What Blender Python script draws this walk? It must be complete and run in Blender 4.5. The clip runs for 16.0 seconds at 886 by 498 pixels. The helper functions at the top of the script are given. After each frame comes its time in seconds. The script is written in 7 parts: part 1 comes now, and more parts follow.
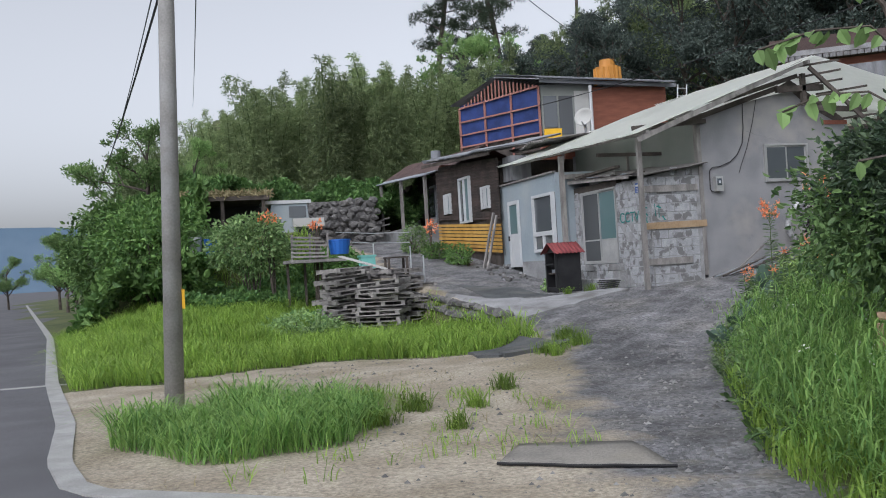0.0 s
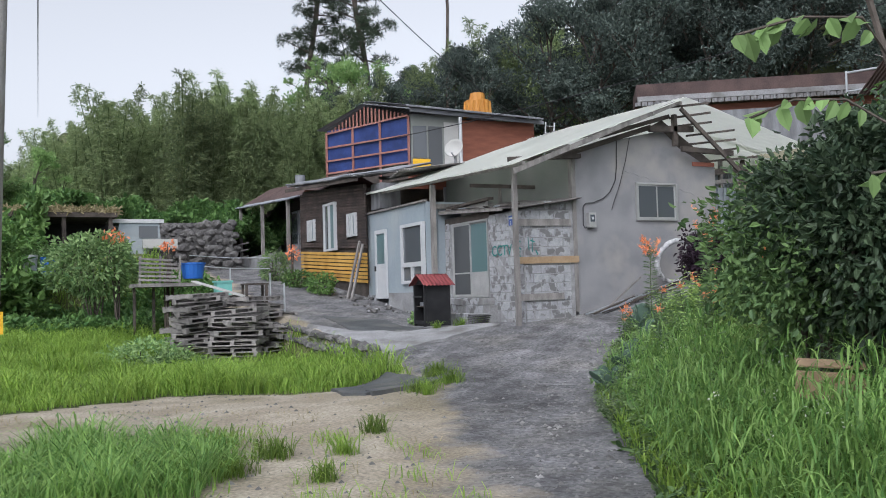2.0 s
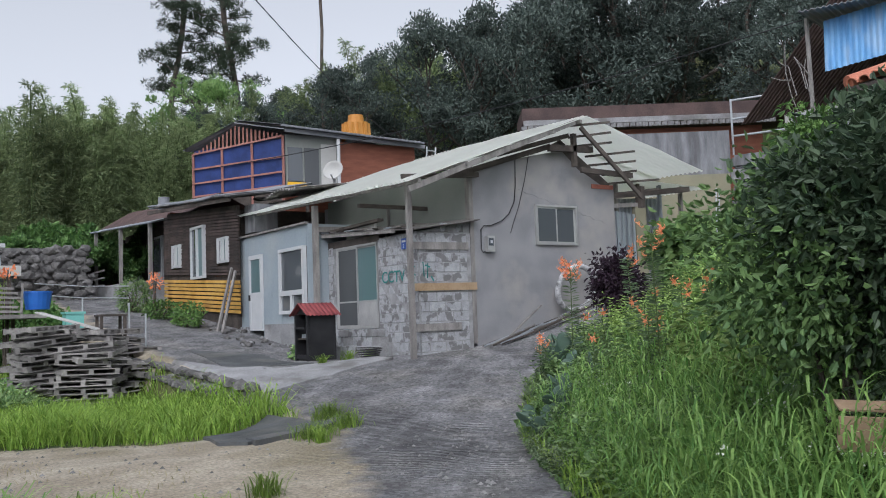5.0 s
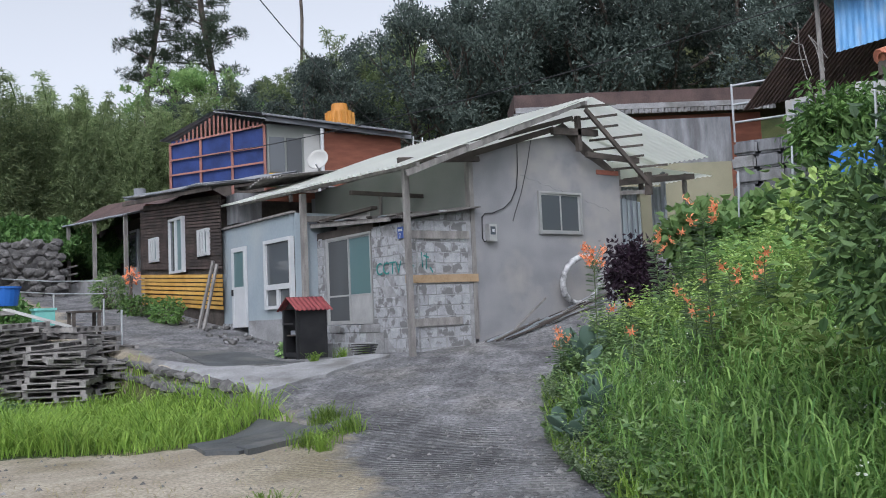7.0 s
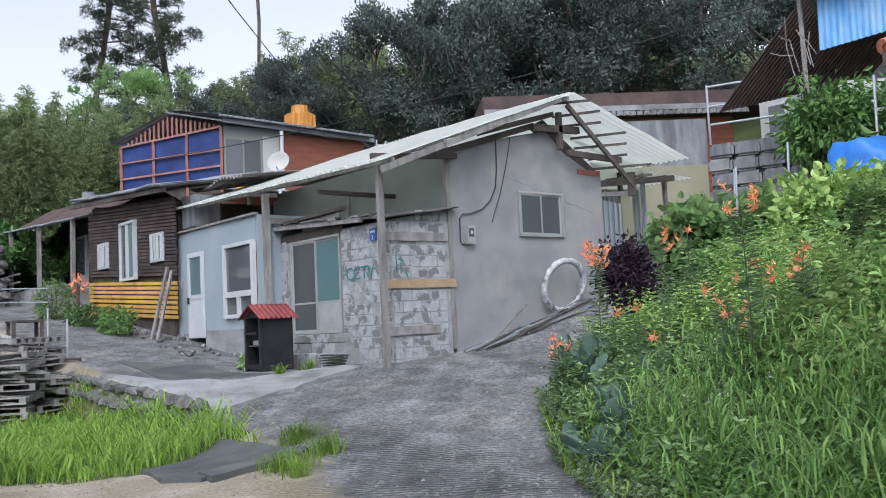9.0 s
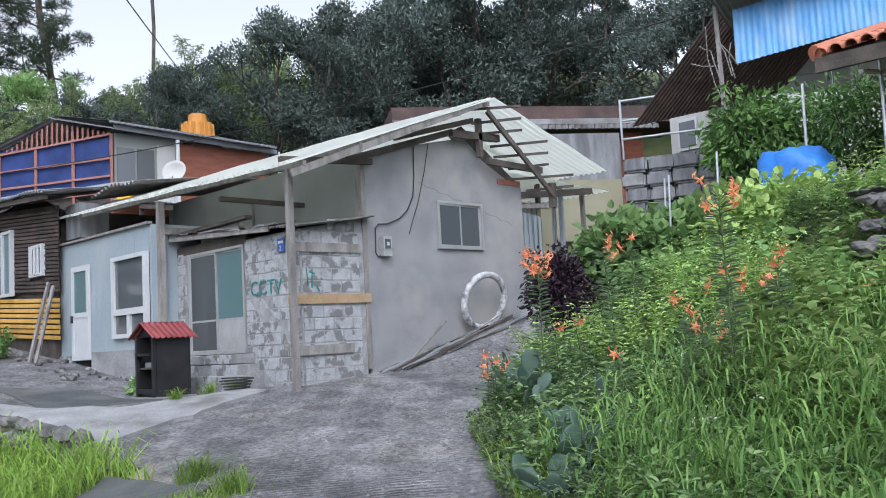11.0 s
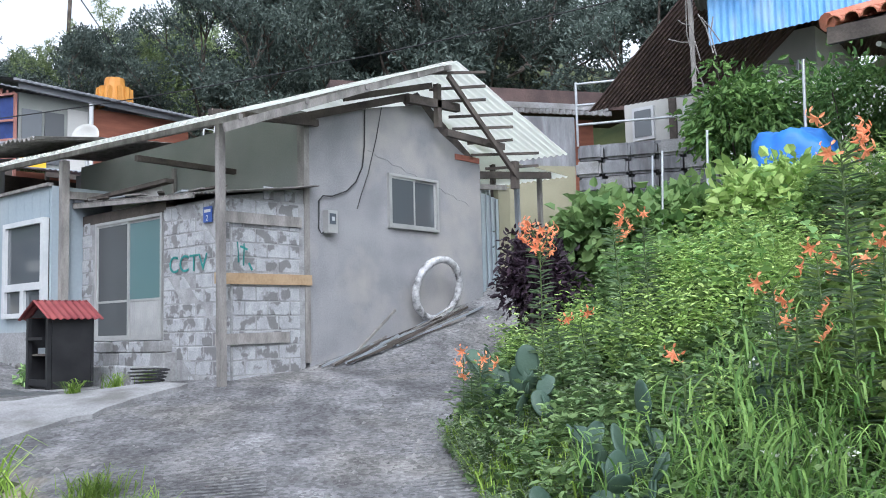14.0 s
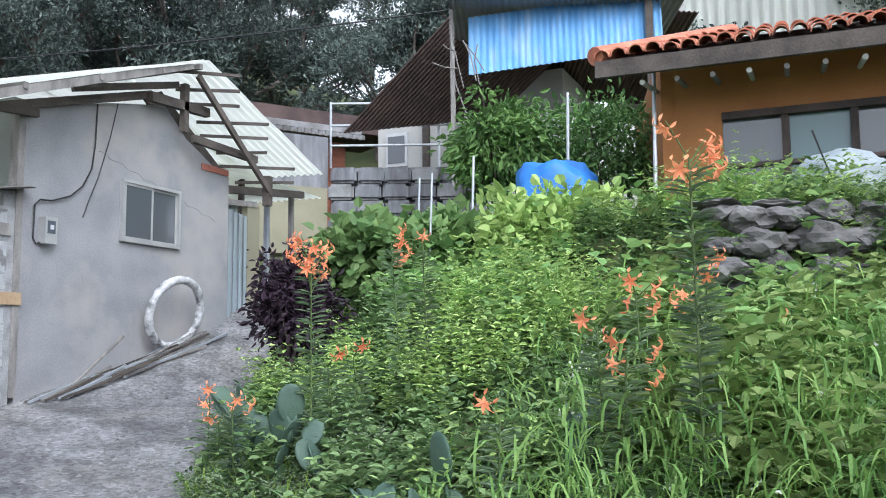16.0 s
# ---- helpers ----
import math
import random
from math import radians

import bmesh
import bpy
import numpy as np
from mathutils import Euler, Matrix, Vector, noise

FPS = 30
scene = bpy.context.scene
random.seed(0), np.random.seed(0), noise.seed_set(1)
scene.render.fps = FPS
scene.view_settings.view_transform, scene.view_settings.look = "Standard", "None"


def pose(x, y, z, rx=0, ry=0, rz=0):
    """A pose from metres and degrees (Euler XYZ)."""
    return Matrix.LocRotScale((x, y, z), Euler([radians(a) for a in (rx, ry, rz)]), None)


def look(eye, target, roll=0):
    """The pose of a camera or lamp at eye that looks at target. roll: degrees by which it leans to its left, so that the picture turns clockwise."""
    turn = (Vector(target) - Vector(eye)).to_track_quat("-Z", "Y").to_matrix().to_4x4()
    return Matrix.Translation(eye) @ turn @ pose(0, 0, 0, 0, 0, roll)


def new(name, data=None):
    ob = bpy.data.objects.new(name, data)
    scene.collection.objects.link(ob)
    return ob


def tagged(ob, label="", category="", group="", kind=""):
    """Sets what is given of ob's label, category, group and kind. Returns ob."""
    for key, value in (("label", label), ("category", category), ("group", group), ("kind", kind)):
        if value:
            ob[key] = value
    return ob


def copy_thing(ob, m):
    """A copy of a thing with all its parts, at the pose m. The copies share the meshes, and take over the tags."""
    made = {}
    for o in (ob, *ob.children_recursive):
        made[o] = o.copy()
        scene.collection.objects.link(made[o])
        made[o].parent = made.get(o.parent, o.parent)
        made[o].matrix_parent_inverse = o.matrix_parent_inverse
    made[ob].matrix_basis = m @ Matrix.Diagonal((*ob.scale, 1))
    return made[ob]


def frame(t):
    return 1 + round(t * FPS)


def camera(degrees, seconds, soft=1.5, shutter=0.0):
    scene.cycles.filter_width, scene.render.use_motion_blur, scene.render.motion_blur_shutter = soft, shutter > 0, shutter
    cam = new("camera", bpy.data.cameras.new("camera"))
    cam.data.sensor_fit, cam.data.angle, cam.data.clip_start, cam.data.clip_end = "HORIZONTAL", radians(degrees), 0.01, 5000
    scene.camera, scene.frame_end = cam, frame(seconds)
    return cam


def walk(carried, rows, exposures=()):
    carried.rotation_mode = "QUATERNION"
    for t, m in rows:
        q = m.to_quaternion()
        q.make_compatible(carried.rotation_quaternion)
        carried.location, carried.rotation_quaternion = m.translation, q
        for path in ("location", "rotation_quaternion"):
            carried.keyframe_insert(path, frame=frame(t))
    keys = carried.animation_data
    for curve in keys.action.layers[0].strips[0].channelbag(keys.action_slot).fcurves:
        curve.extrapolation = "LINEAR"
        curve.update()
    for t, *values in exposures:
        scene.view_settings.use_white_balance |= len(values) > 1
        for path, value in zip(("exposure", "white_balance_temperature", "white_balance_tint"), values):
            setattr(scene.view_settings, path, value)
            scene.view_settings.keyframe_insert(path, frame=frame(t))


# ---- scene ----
cam = camera(51.77, 16.0, soft=1.0)
PATH = [
    (0, look((-11.887, -18.268, 0.555), (-8.972, -8.704, 0.744), -3.42)),
    (0.5, look((-11.810, -18.021, 0.542), (-8.625, -8.547, 0.864), -2.96)),
    (1, look((-11.709, -17.759, 0.558), (-8.214, -8.403, 1.062), -2.00)),
    (1.5, look((-11.693, -17.448, 0.546), (-7.753, -8.274, 1.096), -1.97)),
    (2, look((-11.686, -17.192, 0.538), (-7.332, -8.202, 1.008), -1.62)),
    (2.5, look((-11.598, -16.935, 0.555), (-6.932, -8.110, 1.136), -0.77)),
    (3, look((-11.566, -16.653, 0.553), (-6.641, -7.984, 1.320), -0.61)),
    (3.5, look((-11.524, -16.318, 0.551), (-6.386, -7.779, 1.385), -1.54)),
    (4, look((-11.415, -15.992, 0.526), (-6.261, -7.467, 1.395), -1.74)),
    (4.5, look((-11.271, -15.701, 0.531), (-5.981, -7.254, 1.347), -1.76)),
    (5, look((-11.228, -15.365, 0.514), (-5.622, -7.120, 1.286), -2.01)),
    (7.5, look((-10.786, -13.795, 0.460), (-4.920, -5.730, 1.202), -2.44)),
    (8, look((-10.716, -13.481, 0.437), (-4.720, -5.517, 1.232), -2.76)),
    (8.5, look((-10.646, -13.184, 0.450), (-4.497, -5.338, 1.236), -3.29)),
    (9, look((-10.479, -12.906, 0.441), (-4.279, -5.104, 1.266), -2.69)),
    (9.5, look((-10.355, -12.663, 0.428), (-3.858, -5.116, 1.341), -2.44)),
    (12, look((-9.570, -11.248, 0.422), (-2.485, -4.255, 1.372), -3.22)),
    (12.5, look((-9.352, -10.972, 0.442), (-2.297, -3.943, 1.343), -2.32)),
    (13, look((-9.218, -10.666, 0.418), (-1.860, -3.959, 1.355), -1.76)),
    (13.5, look((-9.106, -10.362, 0.427), (-1.513, -3.914, 1.308), -1.79)),
    (14, look((-8.889, -10.077, 0.413), (-1.281, -3.649, 1.304), -1.40)),
    (14.5, look((-8.705, -9.844, 0.415), (-0.851, -3.715, 1.283), -0.93)),
    (15, look((-8.529, -9.563, 0.444), (-0.125, -4.219, 1.343), -0.91)),
    (15.5, look((-8.326, -9.390, 0.456), (0.459, -4.719, 1.463), -0.87)),
    (16, look((-8.101, -9.254, 0.487), (0.994, -5.251, 1.612), -0.62)),
]
walk(cam, PATH, [(0, -0.60, 6050, 12), (1, -0.50, 6050, 12), (2.5, -0.38, 6050, 12), (3.5, -0.52, 6000, 12), (5, -0.56, 6000, 12), (9, -0.20, 5830, 12), (13, 0.02, 5800, 11), (15, 0.22, 5800, 10), (16, 0.24, 5800, 10)])

# ---- light ----
world = bpy.data.worlds.new("overcast_sky")
scene.world = world
world.use_nodes = True
wn = world.node_tree
sky = wn.nodes.new("ShaderNodeTexSky")
sky.sky_type = 'NISHITA'
sky.sun_disc = False
sky.sun_elevation, sky.sun_rotation = radians(45), radians(223)
sky.air_density, sky.dust_density, sky.ozone_density = 1.0, 4.0, 1.5
haze = wn.nodes.new("ShaderNodeHueSaturation")
haze.inputs["Saturation"].default_value, haze.inputs["Value"].default_value = 0.14, 1.95
wn.nodes["Background"].inputs[1].default_value = 0.15
wn.links.new(sky.outputs[0], haze.inputs["Color"])
wn.links.new(haze.outputs[0], wn.nodes["Background"].inputs[0])
sun = new("sun", bpy.data.lights.new("sun", 'SUN'))
sun.data.energy, sun.data.angle, sun.data.color = 0.75, radians(50), (1.0, 0.98, 0.96)
sun.matrix_world = look((-11, -12, 16), (0, 0, 0))

# ---- materials ----
def mat(name, c1, c2, scale=3.0, rough=0.8, bump=0.3, fine=40.0, metal=0.0, stain=None, stain_amt=0.5, stretch=(1, 1, 1), rnd=0.0, spec=0.4, edge=(0.5, 0.68)):
    """A weathered surface: two tones at a large scale, fine grain, an optional stain and variation from piece to piece."""
    m = bpy.data.materials.new(name)
    m.use_nodes = True
    n, l = m.node_tree.nodes, m.node_tree.links
    bs = n["Principled BSDF"]
    co = n.new("ShaderNodeNewGeometry")
    mp = n.new("ShaderNodeMapping")
    mp.inputs["Scale"].default_value = stretch
    l.new(co.outputs["Position"], mp.inputs[0])
    big, small = n.new("ShaderNodeTexNoise"), n.new("ShaderNodeTexNoise")
    big.inputs["Scale"].default_value, big.inputs["Detail"].default_value = scale, 6
    small.inputs["Scale"].default_value, small.inputs["Detail"].default_value = fine, 4
    l.new(mp.outputs[0], big.inputs[0]); l.new(mp.outputs[0], small.inputs[0])
    ramp = n.new("ShaderNodeValToRGB")
    ramp.color_ramp.elements[0].position, ramp.color_ramp.elements[1].position = 0.35, 0.65
    ramp.color_ramp.elements[0].color, ramp.color_ramp.elements[1].color = (*c1, 1), (*c2, 1)
    l.new(big.outputs[0], ramp.inputs[0])
    out = ramp.outputs[0]
    grain = n.new("ShaderNodeMix"); grain.data_type, grain.blend_type = 'RGBA', 'OVERLAY'
    grain.inputs[0].default_value = min(0.4, 0.06 + bump)
    l.new(out, grain.inputs[6]); l.new(small.outputs[0], grain.inputs[7])
    out = grain.outputs[2]
    if stain:
        st = n.new("ShaderNodeTexNoise"); st.inputs["Scale"].default_value, st.inputs["Detail"].default_value = scale * 0.6 + 0.4, 8
        mp2 = n.new("ShaderNodeMapping"); mp2.inputs["Location"].default_value = (7, 3, 5); mp2.inputs["Scale"].default_value = stretch
        l.new(co.outputs["Position"], mp2.inputs[0]); l.new(mp2.outputs[0], st.inputs[0])
        sr = n.new("ShaderNodeValToRGB"); sr.color_ramp.elements[0].position, sr.color_ramp.elements[1].position = edge
        sr.color_ramp.elements[0].color, sr.color_ramp.elements[1].color = (0, 0, 0, 1), (stain_amt, stain_amt, stain_amt, 1)
        l.new(st.outputs[0], sr.inputs[0])
        mx = n.new("ShaderNodeMix"); mx.data_type = 'RGBA'
        l.new(sr.outputs[0], mx.inputs[0]); l.new(out, mx.inputs[6]); mx.inputs[7].default_value = (*stain, 1)
        out = mx.outputs[2]
    if rnd:
        oi, ge = n.new("ShaderNodeObjectInfo"), n.new("ShaderNodeNewGeometry")
        ad = n.new("ShaderNodeMath"); ad.operation = 'ADD'
        l.new(oi.outputs["Random"], ad.inputs[0]); l.new(ge.outputs["Random Per Island"], ad.inputs[1])
        hs = n.new("ShaderNodeHueSaturation")
        mr = n.new("ShaderNodeMapRange"); mr.inputs[2].default_value = 2.0
        mr.inputs[3].default_value, mr.inputs[4].default_value = 1 - rnd, 1 + rnd
        l.new(ad.outputs[0], mr.inputs[0]); l.new(mr.outputs[0], hs.inputs["Value"]); l.new(out, hs.inputs["Color"])
        out = hs.outputs[0]
    l.new(out, bs.inputs["Base Color"])
    bs.inputs["Roughness"].default_value, bs.inputs["Metallic"].default_value = rough, metal
    bs.inputs["Specular IOR Level"].default_value = spec
    if bump:
        bp = n.new("ShaderNodeBump"); bp.inputs["Strength"].default_value, bp.inputs["Distance"].default_value = bump, 0.02
        l.new(small.outputs[0], bp.inputs["Height"]); l.new(bp.outputs[0], bs.inputs["Normal"])
    return m


def leaf_mat(name, c1, c2, rough=0.55, trans=0.25, rnd=0.35):
    """Leaves: colour varies from leaf to leaf and from plant to plant; a little light passes through."""
    m = bpy.data.materials.new(name)
    m.use_nodes = True
    n, l = m.node_tree.nodes, m.node_tree.links
    bs = n["Principled BSDF"]
    ge, oi = n.new("ShaderNodeNewGeometry"), n.new("ShaderNodeObjectInfo")
    ramp = n.new("ShaderNodeValToRGB")
    ramp.color_ramp.elements[0].color, ramp.color_ramp.elements[1].color = (*c1, 1), (*c2, 1)
    l.new(ge.outputs["Random Per Island"], ramp.inputs[0])
    hs = n.new("ShaderNodeHueSaturation")
    mr = n.new("ShaderNodeMapRange"); mr.inputs[3].default_value, mr.inputs[4].default_value = 1 - rnd, 1 + rnd
    l.new(oi.outputs["Random"], mr.inputs[0]); l.new(mr.outputs[0], hs.inputs["Value"])
    tc = n.new("ShaderNodeTexCoord"); no = n.new("ShaderNodeTexNoise"); no.inputs["Scale"].default_value = 1.6
    l.new(tc.outputs["Object"], no.inputs[0])
    mx = n.new("ShaderNodeMix"); mx.data_type, mx.blend_type = 'RGBA', 'OVERLAY'; mx.inputs[0].default_value = 0.5
    l.new(ramp.outputs[0], mx.inputs[6]); l.new(no.outputs[0], mx.inputs[7])
    l.new(mx.outputs[2], hs.inputs["Color"])
    l.new(hs.outputs[0], bs.inputs["Base Color"])
    bs.inputs["Roughness"].default_value = rough
    bs.inputs["Specular IOR Level"].default_value = 0.3
    tr = n.new("ShaderNodeBsdfTranslucent"); l.new(hs.outputs[0], tr.inputs[0])
    ms = n.new("ShaderNodeMixShader"); ms.inputs[0].default_value = trans
    l.new(bs.outputs[0], ms.inputs[1]); l.new(tr.outputs[0], ms.inputs[2])
    l.new(ms.outputs[0], n["Material Output"].inputs[0])
    return m


def glass_mat(name, tint, rough=0.06):
    m = bpy.data.materials.new(name)
    m.use_nodes = True
    bs = m.node_tree.nodes["Principled BSDF"]
    bs.inputs["Base Color"].default_value = (*tint, 1)
    bs.inputs["Roughness"].default_value = rough
    bs.inputs["Specular IOR Level"].default_value = 0.6
    bs.inputs["Coat Weight"].default_value = 0.5
    return m


def translucent(m, amount):
    """Thin white sheet that lets light through."""
    n, l = m.node_tree.nodes, m.node_tree.links
    tr, ms, bs = n.new("ShaderNodeBsdfTranslucent"), n.new("ShaderNodeMixShader"), n["Principled BSDF"]
    tr.inputs[0].default_value = (0.93, 0.94, 0.90, 1)
    ms.inputs[0].default_value = amount
    l.new(bs.outputs[0], ms.inputs[1]); l.new(tr.outputs[0], ms.inputs[2]); l.new(ms.outputs[0], n["Material Output"].inputs[0])


M = dict(
    earth=mat("driveway_concrete", (0.104, 0.103, 0.108), (0.156, 0.155, 0.160), 0.8, 0.9, 0.8, 38, stain=(0.170, 0.163, 0.152), stain_amt=0.6),
    soil=mat("grassy_soil", (0.05, 0.07, 0.025), (0.10, 0.11, 0.04), 0.5, 0.95, 0.4, 15),
    asphalt=mat("asphalt", (0.082, 0.082, 0.090), (0.115, 0.115, 0.123), 0.5, 0.85, 0.3, 120, stain=(0.07, 0.07, 0.075)),
    cement=mat("pale_cement", (0.215, 0.215, 0.22), (0.295, 0.295, 0.30), 2.0, 0.9, 0.6, 30, stain=(0.130, 0.125, 0.118), stain_amt=0.85),
    roadline=mat("worn_white_line", (0.270, 0.270, 0.260), (0.350, 0.350, 0.340), 3, 0.8, 0.2, 60, stain=(0.25, 0.25, 0.25)),
    plaster=mat("grey_plaster", (0.205, 0.205, 0.218), (0.272, 0.270, 0.281), 1.3, 0.92, 0.22, 45, stain=(0.330, 0.312, 0.298), stain_amt=0.8),
    greenwall=mat("grey_green_board", (0.192, 0.207, 0.192), (0.237, 0.244, 0.229), 0.8, 0.9, 0.1, 40),
    block=mat("whitewashed_block", (0.285, 0.292, 0.305), (0.37, 0.375, 0.39), 7, 0.92, 0.5, 60, stain=(0.135, 0.13, 0.13), stain_amt=0.85, rnd=0.10, edge=(0.515, 0.57)),
    mortar=mat("grey_mortar", (0.20, 0.20, 0.205), (0.32, 0.32, 0.325), 5, 0.95, 0.5, 60),
    wood=mat("weathered_wood", (0.145, 0.136, 0.130), (0.24, 0.226, 0.214), 2, 0.9, 0.4, 30, stretch=(4, 4, 1), rnd=0.25),
    darkwood=mat("dark_rotten_wood", (0.045, 0.038, 0.034), (0.09, 0.075, 0.065), 3, 0.9, 0.4, 30, rnd=0.3),
    yellowwood=mat("fresh_plank", (0.29, 0.20, 0.115), (0.37, 0.265, 0.165), 3, 0.8, 0.2, 30),
    pallet=mat("grey_pallet_wood", (0.139, 0.131, 0.127), (0.246, 0.234, 0.221), 2, 0.95, 0.4, 25, rnd=0.45),
    slab=mat("charred_slat", (0.035, 0.028, 0.026), (0.075, 0.055, 0.048), 3, 0.8, 0.3, 30, rnd=0.4),
    yellow=mat("yellow_slat", (0.40, 0.225, 0.045), (0.52, 0.32, 0.085), 2, 0.7, 0.25, 30, rnd=0.2, stain=(0.25, 0.15, 0.05)),
    sheet=mat("white_roof_sheet", (0.68, 0.69, 0.66), (0.77, 0.78, 0.75), 0.8, 0.6, 0.1, 20, stain=(0.45, 0.46, 0.42), stain_amt=0.4),
    panel=mat("pale_blue_panel", (0.245, 0.292, 0.325), (0.295, 0.338, 0.365), 0.6, 0.6, 0.05, 20, stain=(0.38, 0.38, 0.36), stain_amt=0.3),
    white=mat("white_frame", (0.450, 0.465, 0.480), (0.505, 0.512, 0.520), 2, 0.45, 0.03, 20),
    alu=mat("aluminium_frame", (0.355, 0.355, 0.355), (0.429, 0.429, 0.422), 3, 0.45, 0.05, 30, metal=0.4),
    glass=glass_mat("dark_glass", (0.085, 0.095, 0.105)),
    glassgreen=glass_mat("blue_green_film", (0.09, 0.16, 0.17), 0.35),
    mesh=glass_mat("dark_insect_screen", (0.055, 0.06, 0.065), 0.7),
    black=mat("black_plastic", (0.012, 0.012, 0.014), (0.022, 0.022, 0.024), 4, 0.45, 0.05, 30),
    redtin=mat("dull_red_tin", (0.16, 0.03, 0.035), (0.24, 0.055, 0.055), 3, 0.55, 0.1, 30),
    pole=mat("concrete_pole", (0.245, 0.238, 0.228), (0.325, 0.315, 0.302), 2, 0.9, 0.25, 40, stain=(0.45, 0.46, 0.48), stain_amt=0.5),
    stone=mat("field_stone", (0.065, 0.062, 0.062), (0.15, 0.145, 0.14), 4, 0.92, 0.8, 18, rnd=0.35),
    gravel=mat("loose_gravel", (0.110, 0.108, 0.106), (0.250, 0.245, 0.240), 3, 0.95, 0.3, 30, rnd=0.5),
    redwood=mat("reddish_cladding", (0.165, 0.056, 0.034), (0.225, 0.082, 0.048), 1.5, 0.7, 0.2, 25, stretch=(1, 1, 5)),
    pinkslat=mat("pink_slat", (0.27, 0.12, 0.10), (0.33, 0.16, 0.13), 2, 0.7, 0.1, 25, rnd=0.15),
    bluenet=mat("blue_tarpaulin_screen", (0.012, 0.028, 0.115), (0.025, 0.050, 0.190), 1.6, 0.6, 0.15, 15),
    bluetin=mat("painted_blue_tin", (0.10, 0.28, 0.55), (0.17, 0.38, 0.66), 1.2, 0.5, 0.1, 15, stretch=(3, 3, 0.6), stain=(0.35, 0.45, 0.55), stain_amt=0.5),
    bluetarp=mat("blue_tarp", (0.03, 0.16, 0.55), (0.05, 0.23, 0.66), 1.5, 0.45, 0.3, 8),
    greyroof=mat("grey_metal_roof", (0.17, 0.18, 0.20), (0.25, 0.26, 0.28), 1, 0.5, 0.1, 20),
    brownroof=mat("brown_shingle_roof", (0.062, 0.042, 0.040), (0.100, 0.066, 0.060), 1.5, 0.85, 0.5, 25),
    clay=mat("terracotta_tile", (0.40, 0.14, 0.085), (0.52, 0.22, 0.14), 3, 0.75, 0.3, 30, rnd=0.3, stain=(0.25, 0.12, 0.09)),
    ochre=mat("ochre_plaster", (0.34, 0.145, 0.05), (0.42, 0.19, 0.07), 1.0, 0.85, 0.1, 40),
    cream=mat("cream_plaster", (0.385, 0.385, 0.370), (0.459, 0.451, 0.429), 1.0, 0.85, 0.1, 40, stain=(0.38, 0.37, 0.34), stain_amt=0.4),
    paleyellow=mat("pale_yellow_plaster", (0.22, 0.21, 0.145), (0.27, 0.25, 0.175), 1.0, 0.85, 0.1, 40, stain=(0.3, 0.28, 0.2)),
    streaked=mat("rain_streaked_concrete", (0.115, 0.117, 0.125), (0.235, 0.240, 0.256), 2.0, 0.9, 0.2, 30, stretch=(2, 2, 0.35), stain=(0.09, 0.085, 0.09), stain_amt=0.7),
    orange=mat("orange_tank_plastic", (0.46, 0.20, 0.035), (0.56, 0.27, 0.06), 1.5, 0.55, 0.05, 20, stain=(0.30, 0.13, 0.03)),
    tin=mat("galvanised_tin", (0.252, 0.274, 0.311), (0.340, 0.363, 0.400), 1.5, 0.5, 0.08, 25, metal=0.3),
    rubber=mat("black_rubber_mat", (0.055, 0.06, 0.062), (0.09, 0.095, 0.10), 1.5, 0.85, 0.4, 40, stain=(0.18, 0.17, 0.15), stain_amt=0.5),
    dustcloth=mat("dusty_cloth", (0.185, 0.174, 0.158), (0.262, 0.243, 0.215), 1.5, 0.95, 0.4, 40, stain=(0.26, 0.235, 0.19), stain_amt=0.6),
    wrap=mat("white_wrapped_foil", (0.36, 0.36, 0.375), (0.56, 0.56, 0.57), 12, 0.6, 0.6, 25, stain=(0.06, 0.06, 0.06), stain_amt=0.9),
    steel=mat("steel_pipe", (0.40, 0.42, 0.45), (0.52, 0.54, 0.56), 3, 0.4, 0.05, 30, metal=0.6),
    greenpaint=mat("teal_spray_paint", (0.02, 0.16, 0.15), (0.03, 0.22, 0.20), 8, 0.7, 0.0, 30),
    bluepaint=mat("blue_plate_enamel", (0.03, 0.07, 0.26), (0.04, 0.09, 0.32), 3, 0.4, 0.0, 30),
    card=mat("brown_cardboard", (0.26, 0.18, 0.115), (0.33, 0.235, 0.155), 3, 0.9, 0.1, 40),
    bark=mat("tree_bark", (0.06, 0.05, 0.042), (0.12, 0.10, 0.085), 3, 0.95, 0.6, 20),
    stem=mat("green_stem", (0.06, 0.10, 0.03), (0.10, 0.14, 0.045), 3, 0.7, 0.1, 30),
    cactus=mat("cactus_pad", (0.045, 0.085, 0.062), (0.075, 0.120, 0.085), 4, 0.6, 0.15, 40, rnd=0.25),
    petal=mat("orange_petal", (0.80, 0.17, 0.045), (0.88, 0.27, 0.10), 6, 0.5, 0.0, 40),
    yellowsign=mat("yellow_marker", (0.75, 0.42, 0.02), (0.82, 0.48, 0.03), 3, 0.5, 0.0, 30),
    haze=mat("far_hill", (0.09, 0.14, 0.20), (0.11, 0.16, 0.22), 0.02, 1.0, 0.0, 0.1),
    redblock=mat("red_brick", (0.28, 0.10, 0.07), (0.36, 0.14, 0.10), 3, 0.9, 0.3, 30),
    aqua=mat("aqua_plastic", (0.15, 0.42, 0.38), (0.20, 0.50, 0.45), 2, 0.5, 0.05, 20),
    blueplastic=mat("blue_plastic", (0.02, 0.10, 0.40), (0.03, 0.14, 0.48), 2, 0.4, 0.05, 20),
)
translucent(M["sheet"], 0.75)


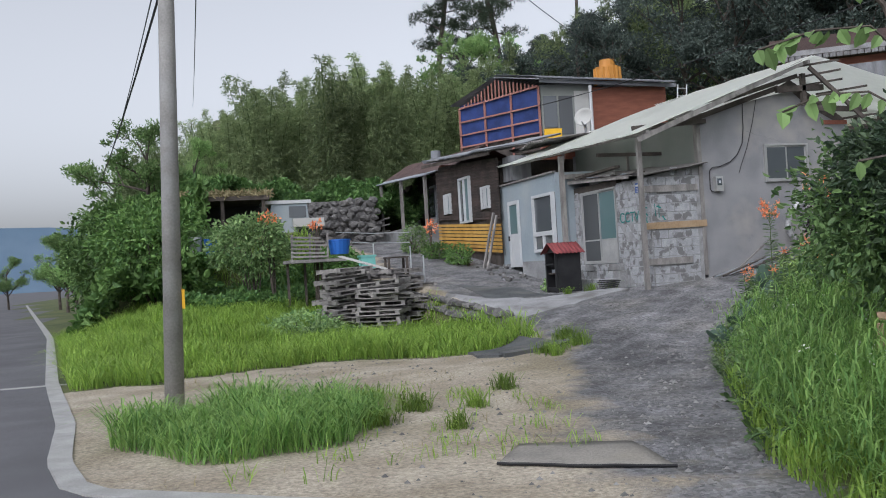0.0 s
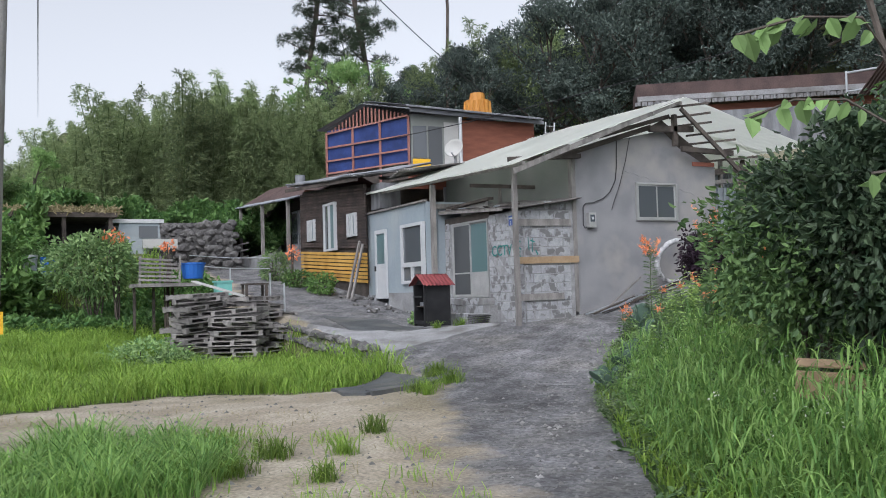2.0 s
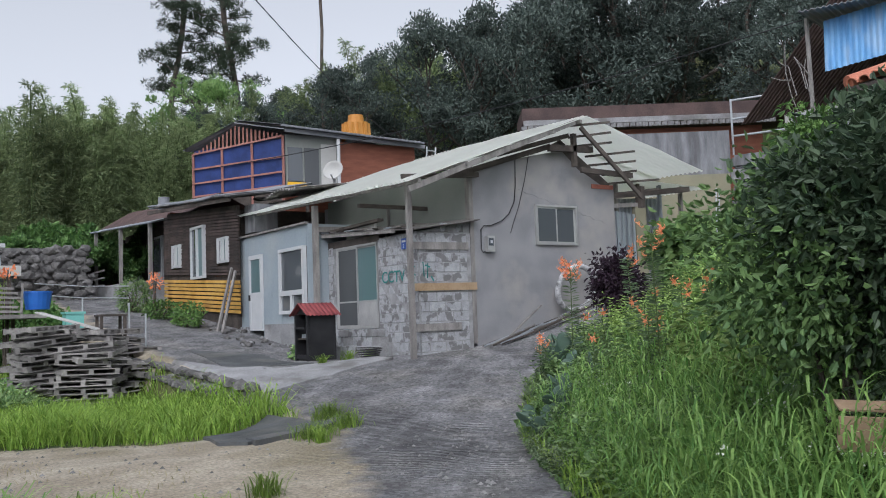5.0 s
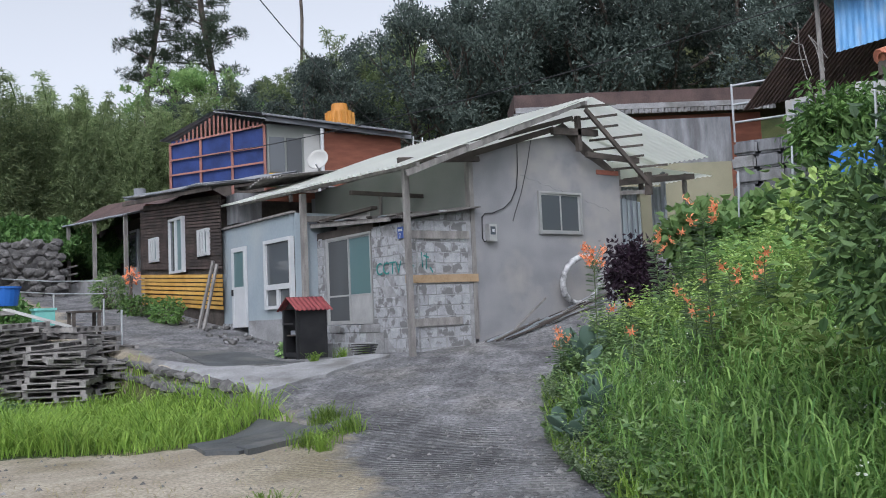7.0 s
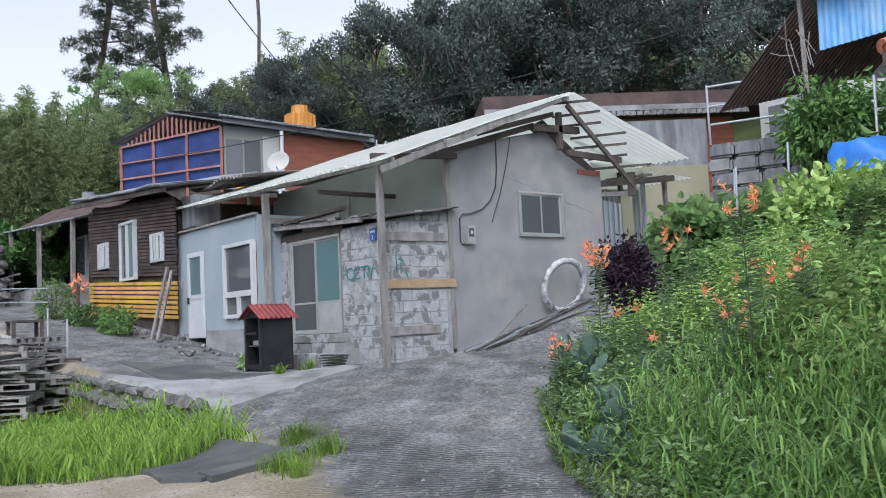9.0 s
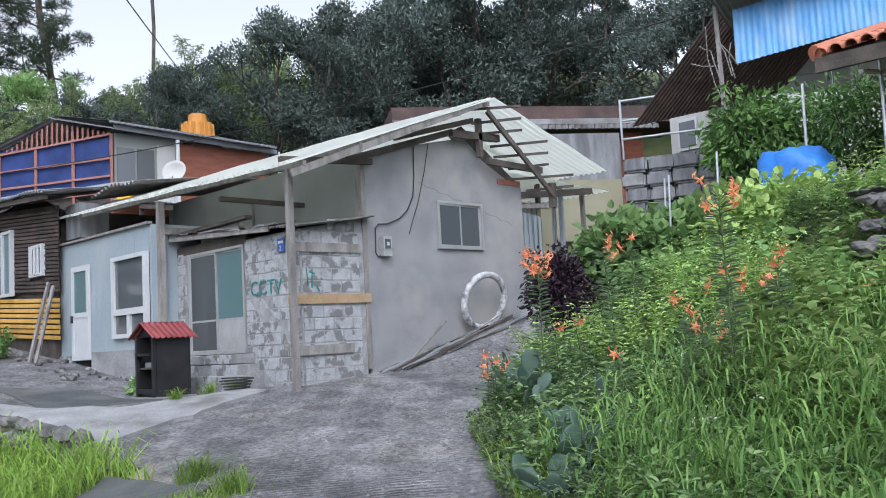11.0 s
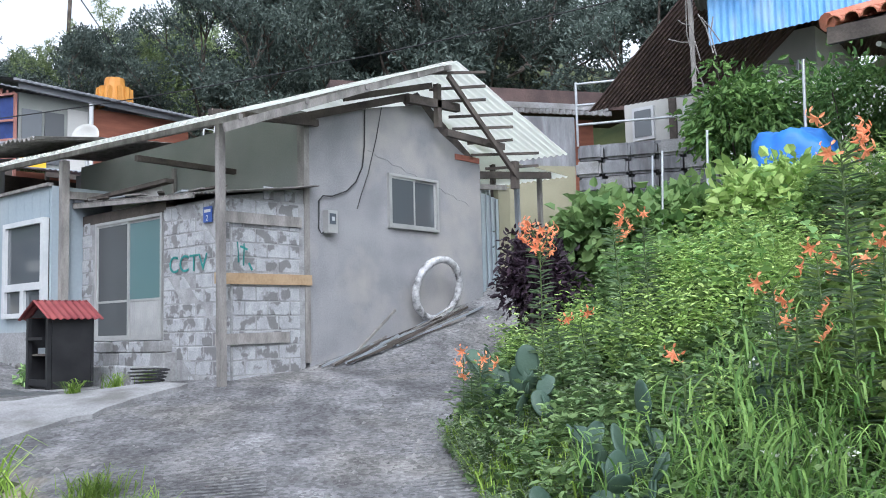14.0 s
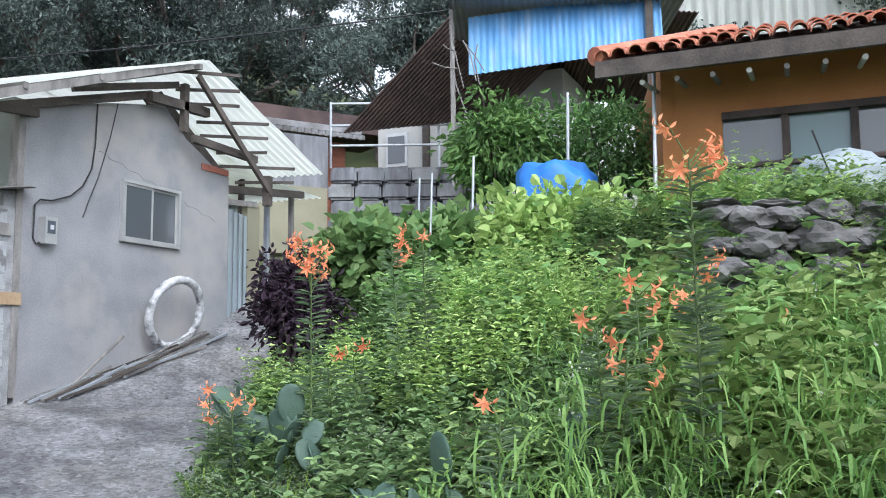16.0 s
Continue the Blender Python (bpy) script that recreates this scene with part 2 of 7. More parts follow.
def groove(m):
    """Rake marks pressed across the concrete of the slope, worn away in places."""
    n, l = m.node_tree.nodes, m.node_tree.links
    bs = n["Principled BSDF"]
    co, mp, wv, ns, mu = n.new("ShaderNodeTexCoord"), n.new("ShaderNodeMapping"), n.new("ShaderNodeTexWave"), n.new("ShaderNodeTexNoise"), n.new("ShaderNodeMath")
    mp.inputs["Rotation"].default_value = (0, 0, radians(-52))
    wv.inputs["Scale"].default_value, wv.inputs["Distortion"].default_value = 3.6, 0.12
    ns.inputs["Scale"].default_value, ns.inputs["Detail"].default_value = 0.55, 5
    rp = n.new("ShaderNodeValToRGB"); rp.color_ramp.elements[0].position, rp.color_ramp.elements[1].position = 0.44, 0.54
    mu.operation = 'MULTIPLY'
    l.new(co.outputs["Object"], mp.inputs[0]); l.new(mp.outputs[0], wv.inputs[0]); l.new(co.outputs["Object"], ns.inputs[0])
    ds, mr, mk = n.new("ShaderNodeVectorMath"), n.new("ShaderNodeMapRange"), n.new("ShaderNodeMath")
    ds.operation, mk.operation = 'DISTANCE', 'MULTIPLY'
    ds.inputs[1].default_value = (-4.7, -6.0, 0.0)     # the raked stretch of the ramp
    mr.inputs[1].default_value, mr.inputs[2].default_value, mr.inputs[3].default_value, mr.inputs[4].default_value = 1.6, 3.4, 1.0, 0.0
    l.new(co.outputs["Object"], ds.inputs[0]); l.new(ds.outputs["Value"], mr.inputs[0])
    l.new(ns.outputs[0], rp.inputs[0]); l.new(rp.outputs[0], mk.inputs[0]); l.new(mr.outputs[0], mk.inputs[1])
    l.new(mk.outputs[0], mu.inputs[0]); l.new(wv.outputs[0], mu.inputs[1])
    bp = n.new("ShaderNodeBump"); bp.inputs["Strength"].default_value, bp.inputs["Distance"].default_value = 0.9, 0.03
    old = bs.inputs["Normal"].links[0].from_socket
    l.new(mu.outputs[0], bp.inputs["Height"]); l.new(old, bp.inputs["Normal"]); l.new(bp.outputs[0], bs.inputs["Normal"])
    clr = bs.inputs["Base Color"].links[0].from_socket
    grit = n.new("ShaderNodeTexNoise"); grit.inputs["Scale"].default_value, grit.inputs["Detail"].default_value = 2.2, 15
    l.new(co.outputs["Object"], grit.inputs[0])
    gr = n.new("ShaderNodeValToRGB"); gr.color_ramp.elements[0].position, gr.color_ramp.elements[1].position = 0.36, 0.64
    gr.color_ramp.elements[0].color, gr.color_ramp.elements[1].color = (0.25, 0.25, 0.25, 1), (0.78, 0.78, 0.78, 1)
    l.new(grit.outputs[0], gr.inputs[0])
    mx = n.new("ShaderNodeMix"); mx.data_type, mx.blend_type = 'RGBA', 'OVERLAY'; mx.inputs[0].default_value = 0.55
    l.new(clr, mx.inputs[6]); l.new(gr.outputs[0], mx.inputs[7])
    worn, wm = n.new("ShaderNodeTexNoise"), n.new("ShaderNodeMapping")
    wm.inputs["Rotation"].default_value = (0, 0, radians(-45))
    ws = n.new("ShaderNodeMapping"); ws.inputs["Scale"].default_value = (0.6, 3.2, 1)
    worn.inputs["Scale"].default_value, worn.inputs["Detail"].default_value = 1.0, 12
    l.new(co.outputs["Object"], wm.inputs[0]); l.new(wm.outputs[0], ws.inputs[0]); l.new(ws.outputs[0], worn.inputs[0])
    wr = n.new("ShaderNodeValToRGB"); wr.color_ramp.elements[0].position, wr.color_ramp.elements[1].position = 0.38, 0.64
    wr.color_ramp.elements[0].color, wr.color_ramp.elements[1].color = (0.78, 0.78, 0.78, 1), (1.28, 1.28, 1.27, 1)
    wx = n.new("ShaderNodeMix"); wx.data_type, wx.blend_type = 'RGBA', 'MULTIPLY'; wx.inputs[0].default_value = 0.8
    l.new(worn.outputs[0], wr.inputs[0]); l.new(mx.outputs[2], wx.inputs[6]); l.new(wr.outputs[0], wx.inputs[7])
    chips, cr = n.new("ShaderNodeTexVoronoi"), n.new("ShaderNodeValToRGB")
    chips.inputs["Scale"].default_value = 24.0
    cr.color_ramp.elements[0].position, cr.color_ramp.elements[1].position = 0.1, 0.9
    cr.color_ramp.elements[0].color, cr.color_ramp.elements[1].color = (0.45, 0.45, 0.45, 1), (1.6, 1.6, 1.6, 1)
    l.new(co.outputs["Object"], chips.inputs[0]); l.new(chips.outputs["Color"], cr.inputs[0])
    cx_ = n.new("ShaderNodeMix"); cx_.data_type, cx_.blend_type = 'RGBA', 'MULTIPLY'; cx_.inputs[0].default_value = 0.7
    l.new(wx.outputs[2], cx_.inputs[6]); l.new(cr.outputs[0], cx_.inputs[7])
    # groove shade painted into the base colour, so the rake bands stay visible
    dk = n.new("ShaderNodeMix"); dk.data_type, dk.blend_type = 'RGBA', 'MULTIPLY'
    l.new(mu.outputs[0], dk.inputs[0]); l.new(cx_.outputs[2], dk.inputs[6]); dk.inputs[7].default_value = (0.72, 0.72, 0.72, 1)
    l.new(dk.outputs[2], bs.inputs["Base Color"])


def sand_over(m):
    """Sandy dirt with pebbles and withered patches, lying over the concrete where the ground's sand value is high."""
    n, l = m.node_tree.nodes, m.node_tree.links
    bs = n["Principled BSDF"]
    co, at = n.new("ShaderNodeTexCoord"), n.new("ShaderNodeAttribute")
    at.attribute_name = "sand"
    def tex(scale, detail):
        t = n.new("ShaderNodeTexNoise")
        t.inputs["Scale"].default_value, t.inputs["Detail"].default_value = scale, detail
        l.new(co.outputs["Object"], t.inputs[0])
        return t.outputs[0]
    def ramp(src, p0, p1, c0, c1):
        r = n.new("ShaderNodeValToRGB")
        r.color_ramp.elements[0].position, r.color_ramp.elements[1].position = p0, p1
        r.color_ramp.elements[0].color, r.color_ramp.elements[1].color = (*c0, 1), (*c1, 1)
        l.new(src, r.inputs[0])
        return r.outputs[0]
    def mix(f, a, b, how='MIX'):
        x = n.new("ShaderNodeMix"); x.data_type, x.blend_type = 'RGBA', how
        if isinstance(f, float):
            x.inputs[0].default_value = f
        else:
            l.new(f, x.inputs[0])
        l.new(a, x.inputs[6])
        if isinstance(b, tuple):
            x.inputs[7].default_value = (*b, 1)
        else:
            l.new(b, x.inputs[7])
        return x.outputs[2]
    c = ramp(tex(1.3, 8), 0.36, 0.66, (0.262, 0.224, 0.168), (0.385, 0.340, 0.270))
    c = mix(ramp(tex(0.42, 9), 0.52, 0.66, (0, 0, 0), (0.65, 0.65, 0.65)), c, (0.165, 0.140, 0.080))
    c = mix(0.6, c, ramp(tex(26.0, 10), 0.3, 0.7, (0.2, 0.2, 0.2), (0.8, 0.8, 0.8)), 'OVERLAY')
    vo = n.new("ShaderNodeTexVoronoi"); vo.inputs["Scale"].default_value = 15.0
    l.new(co.outputs["Object"], vo.inputs[0])
    c = mix(ramp(vo.outputs["Distance"], 0.10, 0.22, (0.55, 0.55, 0.55), (0, 0, 0)), c, (0.20, 0.19, 0.18))
    edge, sum_, mr = tex(1.6, 9), n.new("ShaderNodeMath"), n.new("ShaderNodeMapRange")
    sum_.operation = 'ADD'
    l.new(at.outputs["Fac"], sum_.inputs[0]); l.new(edge, sum_.inputs[1]); l.new(sum_.outputs[0], mr.inputs[0])
    mr.inputs[1].default_value, mr.inputs[2].default_value = 0.88, 1.12
    old = bs.inputs["Base Color"].links[0].from_socket
    l.new(mix(mr.outputs[0], old, c), bs.inputs["Base Color"])


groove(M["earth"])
sand_over(M["earth"])
L = dict(
    grass=leaf_mat("grass_blades", (0.120, 0.215, 0.036), (0.27, 0.385, 0.075), trans=0.4),
    lush=leaf_mat("tall_grass", (0.088, 0.190, 0.048), (0.255, 0.395, 0.112), trans=0.4),
    shrub=leaf_mat("shrub_leaves", (0.064, 0.135, 0.040), (0.160, 0.270, 0.075)),
    weed=leaf_mat("weed_leaves", (0.095, 0.180, 0.066), (0.310, 0.435, 0.185), trans=0.3),
    lime=leaf_mat("lime_leaves", (0.185, 0.295, 0.078), (0.42, 0.54, 0.19), trans=0.38),
    sage=leaf_mat("grey_green_leaves", (0.110, 0.165, 0.090), (0.260, 0.320, 0.190), trans=0.25),
    lilyleaf=leaf_mat("lily_leaves", (0.120, 0.190, 0.105), (0.270, 0.345, 0.215), trans=0.25),
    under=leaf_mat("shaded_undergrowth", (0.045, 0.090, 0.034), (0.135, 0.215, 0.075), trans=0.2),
    dark=leaf_mat("dark_leaves", (0.026, 0.050, 0.028), (0.085, 0.125, 0.068), rough=0.45),
    purple=leaf_mat("purple_leaves", (0.022, 0.012, 0.022), (0.05, 0.028, 0.045), trans=0.1),
    bamboo=leaf_mat("bamboo_leaves", (0.155, 0.220, 0.105), (0.37, 0.445, 0.22), trans=0.4),
    forest=leaf_mat("forest_leaves", (0.040, 0.061, 0.054), (0.150, 0.187, 0.160)),
    pine=leaf_mat("pine_needles", (0.028, 0.046, 0.028), (0.065, 0.090, 0.052), trans=0.1),
    hedge=leaf_mat("vine_leaves", (0.120, 0.230, 0.075), (0.31, 0.45, 0.17), trans=0.38),
    ivy=leaf_mat("ivy_leaves", (0.055, 0.125, 0.040), (0.150, 0.260, 0.080), trans=0.25),
    straw=leaf_mat("dry_vines", (0.20, 0.17, 0.09), (0.30, 0.26, 0.15)),
    petal=leaf_mat("lily_petals", (0.82, 0.23, 0.085), (0.95, 0.44, 0.25), trans=0.35, rnd=0.1),
    whitebud=leaf_mat("small_white_flowers", (0.55, 0.58, 0.50), (0.75, 0.76, 0.70), trans=0.2, rnd=0.1),
)


# ---- building blocks ----
def obj(name, bm, material, smooth=False):
    me = bpy.data.meshes.new(name)
    bm.normal_update()
    bm.to_mesh(me)
    bm.free()
    me.materials.append(material)
    if smooth:
        me.shade_smooth()
    return new(name, me)


def part(name, bm, material, parent, label="", smooth=False):
    ob = obj(name, bm, material, smooth)
    ob.parent = parent
    if parent.parent is None:
        ob.matrix_parent_inverse = Matrix.Translation(-parent.location)
    if label:
        ob["label"] = label
    return ob


def thing(name, at, label, category, group="", kind=""):
    e = new(name)
    e.location = at
    e.empty_display_size = 0.1
    return tagged(e, label, category, group, kind)


def box(bm, x0, x1, y0, y1, z0, z1, m=None):
    v = [bm.verts.new((x, y, z)) for x in (x0, x1) for y in (y0, y1) for z in (z0, z1)]
    for f in ((0, 1, 3, 2), (4, 6, 7, 5), (0, 4, 5, 1), (2, 3, 7, 6), (0, 2, 6, 4), (1, 5, 7, 3)):
        bm.faces.new([v[i] for i in f])
    if m is not None:
        for a in v:
            a.co = m @ a.co
    return bm


def B(*a, m=None):
    return box(bmesh.new(), *a, m=m)


def frame_axes(a, b):
    a, b = Vector(a), Vector(b)
    d = b - a
    q = d.to_track_quat('Z', 'X').to_matrix().to_4x4()
    return Matrix.Translation(a) @ q, d.length


def beam(bm, a, b, w, h):
    """A straight timber from a to b; w across, h upright."""
    a, b = Vector(a), Vector(b)
    d = (b - a).normalized()
    up = Vector((0, 0, 1)) if abs(d.z) < 0.98 else Vector((0, 1, 0))
    s = d.cross(up).normalized()
    u = s.cross(d).normalized()
    vs = [bm.verts.new(p + s * (i * w / 2) + u * (j * h / 2)) for p in (a, b) for i in (-1, 1) for j in (-1, 1)]
    for f in ((0, 1, 3, 2), (4, 6, 7, 5), (0, 4, 5, 1), (2, 3, 7, 6), (0, 2, 6, 4), (1, 5, 7, 3)):
        bm.faces.new([vs[i] for i in f])
    return bm


def tube(bm, a, b, r0, r1=None, n=10):
    m, h = frame_axes(a, b)
    r1 = r0 if r1 is None else r1
    lo = [bm.verts.new(m @ Vector((r0 * math.cos(2 * math.pi * i / n), r0 * math.sin(2 * math.pi * i / n), 0))) for i in range(n)]
    hi = [bm.verts.new(m @ Vector((r1 * math.cos(2 * math.pi * i / n), r1 * math.sin(2 * math.pi * i / n), h))) for i in range(n)]
    for i in range(n):
        bm.faces.new((lo[i], lo[(i + 1) % n], hi[(i + 1) % n], hi[i]))
    bm.faces.new(lo[::-1]); bm.faces.new(hi)
    return bm


def chain(bm, pts, r, n=6):
    """A bent round strand through the points, in one piece."""
    pts = [Vector(p) for p in pts]
    rings = []
    for i, p in enumerate(pts):
        d = (pts[min(i + 1, len(pts) - 1)] - pts[max(i - 1, 0)]).normalized()
        a = d.cross(Vector((0.31, 0.17, 0.93))).normalized()
        b = d.cross(a)
        rings.append([bm.verts.new(p + (a * math.cos(2 * math.pi * k / n) + b * math.sin(2 * math.pi * k / n)) * r) for k in range(n)])
    for q, w in zip(rings, rings[1:]):
        for k in range(n):
            bm.faces.new((q[k], q[(k + 1) % n], w[(k + 1) % n], w[k]))
    bm.faces.new(rings[0][::-1]); bm.faces.new(rings[-1])
    return bm


def sheet(p, u, v, pitch=0.12, amp=0.018, thick=0.006, rows=2, sag=0.0, per=6):
    """A corrugated sheet from corner p; its waves follow one another along u and run along v."""
    p, u, v = Vector(p), Vector(u), Vector(v)
    n = max(2, int(u.length / pitch * per))
    nor = u.cross(v).normalized()
    bm = bmesh.new()
    layers = []
    for side in (0, 1):
        g = []
        for j in range(rows + 1):
            row = []
            for i in range(n + 1):
                a = i / n * u.length / pitch * 2 * math.pi
                w = amp * math.sin(a) + sag * noise.noise((p + u * (i / n) + v * (j / rows)) * 0.9)
                row.append(bm.verts.new(p + u * (i / n) + v * (j / rows) + nor * (w - thick * side)))
            g.append(row)
        for j in range(rows):
            for i in range(n):
                q = (g[j][i], g[j][i + 1], g[j + 1][i + 1], g[j + 1][i])
                bm.faces.new(q if side == 0 else q[::-1])
        layers.append(g)
    a, b = layers
    for i in range(n):
        bm.faces.new((a[0][i + 1], a[0][i], b[0][i], b[0][i + 1]))
        bm.faces.new((a[rows][i], a[rows][i + 1], b[rows][i + 1], b[rows][i]))
    return bm


def prism(pts, d):
    """A flat outline pts pushed out by the vector d."""
    bm = bmesh.new()
    lo = [bm.verts.new(p) for p in pts]
    hi = [bm.verts.new(Vector(p) + Vector(d)) for p in pts]
    bm.faces.new(lo[::-1]); bm.faces.new(hi)
    n = len(pts)
    for i in range(n):
        bm.faces.new((lo[i], lo[(i + 1) % n], hi[(i + 1) % n], hi[i]))
    bmesh.ops.recalc_face_normals(bm, faces=bm.faces[:])
    return bm


def rock(bm, c, r, seed, sq=(1, 1, 1), sub=1):
    """A rough lump of stone with broken edges."""
    res = bmesh.ops.create_icosphere(bm, subdivisions=sub, radius=1)
    for v in res["verts"]:
        k = 0.8 + 0.45 * noise.noise(v.co * 1.3 + Vector((seed, seed * 0.7, 0)))
        if sub > 2:
            k += 0.16 * noise.noise(v.co * 3.1 + Vector((seed, 0, seed))) - 0.18 * abs(noise.noise(v.co * 2.0 + Vector((0, seed, 0))))
        v.co = Vector(c) + Vector((v.co.x * sq[0], v.co.y * sq[1], v.co.z * sq[2])) * (r * k)
    return bm


def from_arrays(name, verts, faces, material):
    me = bpy.data.meshes.new(name)
    me.from_pydata(verts, [], faces)
    me.materials.append(material)
    return new(name, me)


RNG = np.random.default_rng(7)


def unit(a):
    return a / np.maximum(np.linalg.norm(a, axis=1, keepdims=True), 1e-9)


def leaf_arrays(c, d, w, length, width, fold=0.25):
    """Pointed leaves at c along d, w across; rounded sides, two facets folded on the midrib."""
    d, w = unit(d), w - (w * unit(d)).sum(1, keepdims=True) * unit(d)
    w = unit(w)
    n = np.cross(d, w)
    ln, wd = length[:, None], width[:, None]
    a, b = c + d * ln * 0.28 + n * wd * fold, c + d * ln * 0.66 + n * wd * fold * 0.8
    v = np.stack([c, a + w * wd * 0.46, b + w * wd * 0.42, c + d * ln - n * ln * 0.10, b - w * wd * 0.42, a - w * wd * 0.46], 1).reshape(-1, 3)
    i = np.arange(len(c))[:, None] * 6
    f = np.concatenate([i + [0, 1, 2, 3], i + [0, 3, 4, 5]], 0)
    return v, f


def leaves(name, c, material, size, aspect=0.5, out=None, droop=0.3, jitter=0.5):
    n = len(c)
    d = RNG.normal(size=(n, 3))
    if out is not None:
        d = d * 0.7 + out
    d[:, 2] -= droop
    w = RNG.normal(size=(n, 3)); w[:, 2] *= 0.4
    ln = size * (1 + jitter * (RNG.random(n) * 2 - 1))
    v, f = leaf_arrays(c, d, w, ln, ln * aspect)
    return from_arrays(name, v, f, material)


def blades(name, base, material, height, width, lean=0.45, jitter=0.5, curl=0.5):
    """Curved grass blades: two sections and a tip."""
    n = len(base)
    a = RNG.random(n) * 2 * math.pi
    out = np.stack([np.cos(a), np.sin(a), np.zeros(n)], 1)
    side = np.stack([-np.sin(a), np.cos(a), np.zeros(n)], 1)
    h = (np.asarray(height) * (1 + jitter * (RNG.random(n) * 2 - 1)))[:, None]
    ln = (lean * (0.3 + RNG.random(n)))[:, None]
    w = (width * (0.6 + 0.8 * RNG.random(n)))[:, None]
    up = np.array([0, 0, 1.0])
    p1 = base + h * (0.5 * up + out * ln * 0.28)
    p2 = base + h * (0.86 * up + out * ln * 0.75)
    p3 = base + h * ((1.0 - curl * 0.35) * up + out * ln * (1.25 + curl * 0.3))
    v = np.stack([base - side * w * 0.4, base + side * w * 0.4, p1 - side * w * 0.5, p1 + side * w * 0.5, p2 - side * w * 0.35, p2 + side * w * 0.35, p3], 1).reshape(-1, 3)
    i = np.arange(n)[:, None] * 7
    f4 = np.concatenate([i + [0, 1, 3, 2], i + [2, 3, 5, 4]], 0).tolist()
    f3 = (i + [4, 5, 6]).tolist()
    return from_arrays(name, v, f4 + f3, material)



def arching(name, base, material, height, width, lean, droop):
    """Long grass leaves that rise, bend over and hang at the tip."""
    n = len(base)
    a = RNG.random(n) * 2 * math.pi
    out = np.stack([np.cos(a), np.sin(a), np.zeros(n)], 1)
    side = np.stack([-np.sin(a), np.cos(a), np.zeros(n)], 1)
    h = (height * (0.55 + 0.75 * RNG.random(n)))[:, None]
    ln = (lean * (0.35 + 0.9 * RNG.random(n)))[:, None]
    dr = (droop * (0.4 + 0.8 * RNG.random(n)))[:, None]
    w = (width * (0.6 + 0.8 * RNG.random(n)))[:, None]
    up = np.array([0, 0, 1.0])
    ts, ws = (0.0, 0.35, 0.6, 0.8), (0.35, 0.5, 0.42, 0.28)
    rows = []
    for t, k in zip(ts, ws):
        p = base + h * (up * (1.6 * t - dr * t * t) + out * ln * t ** 1.7)
        rows += [p - side * w * k, p + side * w * k]
    rows.append(base + h * (up * (1.6 - dr) + out * ln))
    v = np.stack(rows, 1).reshape(-1, 3)
    i = np.arange(n)[:, None] * 9
    f4 = np.concatenate([i + [0, 1, 3, 2], i + [2, 3, 5, 4], i + [4, 5, 7, 6]], 0).tolist()
    return from_arrays(name, v, f4 + (i + [6, 7, 8]).tolist(), material)


def stems(base, height, lean, jitter=0.35):
    """Directions and heights of leaning stems from their roots: a function that gives their points at a fraction of their length."""
    n = len(base)
    a = RNG.random(n) * 2 * math.pi
    out = np.stack([np.cos(a), np.sin(a), np.zeros(n)], 1)
    h = (height * (1 + jitter * (RNG.random(n) * 2 - 1)))[:, None]
    k = (lean * (0.2 + RNG.random(n)))[:, None]
    up = np.array([0, 0, 1.0])
    return lambda u: base + h * (up * u * (1 - 0.25 * k * u) + out * k * u ** 1.8)


def sprigs(name, base, height, leafmat, leaf, aspect, nodes, lean=0.35, low=0.2, tilt=0.25):
    """Leafy stems: pairs of leaves that lie open to the sky, smaller towards the tip."""
    at = stems(base, np.asarray(height) * np.ones(len(base)), lean)
    n = len(base)
    turn = RNG.random(n) * 6.28
    vs, fs, k0 = [], [], 0
    for k in range(nodes):
        u = low + (1 - low) * (k + 0.5) / nodes
        p = at(u)
        for side in (0, math.pi):
            a = turn + k * 1.4 + side + RNG.normal(size=n) * 0.35
            d = np.stack([np.cos(a), np.sin(a), tilt + RNG.normal(size=n) * 0.3], 1)
            w = np.stack([-np.sin(a), np.cos(a), RNG.normal(size=n) * 0.3], 1)
            ln = leaf * (1.15 - 0.45 * u) * (0.7 + 0.6 * RNG.random(n))
            v, f = leaf_arrays(p, d, w, ln, ln * aspect, 0.15)
            vs.append(v); fs.append(f + k0); k0 += len(v)
    return from_arrays(name, np.concatenate(vs), np.concatenate(fs), leafmat)


def shoots(name, base, height, leafmat, nodes, leaf, width, lean=0.4):
    """Grass shoots: leaning stems with long leaves that arch away at every node."""
    at = stems(base, np.asarray(height) * np.ones(len(base)), lean)
    p = np.concatenate([at(0.15 + 0.85 * k / (nodes - 1)) for k in range(nodes)], 0)
    return arching(name, p, leafmat, leaf, width, 1.25, 1.55)


